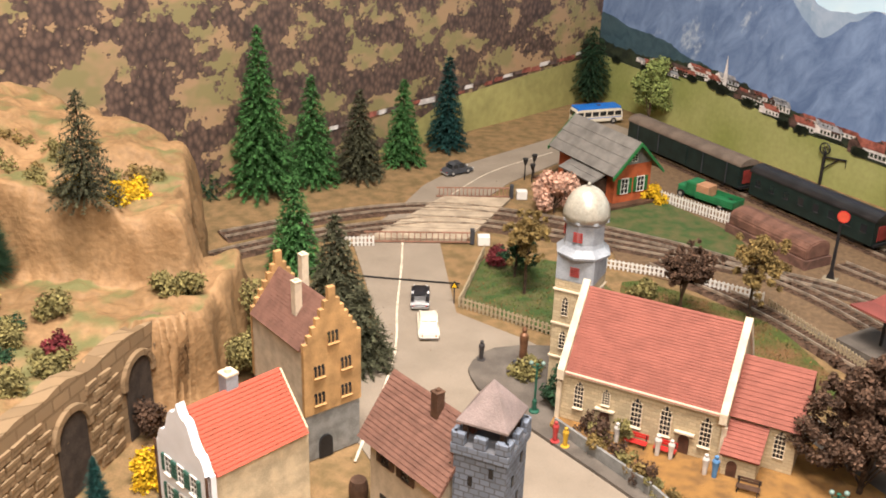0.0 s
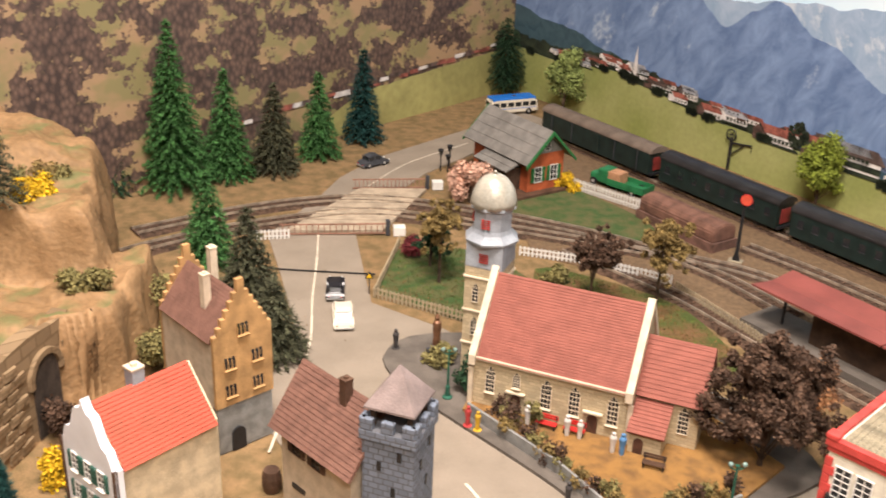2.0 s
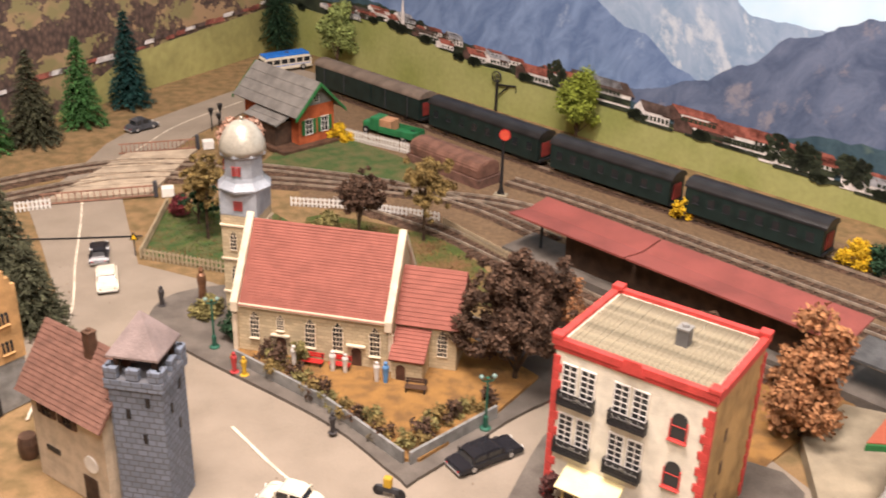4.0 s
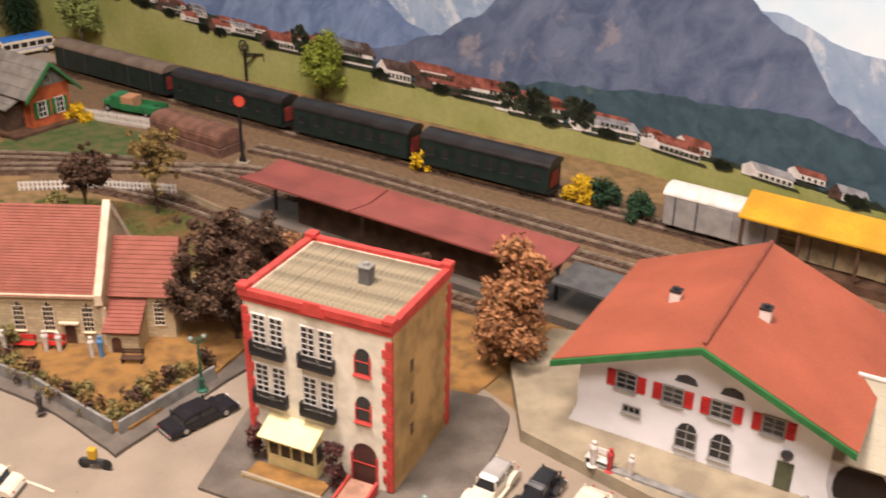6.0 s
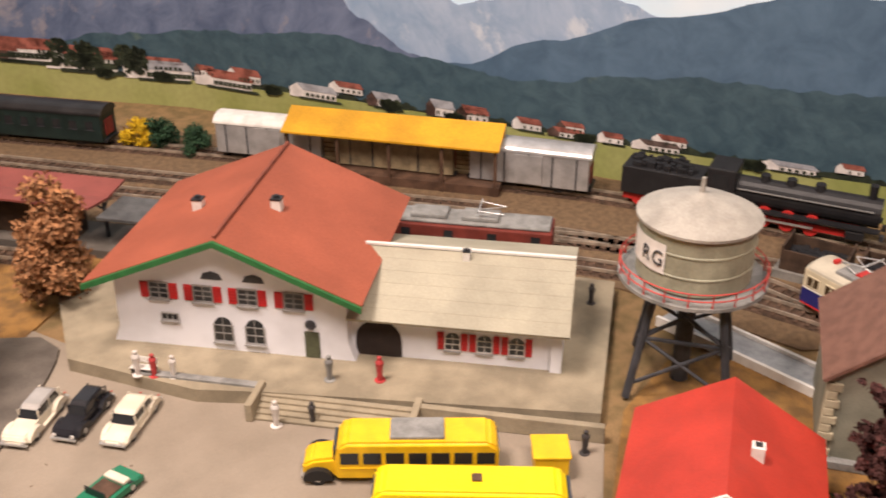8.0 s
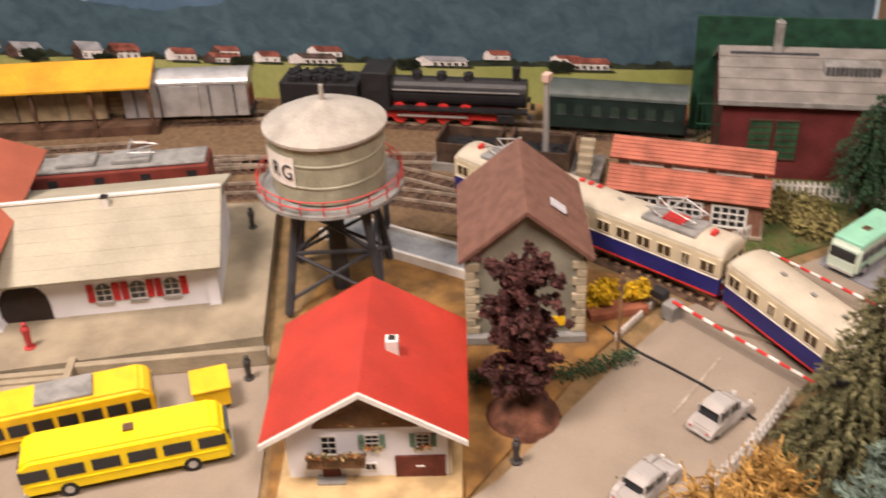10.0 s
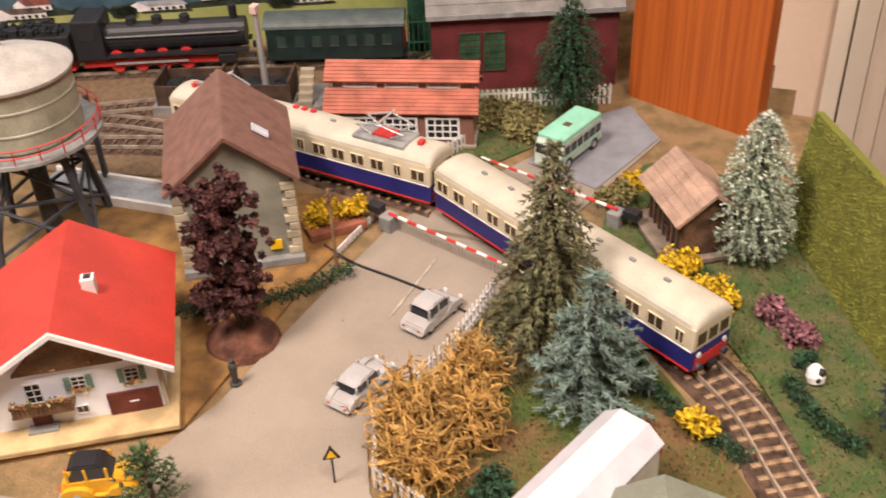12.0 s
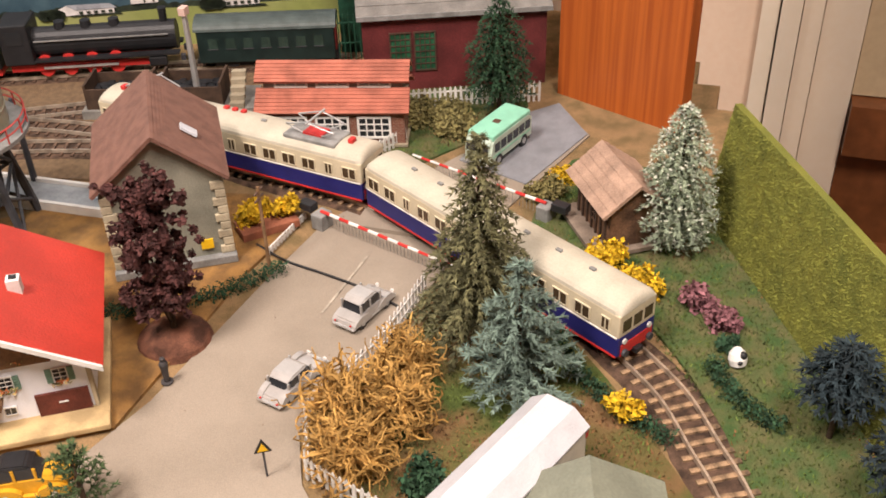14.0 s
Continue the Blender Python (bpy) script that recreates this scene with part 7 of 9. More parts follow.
def railcar(label, a, b, powered):
    """One car of the ivory and blue electric unit, between two points of the line."""
    L = math.dist(a, b)
    th = thing("railcar", label, "train", (a[0] + b[0]) / 2, (a[1] + b[1]) / 2, 0.0008, heading(a, b), group="ivory and blue train")
    l = L / 2 - 0.002
    W = 0.0165
    bm = bmesh.new()
    bx(bm, -l, l, -W, W, 0.0105, 0.0245, bevel=0.0012)
    part("lower_body", bm, BLUE, th, "dark blue lower body")
    bm = bmesh.new()
    bx(bm, -l, l, -W + 0.0002, W - 0.0002, 0.0240, 0.0405, bevel=0.0012)
    part("upper_body", bm, IVORY, th, "ivory upper body")
    part("red_stripe", BX(-l + 0.0012, l - 0.0012, -W - 0.0002, W + 0.0002, 0.0100, 0.0112), REDP, th)
    part("cream_line", BX(-l + 0.0012, l - 0.0012, -W - 0.0003, W + 0.0003, 0.0240, 0.0246), WHITE, th)
    bm = bmesh.new()
    ext(bm, roof_profile(W - 0.0002, 0.0402, 0.0068, 12), -l + 0.004, l - 0.004, SWAP)
    part("roof", bm, ROOFC, th)
    for s in (-1, 1):
        bm = bmesh.new()
        rings = []
        for k in range(5):
            q = k / 4
            rings.append([bm.verts.new((s * (l - 0.004 + 0.0042 * math.sin(q * math.pi / 2)), y * (1 - 0.12 * q), 0.0402 + (z - 0.0402) * math.cos(q * math.pi / 2))) for y, z in roof_profile(W - 0.0002, 0.0402, 0.0068, 12)])
        for r0, r1 in zip(rings, rings[1:]):
            for i in range(12):
                bm.faces.new((r0[i], r0[i + 1], r1[i + 1], r1[i]))
        part("roof_end", bm, ROOFC, th, smooth=True)
    n = int(2 * l / 0.0165)
    for i in range(n):
        x = -l + 0.010 + (2 * l - 0.020) * i / (n - 1)
        narrow = i % 5 == 2
        for s in (-1, 1):
            w = 0.0030 if narrow else 0.0056
            part("window_pane", BX(x - w, x + w, s * W - 0.0003, s * W + 0.0003, 0.0270, 0.0350), WINB, th)
            bm = bmesh.new()
            for c in (x - w, x + w, x):
                bx(bm, c - 0.0004, c + 0.0004, s * W - 0.0006, s * W + 0.0006, 0.0266, 0.0354)
            for zz in (0.0266, 0.0350):
                bx(bm, x - w, x + w, s * W - 0.0006, s * W + 0.0006, zz, zz + 0.0006)
            part("window_frame", bm, IVORY, th)
    for e in (-1, 1):
        for yy in (-0.0095, 0, 0.0095):
            part("cab_window", BX(e * l - 0.0003, e * l + 0.0003, yy - 0.0036, yy + 0.0036, 0.0275, 0.0355), WINB, th)
        part("coupler", BX(e * l - 0.001, e * l + 0.0035, -0.003, 0.003, 0.0085, 0.0115), BLACK, th)
        for yy in (-0.011, 0.011):
            bm = bmesh.new()
            cyl(bm, 0, 0, 0, 0.0025, 0.0024, n=12)
            part("buffer", bm, DARK, th).matrix_basis = pose(e * l, yy, 0.0125, 0, 90 * e)
            bm = bmesh.new()
            cyl(bm, 0, 0, 0, 0.001, 0.0018, n=10)
            part("headlight", bm, WHITE, th).matrix_basis = pose(e * l, yy, 0.0205, 0, 90 * e)
        part("red_apron", BX(e * l - 0.0004, e * l + 0.0004, -0.014, 0.014, 0.0105, 0.0185), REDP, th)
    bogie(th, -l + 0.045)
    bogie(th, l - 0.045)
    part("underframe", BX(-l * 0.5, l * 0.5, -0.011, 0.011, 0.0055, 0.0105, bevel=0.001), BLACK, th)
    for i in range(4 if powered else 7):
        x = -l + 0.035 + (2 * l - 0.07) * i / (3 if powered else 6)
        part("roof_vent", BX(x - 0.0022, x + 0.0022, -0.0012, 0.0012, 0.0466, 0.0484, bevel=0.0004), GREY, th)
    if powered:
        for e in (-1, 1):
            c = e * l * 0.62
            part("roof_box", BX(c - 0.022, c + 0.022, -0.0115, 0.0115, 0.0440, 0.0480, bevel=0.001), GREY, th, "grey roof equipment")
            part("panto_base", BX(c - 0.008, c + 0.008, -0.006, 0.006, 0.0480, 0.0494), REDP, th, "red pantograph base")
            for s in (-1, 1):
                for q in (-1, 1):
                    for p0, p1 in (((c + q * 0.008, s * 0.006, 0.0492), (c + q * 0.020, s * 0.008, 0.0550)), ((c + q * 0.020, s * 0.008, 0.0550), (c, s * 0.010, 0.0600))):
                        bm = bmesh.new()
                        rod(bm, p0, p1, 0.0006, 5)
                        part("pantograph_arm", bm, CHROME, th)
            bm = bmesh.new()
            rod(bm, (c, -0.013, 0.0602), (c, 0.013, 0.0602), 0.0009, 5)
            part("pantograph_bow", bm, CHROME, th)
            part("roof_insulator", BX(c + e * 0.03 - 0.002, c + e * 0.03 + 0.002, -0.003, 0.003, 0.0466, 0.0500, bevel=0.0006), REDP, th)
        for i in range(3):
            part("roof_insulator", BX(-0.012 + i * 0.008, -0.008 + i * 0.008, 0.004, 0.008, 0.0460, 0.0486, bevel=0.0006), REDP, th)


railcar("ivory and blue electric motor car with pantographs", (1.203, 0.192), (1.160, -0.050), True)
railcar("ivory and blue control car on the curve", (1.156, -0.056), (1.036, -0.256), False)


def coach(label, a, b, body, roofm, windows=8, high=0.050, name="passenger_coach", rooftop=0.0090, ends=True, wmat=None):
    L = math.dist(a, b)
    th = thing(name, label, "railway coach", (a[0] + b[0]) / 2, (a[1] + b[1]) / 2, 0.0008, heading(a, b), group="parked train on the siding")
    l, W = L / 2 - 0.005, 0.0160
    part("body", BX(-l, l, -W, W, 0.0105, high - rooftop, bevel=0.0006), body, th)
    bm = bmesh.new()
    ext(bm, roof_profile(W + 0.0008, high - rooftop - 0.0004, rooftop, 12), -l - 0.002, l + 0.002, SWAP)
    part("roof", bm, roofm, th)
    for i in range(windows):
        x = -l + 0.014 + (2 * l - 0.028) * i / max(1, windows - 1)
        for s in (-1, 1):
            part("window_pane", BX(x - 0.0042, x + 0.0042, s * W - 0.0003, s * W + 0.0003, 0.024, 0.0335), wmat or GLASS, th)
            part("window_rim", BX(x - 0.0046, x + 0.0046, s * W - 0.0006, s * W + 0.0006, 0.0232, 0.0240), DARK, th)
    if not windows:
        for i in range(5):
            x = -l + 2 * l * (i + 0.5) / 5
            for s in (-1, 1):
                part("rib", BX(x - 0.0006, x + 0.0006, s * W - 0.001, s * W + 0.001, 0.011, high - rooftop - 0.001), DARK, th)
        for s in (-1, 1):
            part("sliding_door", BX(-0.014, 0.014, s * W - 0.0012, s * W + 0.0012, 0.012, high - rooftop - 0.002), body, th)
    part("underframe", BX(-l, l, -0.010, 0.010, 0.0075, 0.0105), BLACK, th)
    bogie(th, -l + 0.03)
    bogie(th, l - 0.03)
    for e in (-1, 1):
        part("buffer_beam", BX(e * l - 0.001 if e > 0 else -l - 0.003, e * l + 0.003 if e > 0 else -l + 0.001, -0.013, 0.013, 0.0095, 0.0125), BLACK, th)
    if ends:
        part("end_board", BX(l, l + 0.0012, -0.008, 0.008, 0.016, 0.034), mat("dull_red_board", (0.22, 0.03, 0.025), 0.6, 0.15), th)
    return th


coach("dark goods van with a brown-grey roof", (0.453, 1.560), (0.589, 1.361), DKGREEN, mat("van_roof_brown", (0.15, 0.115, 0.09), 0.7, 0.15, 40, 700, 0.2), 0, name="goods_van")
coach("dark green passenger coach with black roof", (0.595, 1.352), (0.712, 1.183), DKGREEN, DKROOF)
coach("dark green passenger coach beside the bright tree", (0.718, 1.175), (0.826, 1.029), DKGREEN, DKROOF)
coach("dark green passenger coach near the yellow bush", (0.832, 1.021), (0.935, 0.881), DKGREEN, DKROOF)
coach("silver ribbed goods van by the canopy", (1.010, 0.785), (1.082, 0.680), SILVER, mat("white_van_roof", (0.68, 0.66, 0.62), 0.4, 0.08), 0, name="goods_van", high=0.052)
coach("pale wooden goods van under the canopy", (1.088, 0.672), (1.160, 0.563), mat("pale_van_wood", (0.36, 0.28, 0.17), 0.7, 0.15), GREY, 0, name="goods_van")
coach("silver goods van beside the steam engine", (1.164, 0.556), (1.232, 0.446), SILVER, SILVER, 0, name="goods_van", high=0.053)
coach("dark green coach beside the engine shed", (1.340, 0.192), (1.383, 0.066), DKGREEN, mat("green_grey_roof", (0.07, 0.09, 0.085), 0.5, 0.12), 7, wmat=mat("green_glass", (0.03, 0.05, 0.04), 0.2, 0.1))


def steam_engine(a, b):
    L = math.dist(a, b)
    th = thing("steam_locomotive", "black steam locomotive with red wheels on the siding", "locomotive", (a[0] + b[0]) / 2, (a[1] + b[1]) / 2, 0.0008, heading(a, b))
    l = L / 2
    bm = bmesh.new()
    ext(bm, [(0.0105 * math.cos(2 * math.pi * i / 20), 0.0265 + 0.0105 * math.sin(2 * math.pi * i / 20)) for i in range(20)], -0.012, l - 0.004, SWAP)
    part("boiler", bm, BLACK, th)
    for x in (0.012, 0.035, 0.060):
        bm = bmesh.new()
        cyl(bm, x, 0, 0.036, 0.0405, 0.0052, 0.0045, 14)
        part("dome", bm, BLACK, th)
    bm = bmesh.new()
    cyl(bm, l - 0.014, 0, 0.036, 0.046, 0.0034, 0.0040, 12)
    part("funnel", bm, BLACK, th)
    part("cab", BX(-0.038, -0.012, -0.0155, 0.0155, 0.015, 0.044, bevel=0.001), BLACK, th)
    for s in (-1, 1):
        part("cab_window", BX(-0.032, -0.018, s * 0.0156 - 0.0003, s * 0.0156 + 0.0003, 0.030, 0.039), GLASS, th)
        part("running_plate", BX(-0.012, l - 0.002, s * 0.012 - 0.004, s * 0.012 + 0.004, 0.0165, 0.0178), BLACK, th)
        part("handrail", BX(-0.010, l - 0.01, s * 0.0115 - 0.0004, s * 0.0115 + 0.0004, 0.0300, 0.0308), CHROME, th)
        part("red_frame", BX(-0.035, l - 0.02, s * 0.0105 - 0.0008, s * 0.0105 + 0.0008, 0.009, 0.0135), REDP, th)
        for x in (-0.005, 0.016, 0.037, 0.058):
            bm = bmesh.new()
            cyl(bm, 0, 0, -0.0012, 0.0012, 0.0078, n=18)
            w = part("drive_wheel", bm, REDP, th, "red driving wheel")
            w.matrix_basis = pose(x, s * 0.0085, 0.0118, 90)
        part("coupling_rod", BX(-0.006, 0.06, s * 0.0125 - 0.0005, s * 0.0125 + 0.0005, 0.0105, 0.0120), CHROME, th)
        part("cylinder", BX(l - 0.030, l - 0.014, s * 0.0130 - 0.0028, s * 0.0130 + 0.0028, 0.009, 0.0155, bevel=0.001), BLACK, th)
        part("buffer", BX(l - 0.002, l + 0.002, s * 0.010 - 0.002, s * 0.010 + 0.002, 0.0105, 0.0145), DARK, th)
    part("tender", BX(-l, -0.042, -0.0155, 0.0155, 0.013, 0.034, bevel=0.001), BLACK, th)
    bm = bmesh.new()
    for i in range(70):
        x, y = random.uniform(-l + 0.006, -0.050), random.uniform(-0.012, 0.012)
        s = random.uniform(0.0015, 0.003)
        bx(bm, x - s, x + s, y - s, y + s, 0.033, 0.034 + s * 1.4)
    part("coal", bm, BLACK, th)
    part("tender_frame", BX(-l + 0.002, -0.044, -0.012, 0.012, 0.0075, 0.013), REDP, th, "red tender frame")
    for x in (-l + 0.016, -l + 0.032, -0.062):
        for s in (-1, 1):
            bm = bmesh.new()
            cyl(bm, 0, 0, -0.0012, 0.0012, 0.0052, n=16)
            part("tender_wheel", bm, REDP, th).matrix_basis = pose(x, s * 0.0105, 0.0092, 90)


steam_engine((1.246, 0.420), (1.336, 0.202))
bpy.data.objects["steam_locomotive"].scale = (1.0, 1.12, 1.30)


def brown_engine(a, b):
    L = math.dist(a, b)
    th = thing("electric_locomotive", "red-brown electric locomotive with grey roof equipment", "locomotive", (a[0] + b[0]) / 2, (a[1] + b[1]) / 2, 0.0008, heading(a, b))
    l = L / 2 - 0.002
    part("body", BX(-l, l, -0.0165, 0.0165, 0.0105, 0.0345, bevel=0.0014), BROWNL, th)
    part("roof", BX(-l + 0.002, l - 0.002, -0.0140, 0.0140, 0.0345, 0.0375, bevel=0.0014), GREY, th)
    for c in (-0.045, 0.0, 0.045):
        part("roof_hood", BX(c - 0.016, c + 0.016, -0.010, 0.010, 0.0375, 0.0415, bevel=0.001), GREY, th)
    for c in (-0.050, 0.050):
        bm = bmesh.new()
        for s in (-1, 1):
            rod(bm, (c - 0.010, s * 0.006, 0.0415), (c + 0.016, s * 0.008, 0.0455), 0.0005, 5)
            rod(bm, (c + 0.016, s * 0.008, 0.0455), (c - 0.006, s * 0.010, 0.0480), 0.0005, 5)
        rod(bm, (c - 0.006, -0.014, 0.0482), (c - 0.006, 0.014, 0.0482), 0.0008, 5)
        part("pantograph", bm, CHROME, th)
    for i in range(6):
        x = -l + 0.014 + (2 * l - 0.028) * i / 5
        for s in (-1, 1):
            part("window_pane", BX(x - 0.004, x + 0.004, s * 0.0165 - 0.0003, s * 0.0165 + 0.0003, 0.024, 0.0305), GLASS, th)
    bogie(th, -l + 0.035)
    bogie(th, l - 0.035)
    part("frame", BX(-l, l, -0.012, 0.012, 0.0065, 0.0105), BLACK, th)


brown_engine((0.966, 0.552), (1.102, 0.379))


def box_wagon(a, b):
    L = math.dist(a, b)
    th = thing("white_box_wagon", "white box wagon body with rounded roof and red ends", "wagon", (a[0] + b[0]) / 2, (a[1] + b[1]) / 2, 0.0012, heading(a, b))
    l = L / 2
    part("body", BX(-l, l, -0.0165, 0.0165, 0.006, 0.036, bevel=0.0006), mat("cream_white_body", (0.66, 0.60, 0.50), 0.5, 0.06), th)
    bm = bmesh.new()
    ext(bm, [(0.0175, 0.0358), (0.0175, 0.037), (0.008, 0.0445), (-0.008, 0.0445), (-0.0175, 0.037), (-0.0175, 0.0358)], -l - 0.001, l + 0.001, SWAP)
    part("roof", bm, mat("glossy_white_roof", (0.50, 0.50, 0.52), 0.3, 0.04), th, "glossy white faceted roof")
    for e in (-1, 1):
        part("red_band", BX(e * l - 0.0012, e * l + 0.0012, -0.0168, 0.0168, 0.030, 0.036), TRIMR, th)
    part("seam", BX(-0.02, -0.0188, -0.0178, 0.0178, 0.0362, 0.0368), BROWN, th)
    part("underframe", BX(-l + 0.004, l - 0.004, -0.012, 0.012, 0.0, 0.006), BLACK, th)


box_wagon((0.805, -0.172), (0.944, -0.228))
th = thing("grey_green_roofed_shed", "low shed with a grey-green sheet roof", "shed", 0.86, -0.262, 0.0, 15)
part("wall", BX(-0.055, 0.045, -0.030, 0.030, 0, 0.034), TAN, th)
for s in (-1, 1):
    bm = bmesh.new()
    courses(bm, (-0.060, s * 0.036, 0.032), (0.050, s * 0.036, 0.032), (0.050, 0, 0.050), (-0.060, 0, 0.050), 1)
    part("roof", bm, mat("grey_green_sheet", (0.19, 0.20, 0.15), 0.7, 0.1, 30, 600, 0.2), th)

# ---- fences ----
def fence(label, pts, h, step, material, rails=(0.3, 0.75), pw=0.0011, z=0.0, cap=True):
    th = thing("picket_fence", label, "fence", 0, 0, z, 0, group="picket fences")
    bm = bmesh.new()
    bx(bm, -pw, pw, -0.0004, 0.0004, 0, h * 0.88)
    ext(bm, [(-pw, h * 0.88), (pw, h * 0.88), (0, h)], -0.0004, 0.0004)
    picket = to_mesh(bm, "picket", material)
    for a, b in zip(pts, pts[1:]):
        a, b = Vector((*a, 0)), Vector((*b, 0))
        d = b - a
        ang = math.degrees(math.atan2(d.y, d.x))
        m = Matrix.Translation(a) @ pose(0, 0, 0, 0, 0, ang)
        for q in rails:
            part("rail", BX(0, d.length, 0.0004, 0.0010, h * q - 0.0007, h * q + 0.0007, m=m), material, th)
        k = max(1, int(d.length / step))
        for i in range(k + 1):
            p = a + d * (i / k)
            share("picket", picket, th, pose(p.x, p.y, 0, random.uniform(-1.5, 1.5), random.uniform(-1.5, 1.5), ang))
    return th


GARDENF = mat("weathered_fence", (0.42, 0.34, 0.22), 0.8, 0.2)
fence("white picket fence beside the upper crossing", [(0.083, 1.113), (0.118, 1.120)], 0.013, 0.0042, WHITE)
fence("weathered wooden garden fence", [(0.247, 1.113), (0.228, 0.978), (0.325, 0.928)], 0.013, 0.0046, GARDENF)
fence("white picket fence along the siding", [(0.432, 1.352), (0.545, 1.250)], 0.017, 0.0046, WHITE)
fence("white picket fence along the line", [(0.385, 1.098), (0.46, 1.078), (0.545, 1.035)], 0.012, 0.0046, WHITE)
fence("weathered fence behind the church", [(0.548, 1.02), (0.60, 0.925), (0.625, 0.87)], 0.012, 0.0046, GARDENF)
fence("white picket fence beside the engine shed", [(1.306, -0.020), (1.350, -0.127)], 0.019, 0.0044, WHITE)
fence("white picket fence beside the brick office", [(1.206, -0.018), (1.252, -0.040)], 0.015, 0.0044, WHITE)
fence("white picket fence along the lower road", [(1.068, -0.116), (1.0, -0.108), (0.937, -0.090), (0.900, -0.106), (0.885, -0.150)], 0.017, 0.0046, WHITE)
fence("small fence before the shop", [(0.520, 0.525), (0.566, 0.480)], 0.006, 0.003, mat("sand_fence", (0.40, 0.30, 0.16), 0.8, 0.1))
fence("low white kerb fence by the planter", [(1.080, 0.000), (1.128, -0.006)], 0.006, 0.0040, WHITE)
# churchyard stone wall
th = thing("churchyard_wall", "low dark grey churchyard wall", "wall", 0, 0, 0.0025, 0)
for a, b in (((0.322, 0.762), (0.392, 0.682)), ((0.393, 0.680), (0.4425, 0.603)), ((0.447, 0.601), (0.523, 0.651))):
    a, b = Vector((*a, 0)), Vector((*b, 0))
    part("wall_panel", BX(0, (b - a).length, -0.0012, 0.0012, 0, 0.012, bevel=0.0003, m=Matrix.Translation(a) @ pose(0, 0, 0, 0, 0, heading(a, b))), GREY, th)

# ---- level crossings ----
RUSTB = mat("rusty_lattice", (0.30, 0.16, 0.11), 0.7, 0.15)
for a, b, lab in (((0.110, 1.128), (0.226, 1.142), "near"), ((0.180, 1.288), (0.268, 1.300), "far")):
    th = thing("crossing_gate", "rusty lattice level crossing gate across the road", "gate", 0, 0, 0, 0, group="lattice crossing gates")
    A, B = Vector((*a, 0)), Vector((*b, 0))
    m = Matrix.Translation(A) @ pose(0, 0, 0, 0, 0, heading(a, b))
    L = (B - A).length
    for zz in (0.014, 0.0022):
        part("beam", BX(-0.004, L + 0.006, -0.0008, 0.0008, zz - 0.0007, zz + 0.0007, m=m), RUSTB, th)
    for i in range(18):
        x = L * i / 17
        part("bar", BX(x - 0.0005, x + 0.0005, -0.0004, 0.0004, 0.0022, 0.0135, m=m), RUSTB, th)
    part("gate_post", BX(L + 0.003, L + 0.008, -0.003, 0.003, 0, 0.019, bevel=0.0006, m=m), DARK, th)
    bm = bmesh.new()
    bx(bm, L + 0.012, L + 0.026, -0.006, 0.006, 0, 0.011, bevel=0.0006, m=m)
    part("relay_box", bm, WHITE, th, "white relay box")
# planked road surface between the rails
th = thing("crossing_deck", "wooden planks between the rails of the upper crossing", "crossing", 0, 0, 0, 0)
DECK = mat("worn_planks", (0.42, 0.34, 0.25), 0.85, 0.12, 60, 1200, 0.3)
for y0, y1 in ((1.138, 1.172), (1.1735, 1.1895), (1.192, 1.2125), (1.215, 1.2315), (1.234, 1.2515), (1.254, 1.286)):
    edges = [(y, 0.112 + 0.50 * (y - 1.138), 0.224 + 0.33 * (y - 1.138)) for y in (y0, y1)]
    bm = bmesh.new()
    slab(bm, [(edges[0][1], y0), (edges[0][2], y0 + 0.006), (edges[1][2], y1 + 0.006), (edges[1][1], y1)], 0.0, 0.0036)
    part("plank", bm, DECK, th)


def boom(a, b, h0, h1):
    th = thing("boom_barrier", "red and white boom barrier with a hanging grille", "barrier", 0, 0, 0.0, 0, group="boom barriers")
    A, B = Vector((*a, h0)), Vector((*b, h1))
    n = 14
    for i in range(n):
        bm = bmesh.new()
        rod(bm, A.lerp(B, i / n), A.lerp(B, (i + 1) / n), 0.0013 - 0.0004 * i / n, 6)
        part("boom_stripe", bm, (REDP, WHITE)[i % 2], th)
    bm = bmesh.new()
    for i in range(40):
        p = A.lerp(B, (i + 0.5) / 40)
        rod(bm, p, (p.x, p.y, max(0.001, p.z - 0.010)), 0.0002, 3)
    part("grille", bm, GREY, th)
    ang = heading(a, b)
    part("machine", BX(-0.005, 0.005, -0.006, 0.006, 0, 0.012, bevel=0.0008, m=pose(a[0], a[1], 0, 0, 0, ang)), GREY, th)
    part("counterweight", BX(-0.018, -0.006, -0.004, 0.004, h0 - 0.002, h0 + 0.004, bevel=0.0006, m=pose(a[0], a[1], 0, 0, 0, ang)), BLACK, th)


boom((1.122, -0.022), (1.085, -0.135), 0.013, 0.010)
boom((1.172, -0.172), (1.212, -0.060), 0.013, 0.014)
part("deck_plank", BX(1.125, 1.19, -0.105, -0.045, 0.0, 0.0036), ROAD, tagged(new("lower_crossing_deck"), "grey road deck over the lower crossing rails", "crossing"))


# ---- road vehicles ----
def wheels(th, xs, w, r, material=None):
    for x in xs:
        for s in (-1, 1):
            bm = bmesh.new()
            cyl(bm, 0, 0, -0.0011, 0.0011, r, n=14)
            t = part("wheel", bm, BLACK, th)
            t.matrix_basis = pose(x, s * w, r, 90)
            bm = bmesh.new()
            cyl(bm, 0, 0, -0.0013, 0.0013, r * 0.5, n=10)
            part("hub", bm, CHROME, t)


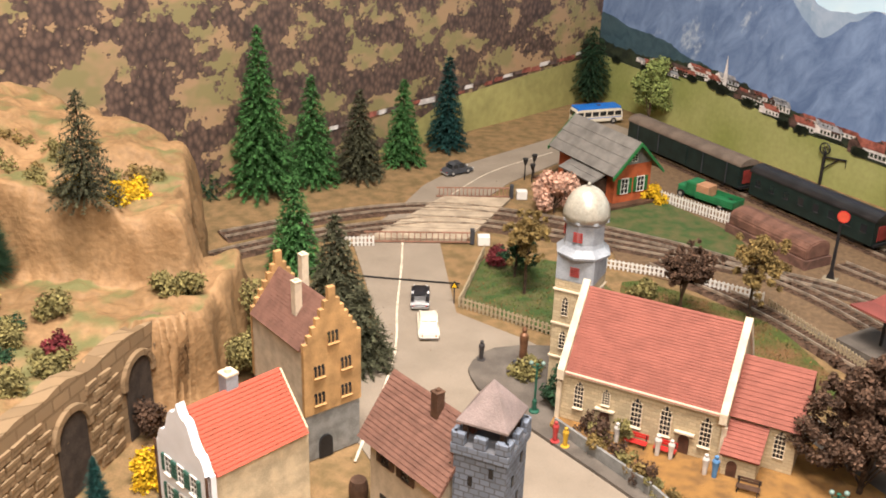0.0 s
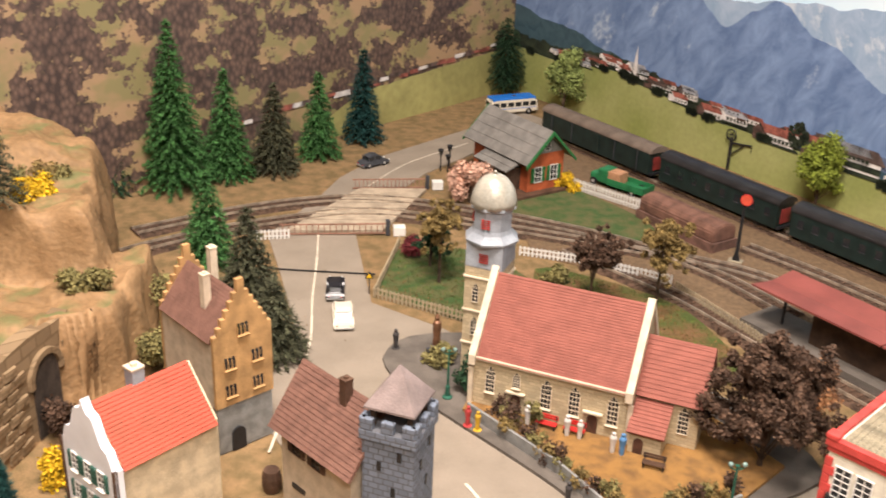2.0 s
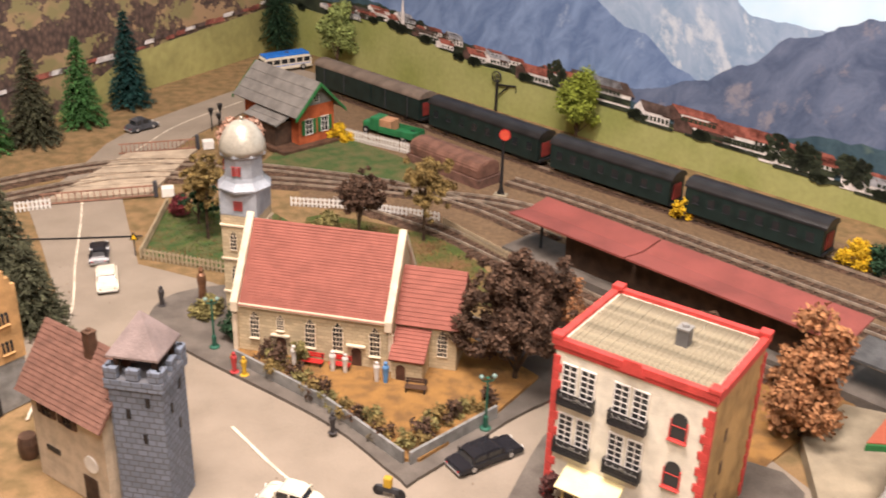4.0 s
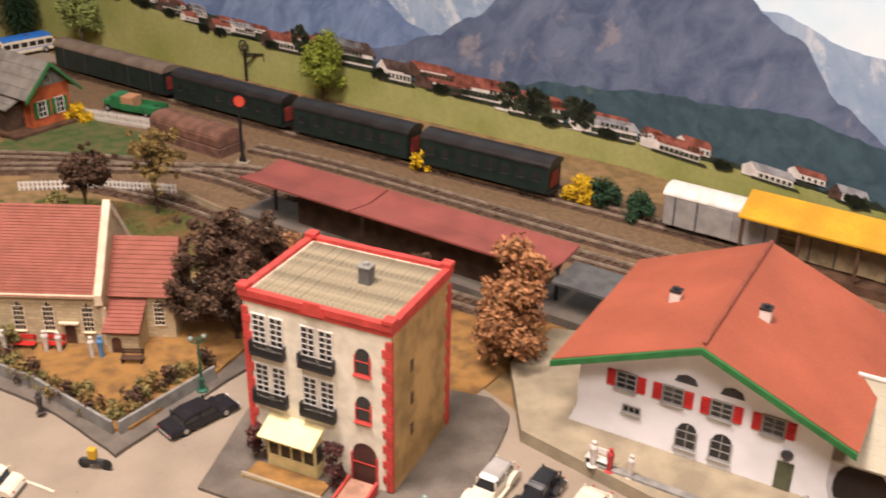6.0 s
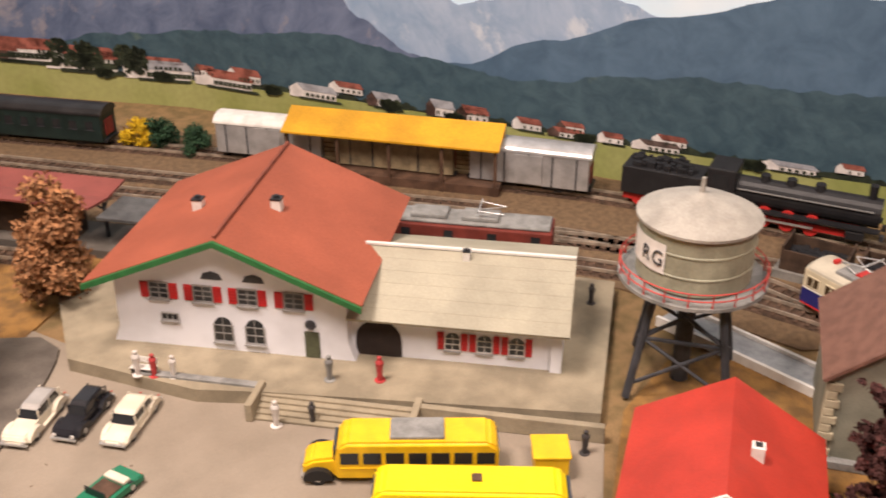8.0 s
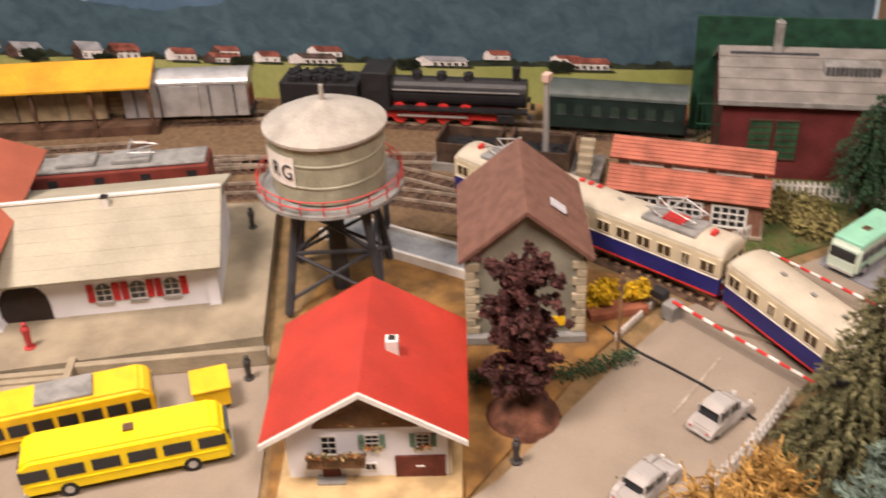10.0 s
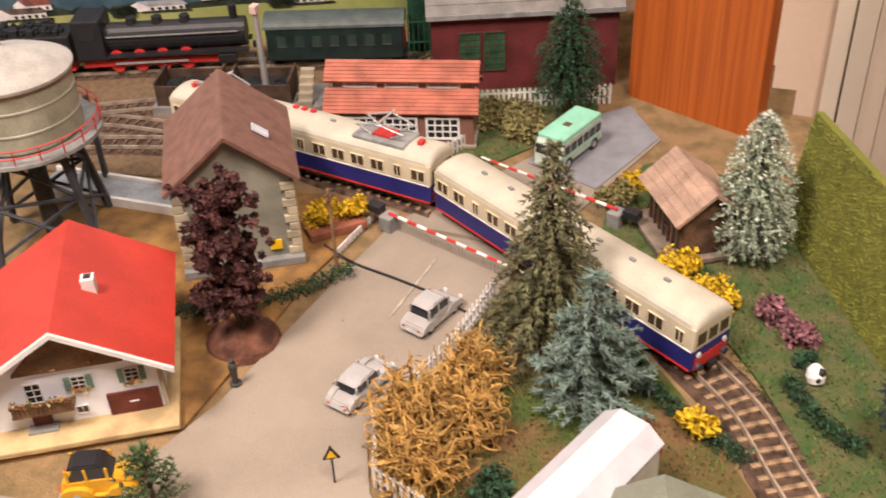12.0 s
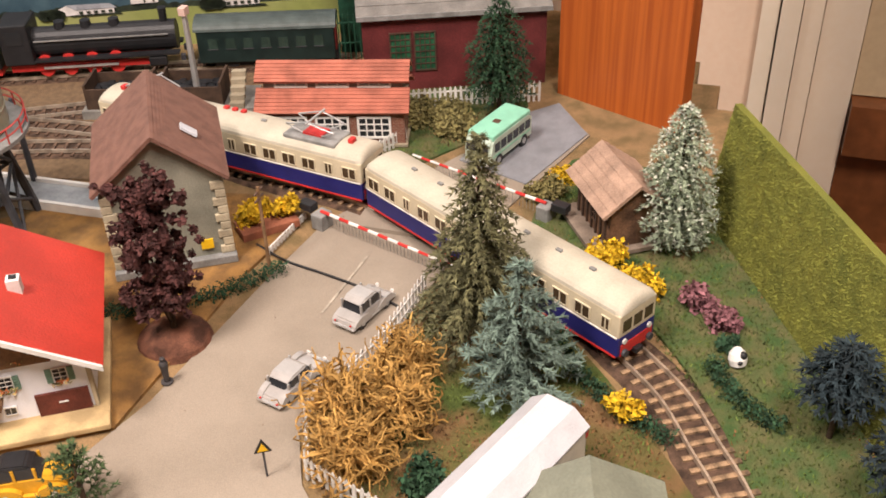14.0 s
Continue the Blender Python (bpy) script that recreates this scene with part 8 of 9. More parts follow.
def car(label, x, y, rz, L, W, H, paint, style="saloon", roofm=None, z=0.0):
    """Small model car: body, bonnet and wings, glass house, bumpers, lamps, wheels. It points along its own +x."""
    th = thing("model_car", label, "car", x, y, z + 0.0006, rz, group="model cars")
    l, w = L / 2, W / 2
    b = 0.0022
    bm = bmesh.new()
    if style == "vintage":
        pts = [(-l, b), (l * 0.95, b), (l, H * 0.30), (l * 0.9, H * 0.50), (l * 0.25, H * 0.58), (-l * 0.85, H * 0.55), (-l, H * 0.35)]
        wb = w * 0.72
    elif style == "beetle":
        pts = [(-l, b), (l, b), (l * 0.98, H * 0.34), (l * 0.72, H * 0.50), (l * 0.30, H * 0.56), (-l * 0.5, H * 0.60), (-l * 0.92, H * 0.42)]
        wb = w * 0.92
    else:
        pts = [(-l, b), (l, b), (l, H * 0.42), (l * 0.9, H * 0.50), (l * 0.3, H * 0.54), (-l * 0.6, H * 0.54), (-l, H * 0.48)]
        wb = w
    v = ext(bm, pts, -wb, wb)
    bmesh.ops.bevel(bm, geom=list(bm.edges), offset=0.0009, segments=2, affect="EDGES")
    part("body", bm, paint, th, smooth=False)
    if style == "vintage" or style == "beetle":
        for s in (-1, 1):
            for xx in (l * 0.58, -l * 0.58):
                bm = bmesh.new()
                ext(bm, [(xx + 0.0088 * math.cos(math.pi * i / 8), 0.0038 + 0.0056 * math.sin(math.pi * i / 8)) for i in range(9)], s * w - 0.0036 * (1 if s > 0 else 0), s * w + 0.0036 * (0 if s > 0 else 1))
                part("mudguard", bm, paint, th)
            part("running_board", BX(-l * 0.5, l * 0.5, s * w - 0.0022 if s > 0 else -w, w if s > 0 else -w + 0.0022, 0.0030, 0.0042), paint, th)
    top = roofm or paint
    if style != "open":
        c0, c1 = (-l * 0.80, l * 0.22) if style == "vintage" else (-l * 0.62, l * 0.34)
        bm = bmesh.new()
        ext(bm, [(c0, H * 0.52), (c1 + 0.003, H * 0.52), (c1 - 0.002, H * 0.90), (c0 + 0.005, H * 0.90)], -wb * 0.90, wb * 0.90)
        part("window_glass", bm, GLASS, th)
        bm = bmesh.new()
        ext(bm, [(c0 + 0.001, H * 0.86), (c1 - 0.0005, H * 0.86), (c1 - 0.004, H), (c0 + 0.006, H)], -wb * 0.88, wb * 0.88)
        bmesh.ops.bevel(bm, geom=list(bm.edges), offset=0.0008, segments=2, affect="EDGES")
        part("roof", bm, top, th)
        for xx in (c0 + 0.0012, (c0 + c1) / 2, c1):
            for s in (-1, 1):
                part("pillar", BX(xx - 0.0007, xx + 0.0007, s * wb * 0.9 - 0.0005, s * wb * 0.9 + 0.0005, H * 0.52, H * 0.9), paint, th)
    else:
        part("seat", BX(-l * 0.35, l * 0.15, -w * 0.75, w * 0.75, H * 0.53, H * 0.60), BROWN, th)
        part("windscreen", BX(l * 0.20, l * 0.23, -w * 0.8, w * 0.8, H * 0.54, H * 0.92), GLASS, th)
        part("folded_hood", BX(-l * 0.62, -l * 0.38, -w * 0.8, w * 0.8, H * 0.54, H * 0.75, bevel=0.001), top, th)
    for e in (-1, 1):
        part("bumper", BX(e * l - 0.0006, e * l + 0.0012, -w * 0.9, w * 0.9, 0.0030, 0.0042), CHROME, th)
        for s in (-1, 1):
            bm = bmesh.new()
            cyl(bm, 0, 0, 0, 0.0009, 0.0014 if e > 0 else 0.0006, n=10)
            part("headlight" if e > 0 else "tail_light", bm, WHITE if e > 0 else REDP, th).matrix_basis = pose(e * (l - 0.0002), s * w * 0.66, H * 0.36, 0, 90 * e)
    wheels(th, (l * 0.58, -l * 0.58), w - 0.0012, 0.0040)
    return th


CARW = mat("car_ivory", (0.68, 0.62, 0.50), 0.3, 0.05, bump=0.05)
CARK = mat("car_black", (0.018, 0.018, 0.022), 0.25, 0.05, bump=0.05)
CARG = mat("car_silver", (0.44, 0.42, 0.40), 0.3, 0.05, bump=0.05, metal=0.3)
CARGR = mat("car_green", (0.012, 0.16, 0.085), 0.3, 0.05, bump=0.05)
car("black open vintage car on the upper road", 0.187, 0.985, 95, 0.046, 0.019, 0.017, CARK, "vintage")
car("white rounded saloon car behind the black one", 0.201, 0.925, 98, 0.050, 0.020, 0.018, CARW, "beetle")
car("dark grey small car on the upper road", 0.196, 1.385, 40, 0.044, 0.019, 0.017, mat("car_slate", (0.06, 0.065, 0.075), 0.35, 0.1), "beetle")
car("black saloon car parked beside the churchyard", 0.503, 0.603, 24, 0.058, 0.021, 0.014, CARK, "saloon")
car("white small car on the square", 0.360, 0.572, 150, 0.044, 0.019, 0.017, CARW, "beetle")
car("ivory vintage cabriolet parked before the station", 0.672, 0.455, 219, 0.056, 0.021, 0.017, CARW, "vintage", roofm=CARG)
car("black vintage car parked before the station", 0.698, 0.437, 216, 0.052, 0.020, 0.017, CARK, "vintage")
car("white streamlined car parked before the station", 0.720, 0.411, 217, 0.054, 0.020, 0.016, CARW, "beetle")
car("green open roadster on the square", 0.672, 0.352, 200, 0.050, 0.021, 0.014, CARGR, "open", roofm=CARW)
car("silver rounded small car at the crossing", 1.037, -0.086, -17, 0.042, 0.018, 0.018, CARG, "beetle")
car("silver rounded saloon car on the lower road", 0.964, -0.070, -14, 0.044, 0.018, 0.015, CARG, "beetle")
car("yellow vintage car with a black hood", 0.856, 0.028, -65, 0.042, 0.020, 0.022, mat("car_yellow", (0.62, 0.32, 0.02), 0.4, 0.08), "vintage", roofm=BLACK)


def bus(label, x, y, rz, L, W, H, paint, top=None, nose=False, win=7, rack=False, glass_roof=False):
    th = thing("model_bus", label, "bus", x, y, 0.0006, rz, group="model buses")
    l, w = L / 2, W / 2
    x1 = l - (0.020 if nose else 0.0)
    bm = bmesh.new()
    ext(bm, [(-l, 0.004), (x1, 0.004), (x1, H * 0.55), (x1 - 0.003, H * 0.9), (x1 - 0.008, H), (-l + 0.006, H), (-l, H * 0.85)], -w, w)
    bmesh.ops.bevel(bm, geom=list(bm.edges), offset=0.0020, segments=3, affect="EDGES")
    part("body", bm, paint, th)
    if nose:
        bm = bmesh.new()
        ext(bm, [(x1 - 0.002, 0.004), (l, 0.004), (l, H * 0.38), (l - 0.006, H * 0.50), (x1 - 0.002, H * 0.56)], -w * 0.72, w * 0.72)
        bmesh.ops.bevel(bm, geom=list(bm.edges), offset=0.0018, segments=2, affect="EDGES")
        part("bonnet", bm, paint, th)
        for s in (-1, 1):
            bm = bmesh.new()
            ext(bm, [(l - 0.010 + 0.0095 * math.cos(math.pi * i / 8), 0.004 + 0.008 * math.sin(math.pi * i / 8)) for i in range(9)], s * w * 0.98 - 0.003, s * w * 0.98 + 0.001)
            part("mudguard", bm, BLACK, th)
        part("grille", BX(l - 0.0004, l + 0.0006, -w * 0.4, w * 0.4, 0.006, H * 0.36), CHROME, th)
    n = win
    for i in range(n):
        xx = -l + 0.008 + (x1 + l - 0.018) * i / (n - 1)
        d = (x1 + l - 0.018) / (n - 1) * 0.40
        for s in (-1, 1):
            part("window_pane", BX(xx - d, xx + d, s * w - 0.0004, s * w + 0.0004, H * 0.52, H * 0.78), GLASS, th)
    part("windscreen", BX(x1 - 0.0016, x1 + 0.0003, -w * 0.8, w * 0.8, H * 0.54, H * 0.80), GLASS, th)
    part("rear_window", BX(-l - 0.0003, -l + 0.001, -w * 0.7, w * 0.7, H * 0.54, H * 0.80), GLASS, th)
    for s in (-1, 1):
        part("side_stripe", BX(-l + 0.004, x1 - 0.004, s * w - 0.0005, s * w + 0.0005, H * 0.40, H * 0.43), top or paint, th)
    if top:
        part("roof_panel", BX(-l + 0.003, x1 - 0.005, -w * 0.97, w * 0.97, H - 0.0040, H + 0.0012, bevel=0.0012), top, th)
    if rack:
        part("roof_rack", BX(-l * 0.45, l * 0.1, -w * 0.72, w * 0.72, H - 0.0003, H + 0.0022, bevel=0.0006), GREY, th, "grey roof luggage box")
    else:
        part("roof_hatch", BX(0.0, 0.006, -0.003, 0.003, H, H + 0.0014), BROWN, th)
    if glass_roof:
        for i in range(6):
            xx = -l + 0.010 + (x1 + l - 0.024) * i / 5
            for s in (-1, 1):
                part("roof_light", BX(xx - 0.0045, xx + 0.0045, s * w * 0.80 - 0.002, s * w * 0.80 + 0.0012, H * 0.84, H + 0.0002), mat("pink_glass", (0.28, 0.07, 0.08), 0.2, 0.1), th)
    for e in (-1, 1):
        part("bumper", BX(e * l - 0.0006, e * l + 0.001, -w * 0.9, w * 0.9, 0.0045, 0.0062), CHROME, th)
    wheels(th, (-l * 0.58, (l - 0.010) if nose else l * 0.6), w - 0.001, 0.0052)
    return th


bus("yellow bonnet post bus before the station steps", 0.826, 0.254, 139, 0.122, 0.028, 0.032, YELLOW, nose=True, rack=True)
bus("bright yellow forward-control bus on the square", 0.830, 0.193, -43, 0.116, 0.027, 0.030, mat("bright_yellow", (0.85, 0.62, 0.01), 0.35, 0.04), win=6)
th = thing("bus_trailer", "yellow luggage trailer behind the post bus", "trailer", 0.897, 0.192, 0.0006, 139)
part("body", BX(-0.011, 0.011, -0.011, 0.011, 0.004, 0.017, bevel=0.001), YELLOW, th)
part("lid", BX(-0.012, 0.012, -0.012, 0.012, 0.017, 0.019, bevel=0.0006), YELLOW, th)
wheels(th, (0.0,), 0.010, 0.004)
bus("mint and cream coach with a glazed roof edge", 1.256, -0.116, 162, 0.062, 0.024, 0.027, mat("pale_mint", (0.50, 0.60, 0.50), 0.35, 0.05), top=mat("mint_roof", (0.25, 0.58, 0.42), 0.35, 0.05), glass_roof=True, win=6)
bus("cream coach with a blue roof by the backdrop", 0.402, 1.668, 24, 0.085, 0.026, 0.028, CARW, top=mat("blue_roof", (0.02, 0.17, 0.60), 0.35, 0.05), win=6)


def truck():
    th = thing("model_truck", "green open truck loaded with a brown crate", "truck", 0.532, 1.326, 0.0006, 137)
    part("cab", BX(0.014, 0.030, -0.012, 0.012, 0.005, 0.025, bevel=0.0025), GREENP, th)
    part("bonnet", BX(0.030, 0.044, -0.009, 0.009, 0.005, 0.016, bevel=0.002), GREENP, th)
    part("bed", BX(-0.044, 0.013, -0.0135, 0.0135, 0.006, 0.009), GREENP, th)
    for s in (-1, 1):
        part("side_board", BX(-0.044, 0.013, s * 0.0135 - 0.0006, s * 0.0135 + 0.0006, 0.009, 0.015), GREENP, th)
    part("tail_board", BX(-0.0446, -0.0434, -0.0135, 0.0135, 0.009, 0.015), GREENP, th)
    part("windscreen", BX(0.0293, 0.0304, -0.009, 0.009, 0.017, 0.022), GLASS, th)
    wheels(th, (-0.026, 0.036), 0.0115, 0.0052)


truck()
solo("crate", BX(-0.014, 0.012, -0.010, 0.010, 0.0096, 0.024, bevel=0.0006), mat("kraft_brown", (0.42, 0.22, 0.12), 0.8, 0.1), "kraft brown crate on the green truck", "crate", m=pose(0.525, 1.3325, 0, 0, 0, 137))
# long brown stack under a rounded tarpaulin
th = thing("covered_stack", "brown rounded stack on a low brick base", "stack", 0.590, 1.185, 0.0, -56)
bm = bmesh.new()
ext(bm, [(-0.019, 0.012), (-0.019, 0.024), (-0.014, 0.030), (0, 0.033), (0.014, 0.030), (0.019, 0.024), (0.019, 0.012)], -0.062, 0.062, SWAP)
bmesh.ops.bevel(bm, geom=list(bm.edges), offset=0.0015, segments=2, affect="EDGES")
part("cover", bm, mat("red_brown_felt", (0.17, 0.085, 0.06), 0.9, 0.2, 70, 1200, 0.6), th)
part("base", BX(-0.064, 0.064, -0.021, 0.021, 0, 0.012, bevel=0.0006), mat("brick_base", (0.15, 0.08, 0.06), 0.9, 0.2), th)


def figurine(x, y, z, h, col, rz=0.0, lean=0.0, label="tiny painted layout figurine on a disc base"):
    """A plain peg-like layout figure."""
    bm = bmesh.new()
    lathe(bm, [(h * 0.20, 0), (h * 0.20, h * 0.03), (h * 0.09, h * 0.04), (h * 0.11, h * 0.45), (h * 0.15, h * 0.74), (h * 0.11, h * 0.82), (h * 0.05, h * 0.84), (h * 0.085, h * 0.89), (h * 0.085, h * 0.96), (h * 0.03, h)], 10)
    return solo("figurine", bm, col, label, "figurine", m=pose(x, y, z, lean, 0, rz), group="layout figurines")


FW, FR, FK, FY, FB = mat("fig_white", (0.66, 0.62, 0.58), 0.6, 0.1), mat("fig_red", (0.45, 0.05, 0.05), 0.6, 0.1), mat("fig_dark", (0.05, 0.045, 0.045), 0.6, 0.1), mat("fig_yellow", (0.6, 0.36, 0.03), 0.6, 0.1), mat("fig_blue", (0.10, 0.25, 0.48), 0.6, 0.1)
for x, y, z, c in ((0.256, 0.868, 0.0035, FK), (0.322, 0.744, 0.0035, FR), (0.330, 0.738, 0.0035, FY), (0.371, 0.745, 0.0055, FW), (0.402, 0.731, 0.0055, FW), (0.412, 0.727, 0.0055, FW), (0.436, 0.710, 0.0055, FW), (0.443, 0.707, 0.0055, FB), (0.395, 0.648, 0.0035, FK),
                   (0.744, 0.447, 0.011, FW), (0.752, 0.438, 0.011, FR), (0.762, 0.428, 0.011, FW), (0.792, 0.345, 0.0005, FW), (0.812, 0.331, 0.0005, FK), (0.868, 0.328, 0.011, FR), (0.926, 0.188, 0.0005, FK), (1.059, 0.300, 0.011, FK), (0.946, 0.002, 0.0014, FK), (0.842, 0.352, 0.011, GREY), (0.66, 1.40, 0.0005, FK)):
    figurine(x, y, z, random.uniform(0.018, 0.021), c, random.uniform(0, 360))


def bench(x, y, z, rz, col, label):
    th = thing("bench", label, "bench", x, y, z, rz, group="garden benches")
    for i in range(3):
        part("seat_slat", BX(-0.009, 0.009, -0.003 + i * 0.0022, -0.0013 + i * 0.0022, 0.0052, 0.0058), col, th)
    for i in range(2):
        part("back_slat", BX(-0.009, 0.009, 0.0040, 0.0046, 0.0070 + i * 0.0024, 0.0088 + i * 0.0024), col, th)
    for s in (-0.0075, 0.0075):
        part("leg", BX(s - 0.0005, s + 0.0005, -0.003, 0.0044, 0, 0.0052), BLACK, th)
        part("arm", BX(s - 0.0005, s + 0.0005, 0.0036, 0.0044, 0.0052, 0.0110), BLACK, th)


bench(0.386, 0.741, 0.0055, -23, REDP, "red slatted bench at the church wall")
bench(0.408, 0.733, 0.0055, -23, REDP, "red slatted bench with white figurines")
bench(0.748, 0.446, 0.011, -52, WHITE, "white bench before the station")
bench(0.465, 0.690, 0.0055, -20, BROWN, "brown bench in the churchyard")

# statue on its round island
th = thing("statue", "bronze statue on a dark stepped pedestal", "statue", 0.294, 0.855, 0.0035, 10)
part("pedestal", BX(-0.008, 0.008, -0.008, 0.008, 0, 0.006, bevel=0.0008), DARK, th)
part("plinth", BX(-0.0045, 0.0045, -0.0045, 0.0045, 0.006, 0.013, bevel=0.0006), PAVE, th)
bm = bmesh.new()
lathe(bm, [(0.0040, 0.013), (0.0034, 0.022), (0.0042, 0.031), (0.0038, 0.036), (0.0018, 0.038), (0.0026, 0.041), (0.0010, 0.044)], 12)
part("bronze_shape", bm, mat("bronze", (0.20, 0.10, 0.055), 0.45, 0.2, metal=0.4), th)


def street_lamp(x, y, z, h):
    th = thing("street_lamp", "green cast-iron street lamp with twin globes", "street lamp", x, y, z, 0, group="street lamps")
    IRON = mat("lamp_green", (0.02, 0.10, 0.065), 0.5, 0.15)
    bm = bmesh.new()
    lathe(bm, [(0.0045, 0), (0.0045, 0.0012), (0.0020, 0.002), (0.0020, h * 0.22), (0.0011, h * 0.25), (0.0008, h * 0.9), (0.0018, h * 0.92)], 12)
    part("post", bm, IRON, th)
    for s in (-1, 1):
        bm = bmesh.new()
        rod(bm, (0, 0, h * 0.84), (s * 0.005, 0, h * 0.88), 0.0006, 6)
        part("arm", bm, IRON, th)
        bm = bmesh.new()
        bmesh.ops.create_uvsphere(bm, u_segments=12, v_segments=8, radius=0.0020)
        part("globe", bm, mat("lamp_globe", (0.20, 0.29, 0.26), 0.2, 0.05), th, "pale glass globe", smooth=True).matrix_basis = pose(s * 0.005, 0, h * 0.94)


street_lamp(0.305, 0.786, 0.0035, 0.050)
street_lamp(0.511, 0.637, 0.0035, 0.050)
street_lamp(0.612, 0.432, 0.003, 0.030)


def pole(x, y, h, r, material, label, name="pole"):
    th = thing(name, label, "pole", x, y, 0, 0)
    bm = bmesh.new()
    cyl(bm, 0, 0, -0.002, h, r, r * 0.7, 8)
    part("mast", bm, material, th)
    return th


t = pole(1.259, 0.147, 0.092, 0.0032, CHROME, "tall silver lattice light mast in the yard")
part("lamp_head", BX(-0.004, 0.004, -0.003, 0.003, 0.088, 0.095, bevel=0.0006), mat("pale_pink_lamp", (0.6, 0.42, 0.36), 0.4, 0.05), t)
t = pole(1.066, -0.007, 0.064, 0.0014, mat("pole_wood", (0.24, 0.14, 0.07), 0.8, 0.2), "thin wooden telegraph pole by the road")
for zz in (0.055, 0.060):
    part("cross_arm", BX(-0.006, 0.006, -0.0006, 0.0006, zz, zz + 0.001), BROWN, t)
t = pole(1.117, 0.212, 0.075, 0.0026, DARK, "dark steel signal mast beside the line")
part("foot", BX(-0.004, 0.004, -0.004, 0.004, 0, 0.004), DARK, t)
t = pole(0.352, 1.415, 0.06, 0.0009, WHITE, "thin white flagpole beside the goods shed")


def warn_sign(x, y, h, rz, back):
    th = thing("road_sign", "triangular level crossing warning sign on a post", "road sign", x, y, 0, rz, group="warning signs")
    bm = bmesh.new()
    cyl(bm, 0, 0, 0, h, 0.0006, n=6)
    part("post", bm, DARK, th)
    bm = bmesh.new()
    ext(bm, [(-0.0046, h * 0.70), (0.0046, h * 0.70), (0, h + 0.001)], -0.0011, -0.0004)
    sign = part("border", bm, back, th)
    bm = bmesh.new()
    ext(bm, [(-0.0027, h * 0.74), (0.0027, h * 0.74), (0, h * 0.74 + 0.0052)], -0.0014, -0.0010)
    part("face", bm, YELLOW, sign)


warn_sign(0.896, -0.085, 0.027, -60, BLACK)
warn_sign(0.222, 0.985, 0.026, 0, BLACK)

# disc signal and water crane by the siding
th = thing("disc_signal", "red disc signal on a black lattice post", "signal", 0.632, 1.102, 0.0, -30)
bm = bmesh.new()
ext(bm, [(-0.005, 0), (0.005, 0), (0.0018, 0.012), (0.0012, 0.072), (-0.0012, 0.072), (-0.0018, 0.012)], -0.0015, 0.0015)
part("post", bm, BLACK, th)
bm = bmesh.new()
cyl(bm, 0, 0, -0.0005, 0.0005, 0.0068, n=20)
d = part("disc", bm, REDP, th)
d.matrix_basis = pose(0.002, -0.003, 0.077, 90)
bm = bmesh.new()
cyl(bm, 0, 0, -0.0007, 0.0007, 0.0058, n=20)
part("disc_face", bm, mat("signal_orange_red", (0.62, 0.09, 0.05), 0.5, 0.05), d)
part("base", BX(-0.008, 0.008, -0.006, 0.006, 0, 0.002), PALE, th)
th = thing("water_crane", "black loading crane with a spoked wheel", "crane", 0.700, 1.425, 0.0, -50)
bm = bmesh.new()
rod(bm, (0, 0, 0), (0, 0, 0.048), 0.0022, 8)
part("mast", bm, BLACK, th)
bm = bmesh.new()
rod(bm, (0, 0, 0.040), (0.034, 0, 0.044), 0.0013, 6)
rod(bm, (0, 0, 0.022), (0.022, 0, 0.042), 0.0011, 6)
rod(bm, (0.034, 0, 0.044), (0.034, 0, 0.034), 0.0006, 5)
part("jib", bm, BLACK, th)
bm = bmesh.new()
for i in range(16):
    a, b = 2 * math.pi * i / 16, 2 * math.pi * (i + 1) / 16
    rod(bm, (0.008 * math.cos(a), -0.002, 0.052 + 0.008 * math.sin(a)), (0.008 * math.cos(b), -0.002, 0.052 + 0.008 * math.sin(b)), 0.0011, 5)
for i in range(3):
    a = math.pi * i / 3
    rod(bm, (0.008 * math.cos(a), -0.002, 0.052 + 0.008 * math.sin(a)), (-0.008 * math.cos(a), -0.002, 0.052 - 0.008 * math.sin(a)), 0.0005, 4)
part("wheel", bm, BLACK, th)
# three dark lamp posts by the shed platform
for x, y, h in ((0.290, 1.375, 0.030), (0.302, 1.385, 0.033), (0.300, 1.370, 0.024)):
    t = pole(x, y, h, 0.0010, BLACK, "black platform lamp with a cup-shaped head", "platform_lamp")
    bm = bmesh.new()
    lathe(bm, [(0.0015, h * 0.72), (0.0040, h), (0.0036, h + 0.001)], 10)
    part("head", bm, BLACK, t)

# coaling stage and ash pit by the engine yard
th = thing("coal_stage", "dark timber coaling bins filled with coal", "coal bin", 1.226, 0.236, 0.0, -73)
for x0 in (0.0, 0.062):
    bm = bmesh.new()
    bx(bm, x0, x0 + 0.002, 0, 0.036, 0.008, 0.030)
    bx(bm, x0 + 0.052, x0 + 0.054, 0, 0.036, 0.008, 0.030)
    bx(bm, x0 + 0.002, x0 + 0.052, 0, 0.002, 0.008, 0.026)
    bx(bm, x0 + 0.002, x0 + 0.052, 0.034, 0.036, 0.008, 0.026)
    b = part("bin", bm, TIMBER, th)
    bm = bmesh.new()
    rnd = random.Random(3)
    for i in range(120):
        x, y = x0 + rnd.uniform(0.004, 0.050), rnd.uniform(0.004, 0.032)
        s = rnd.uniform(0.0015, 0.0028)
        bx(bm, x - s, x + s, y - s, y + s, 0.012, 0.017 + s)
    part("coal", bm, BLACK, b)
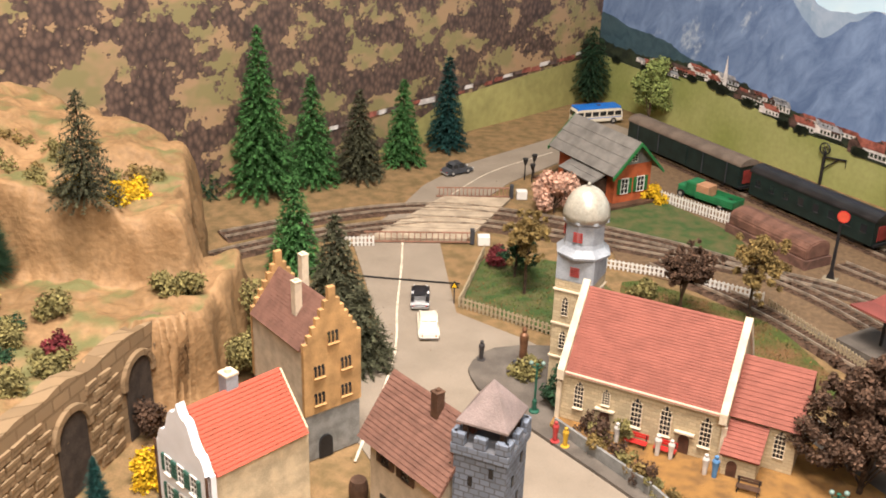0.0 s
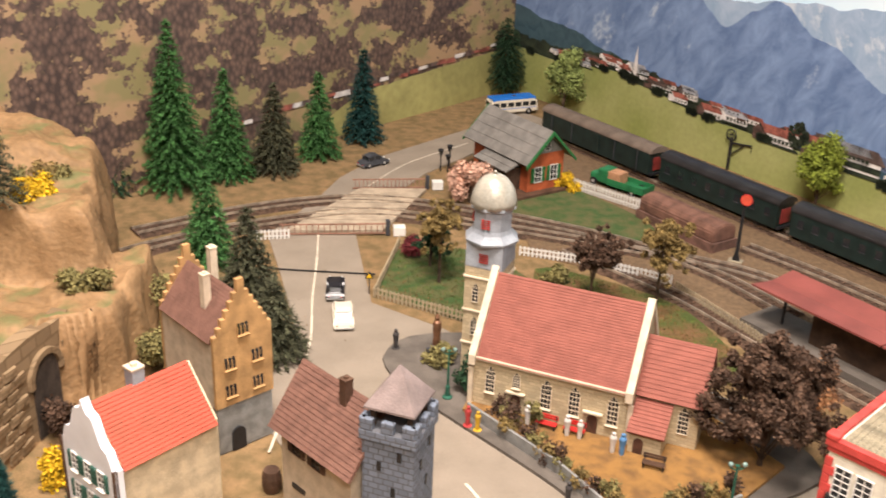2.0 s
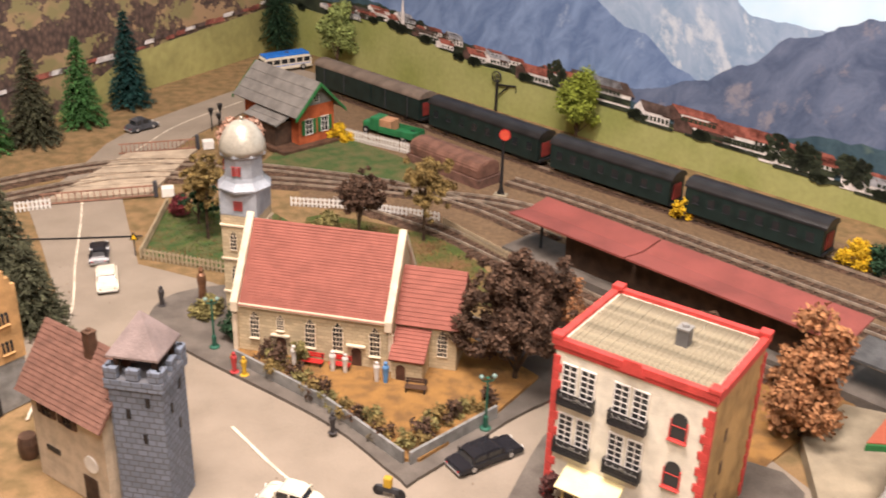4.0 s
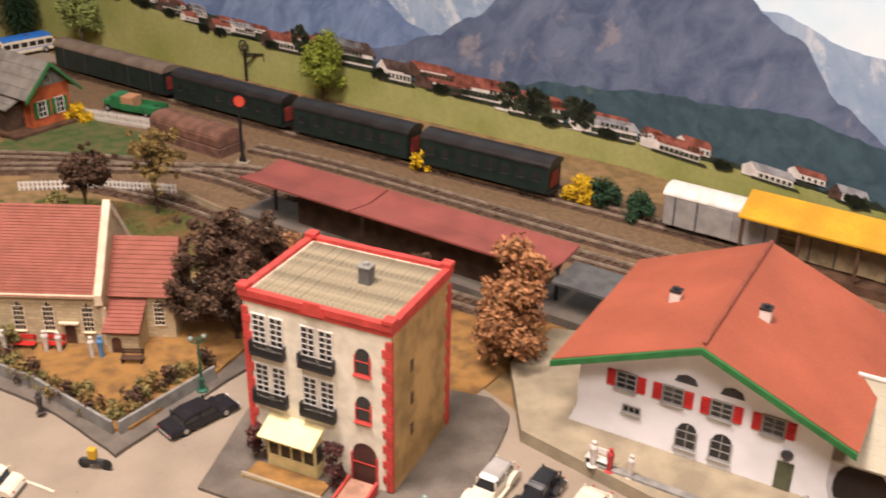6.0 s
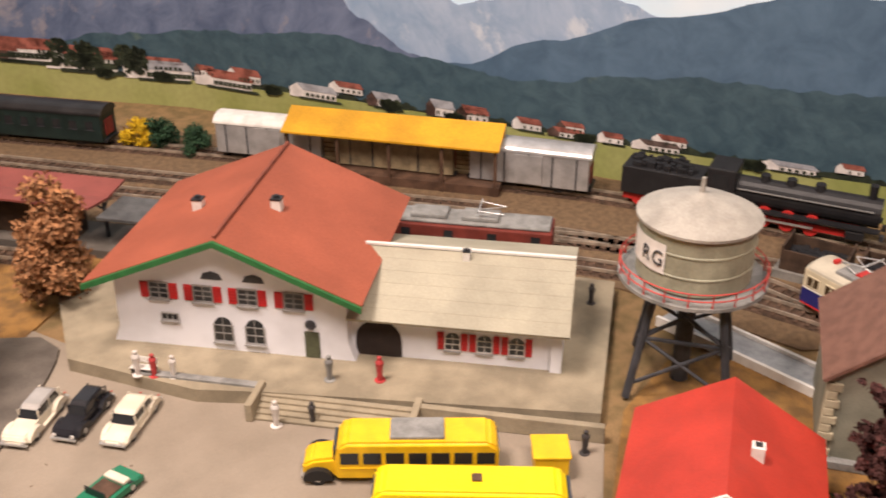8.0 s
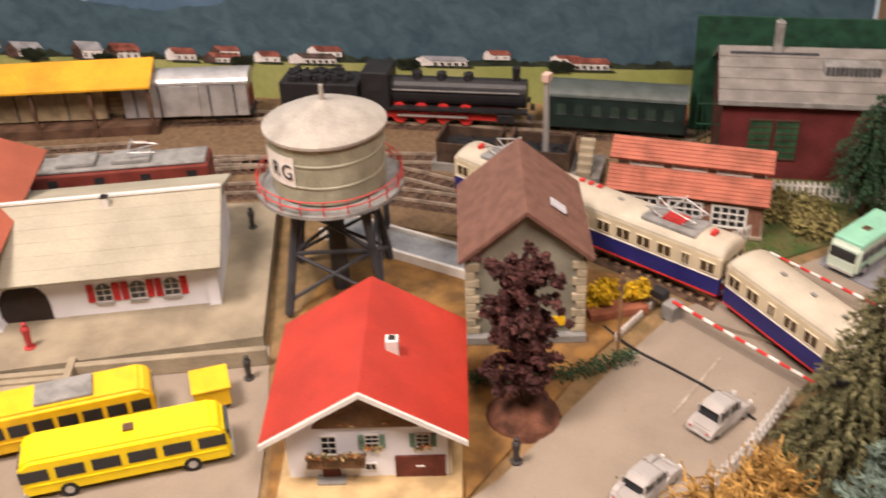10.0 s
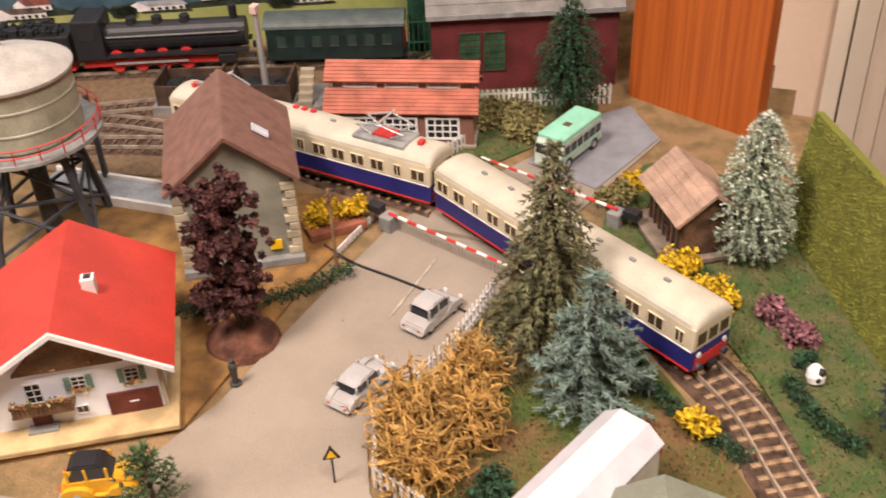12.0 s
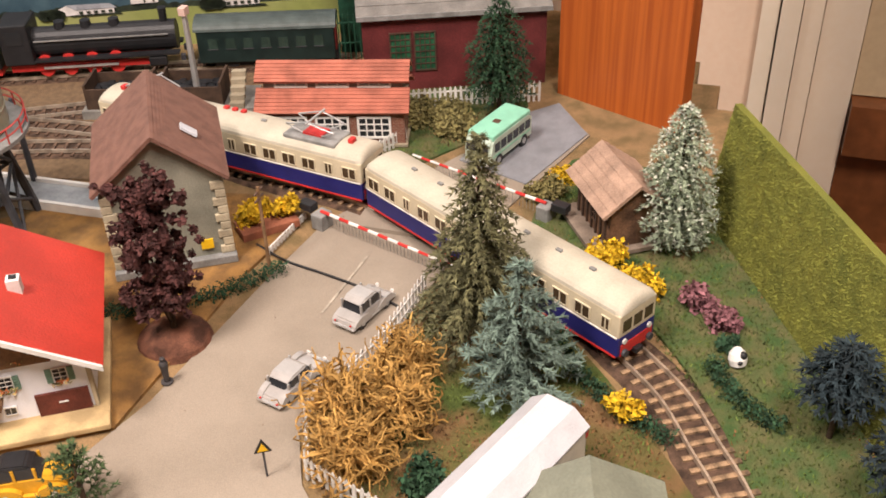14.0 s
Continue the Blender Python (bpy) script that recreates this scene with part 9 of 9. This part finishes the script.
part("deck", BX(-0.004, 0.142, -0.004, 0.040, 0.0, 0.008), mat("concrete_deck", (0.20, 0.19, 0.17), 0.85, 0.15), th)
for i in range(5):
    part("step", BX(0.122, 0.134, -0.004 + 0.006 * i, 0.002 + 0.006 * i, 0.008 + i * 0.0045, 0.0125 + i * 0.0045), PALE, th)
th = thing("water_channel", "silvery grey ash pit cover beside the line", "pit cover", 1.104, 0.180, 0.0, -88)
part("slab", BX(-0.075, 0.075, -0.013, 0.013, 0.0, 0.006, bevel=0.0006), mat("silver_grey_sheet", (0.34, 0.35, 0.36), 0.35, 0.12, metal=0.3), th)
for s in (-1, 1):
    part("kerb", BX(-0.076, 0.076, s * 0.0145 - 0.0015, s * 0.0145 + 0.0015, 0.0, 0.0085), WHITE, th)

# planter, dog, cables, shelf edge
th = thing("flower_planter", "terracotta planter box with yellow flowers", "planter", 1.108, 0.015, 0.0012, -45)
part("box", BX(-0.020, 0.022, -0.010, 0.010, 0, 0.0065, bevel=0.0008), mat("terracotta", (0.28, 0.10, 0.055), 0.85, 0.15), th)
bm = bmesh.new()
lathe(bm, [(0.0018, 0.0), (0.0048, 0.0015), (0.0056, 0.0053), (0.0047, 0.009), (0.0023, 0.0118), (0.0008, 0.0125)], 14)
dog = solo("dog_figurine", bm, mat("spotted_white", (0.72, 0.70, 0.66), 0.5, 0.02, 55, 200, 0.0), "white and black toy dog lying on the grass", "toy", m=pose(1.046, -0.313, 0.0012, 0, 20, 30))
part("patch", (lambda b: (bmesh.ops.create_uvsphere(b, u_segments=10, v_segments=6, radius=0.0026), b)[1])(bmesh.new()), BLACK, dog, smooth=True).matrix_basis = pose(-0.0036, -0.0015, 0.0080)
part("patch", (lambda b: (bmesh.ops.create_uvsphere(b, u_segments=10, v_segments=6, radius=0.0016), b)[1])(bmesh.new()), BLACK, dog, smooth=True).matrix_basis = pose(-0.0046, 0.001, 0.0042)
for pts, nm in (([(1.088, 0.013), (1.075, -0.015), (1.068, -0.045), (1.060, -0.075), (1.048, -0.104)], "black wire lying across the lower road"), ([(0.105, 1.035), (0.16, 1.032), (0.225, 1.030)], "black wire lying across the upper road")):
    bm = bmesh.new()
    pa = smooth_path(pts, 0.006)
    for a, b in zip(pa, pa[1:]):
        rod(bm, (a.x, a.y, 0.0016), (b.x, b.y, 0.0016), 0.0009, 5)
    bmesh.ops.remove_doubles(bm, verts=bm.verts, dist=0.0004)
    solo("wire", bm, BLACK, nm, "wire")
bm = bmesh.new()
lathe(bm, [(0.006, 0), (0.0075, 0.006), (0.0075, 0.012), (0.006, 0.018)], 14)
solo("barrel", bm, BROWN, "brown wooden barrel by the half-timbered house", "barrel", m=pose(0.176, 0.655, 0.0))
# yellow awning strip and lean-to behind the half-timbered house
th = thing("market_stall", "market stall with a yellow canvas strip", "stall", 0.238, 0.672, 0.0, -45)
part("canvas", BX(-0.030, 0.035, -0.004, 0.004, 0.060, 0.062), mat("canvas_yellow", (0.78, 0.55, 0.02), 0.6, 0.05), th)
for x in (-0.028, 0.033):
    part("post", BX(x - 0.001, x + 0.001, -0.001, 0.001, 0, 0.060), BROWN, th)
# motorcycle on the square
th = thing("motorcycle", "dark toy motorcycle with a yellow-topped rider block", "motorcycle", 0.428, 0.571, 0.0005, -30)
for x in (-0.008, 0.008):
    bm = bmesh.new()
    cyl(bm, 0, 0, -0.0007, 0.0007, 0.0042, n=14)
    part("wheel", bm, BLACK, th).matrix_basis = pose(x, 0, 0.0042, 90)
part("frame", BX(-0.009, 0.007, -0.0012, 0.0012, 0.004, 0.0085, bevel=0.0005), DARK, th)
part("load", BX(-0.004, 0.002, -0.0025, 0.0025, 0.0085, 0.017, bevel=0.0012), FY, th)
# small debris: twigs and pebbles on the ground
rnd = random.Random(77)
bm = bmesh.new()
for i in range(900):
    x, y = rnd.uniform(-0.05, 1.25), rnd.uniform(-0.35, 1.45)
    s = rnd.uniform(0.0004, 0.0011)
    vs_ = [bm.verts.new((x + rnd.uniform(-s, s), y + rnd.uniform(-s, s), 0.0008 + q)) for q in (0, 0, 0, s * 1.4)]
    for q in ((0, 1, 2), (0, 1, 3), (1, 2, 3), (0, 2, 3)):
        bm.faces.new([vs_[k] for k in q])
solo("crumbs", bm, mat("crumb_brown", (0.20, 0.13, 0.07), 0.9, 0.3, island=0.4), "loose crumbs of scatter material on the ground", "scatter", kind="stuff")

# short flock fibres standing on the lawns
def inside(poly, x, y):
    hit = False
    for (x0, y0), (x1, y1) in zip(poly, poly[1:] + poly[:1]):
        if (y0 > y) != (y1 > y) and x < x0 + (y - y0) * (x1 - x0) / (y1 - y0):
            hit = not hit
    return hit


GRASSF = leaf("grass_fibres", (0.10, 0.135, 0.030), 0.5)
RUSTF = leaf("rust_fibres", (0.23, 0.115, 0.045), 0.5)
rnd = random.Random(77)
for nm, poly, count, share_rust, lab in (
        ("grass", [(1.13, -0.165), (1.20, -0.165), (1.27, -0.19), (1.21, -0.30), (1.06, -0.375), (0.92, -0.44), (0.86, -0.36), (0.99, -0.31), (1.08, -0.25)], 9000, 0.12, "short green flock grass of the meadow"),
        ("grass", [(0.90, -0.115), (1.03, -0.125), (1.10, -0.135), (1.06, -0.20), (0.98, -0.27), (0.90, -0.31), (0.80, -0.25), (0.82, -0.17)], 9000, 0.45, "green and rust brown flock grass of the garden"),
        ("grass", [(0.232, 0.985), (0.335, 0.925), (0.385, 0.905), (0.40, 1.02), (0.35, 1.10), (0.255, 1.12), (0.235, 1.06)], 4000, 0.15, "green flock grass of the fenced garden"),
        ("grass", [(0.40, 0.915), (0.56, 0.83), (0.62, 0.76), (0.58, 0.88), (0.54, 0.985), (0.45, 1.05), (0.40, 1.06)], 4500, 0.35, "green and brown flock grass behind the church"),
        ("grass", [(1.19, 0.12), (1.17, -0.02), (1.22, -0.06), (1.34, -0.12), (1.40, -0.02), (1.33, 0.06), (1.26, 0.10)], 4500, 0.35, "green and rust flock round the brick office")):
    xs, ys = [p[0] for p in poly], [p[1] for p in poly]
    vs, fs, tone = [], [], []
    while len(fs) < count:
        x, y = rnd.uniform(min(xs), max(xs)), rnd.uniform(min(ys), max(ys))
        if not inside(poly, x, y):
            continue
        a, hh, w = rnd.uniform(0, 6.283), rnd.uniform(0.0010, 0.0030), rnd.uniform(0.0005, 0.0011)
        k = len(vs)
        c, s_ = math.cos(a), math.sin(a)
        vs += [(x - w * c, y - w * s_, 0.0005), (x + w * c, y + w * s_, 0.0005), (x + rnd.uniform(-1, 1) * hh, y + rnd.uniform(-1, 1) * hh, 0.001 + hh)]
        fs.append((k, k + 1, k + 2))
        tone.append(1 if noise.noise(Vector((x * 22, y * 22, 5))) + rnd.uniform(-0.3, 0.3) > 0.5 - share_rust else 0)
    me = bpy.data.meshes.new(nm)
    me.from_pydata(vs, [], fs)
    me.materials.append(GRASSF)
    me.materials.append(RUSTF)
    for f, q in zip(me.polygons, tone):
        f.material_index = q
    tagged(new(nm, me), lab, "grass", kind="stuff")

# ---- the room beyond the table edge ----
BEIGE = mat("peach_wall_paint", (0.78, 0.59, 0.44), 0.7, 0.05, 4, 120, 0.1)
FRAMEP = mat("cream_gloss_frame", (0.84, 0.73, 0.58), 0.45, 0.04, 4, 120, 0.05)
CUPB = mat("tan_cupboard", (0.62, 0.49, 0.31), 0.55, 0.06, 4, 120, 0.05)
solo("wall_beyond", BX(1.80, 1.86, -0.30, 0.60, -0.80, 1.6), BEIGE, "peach painted room wall beyond the table", "wall", kind="structure")
th = thing("door_1", "cream door frame with a tan door beyond the table", "door", 1.78, -0.30, -0.80, 0, kind="structure")
for k, (a, b, dx) in enumerate(((-0.02, 0.0, 0.0), (-0.045, -0.022, -0.012), (-0.07, -0.047, 0.006), (-0.12, -0.072, 0.02))):
    part("frame_moulding", BX(dx, 0.06, a, b, 0, 2.05), FRAMEP, th)
part("door_leaf", BX(0.03, 0.06, -0.92, -0.122, 0.62, 2.0), CUPB, th)
part("kick_rail", BX(0.0, 0.06, -0.92, -0.122, 0.55, 0.618), WOODF, th)
part("lower_leaf", BX(0.03, 0.06, -0.92, -0.122, 0.0, 0.548), WOODF, th)
th = thing("side_table", "reddish brown wooden side table beyond the layout", "table", 1.45, -0.62, -0.80, 0)
part("tabletop", BX(0.0, 0.30, -0.35, 0.25, 0.42, 0.45, bevel=0.003), WOODF, th)
for x in (0.02, 0.26):
    for y in (-0.33, 0.21):
        part("leg", BX(x, x + 0.03, y, y + 0.03, 0, 0.42), WOODF, th)
th = thing("mesh_chair", "black mesh office chair beyond the table", "chair", 1.30, -0.62, -0.80, 20)
part("seat", BX(-0.22, 0.22, -0.20, 0.20, 0.42, 0.48, bevel=0.02), BLACK, th)
part("backrest", BX(-0.20, 0.20, 0.20, 0.23, 0.50, 0.72, bevel=0.012), BLACK, th)
part("column", BX(-0.025, 0.025, -0.025, 0.025, 0.06, 0.42), DARK, th)
part("foot_cross", BX(-0.25, 0.25, -0.025, 0.025, 0.0, 0.06), DARK, th)

# flock fibres on the leaning bank
rnd = random.Random(91)
vs, fs = [], []
for a, b, n in (((1.205, -0.278), (1.000, -0.385), 11000), ((0.998, -0.386), (0.86, -0.458), 5000)):
    a, b = Vector((*a, 0)), Vector((*b, 0))
    up = Vector((0.437 * 0.012, -0.9 * 0.012, 0.086))
    face = Vector((-0.437, 0.9, 0.12)).normalized()
    for i in range(n):
        p = a.lerp(b, rnd.random()) + up * rnd.random()
        d = (face + Vector((rnd.gauss(0, 0.7), rnd.gauss(0, 0.7), rnd.gauss(0, 0.7)))).normalized() * rnd.uniform(0.0008, 0.0022)
        u = d.orthogonal().normalized() * rnd.uniform(0.0003, 0.0006)
        k = len(vs)
        vs += [p - u, p + u, p + d]
        fs.append((k, k + 1, k + 2))
me = bpy.data.meshes.new("grass")
me.from_pydata(vs, [], fs)
me.materials.append(leaf("moss_fibres", (0.175, 0.182, 0.032), 0.15))
tagged(new("grass", me), "moss green flock fibres on the leaning board", "grass", kind="stuff")
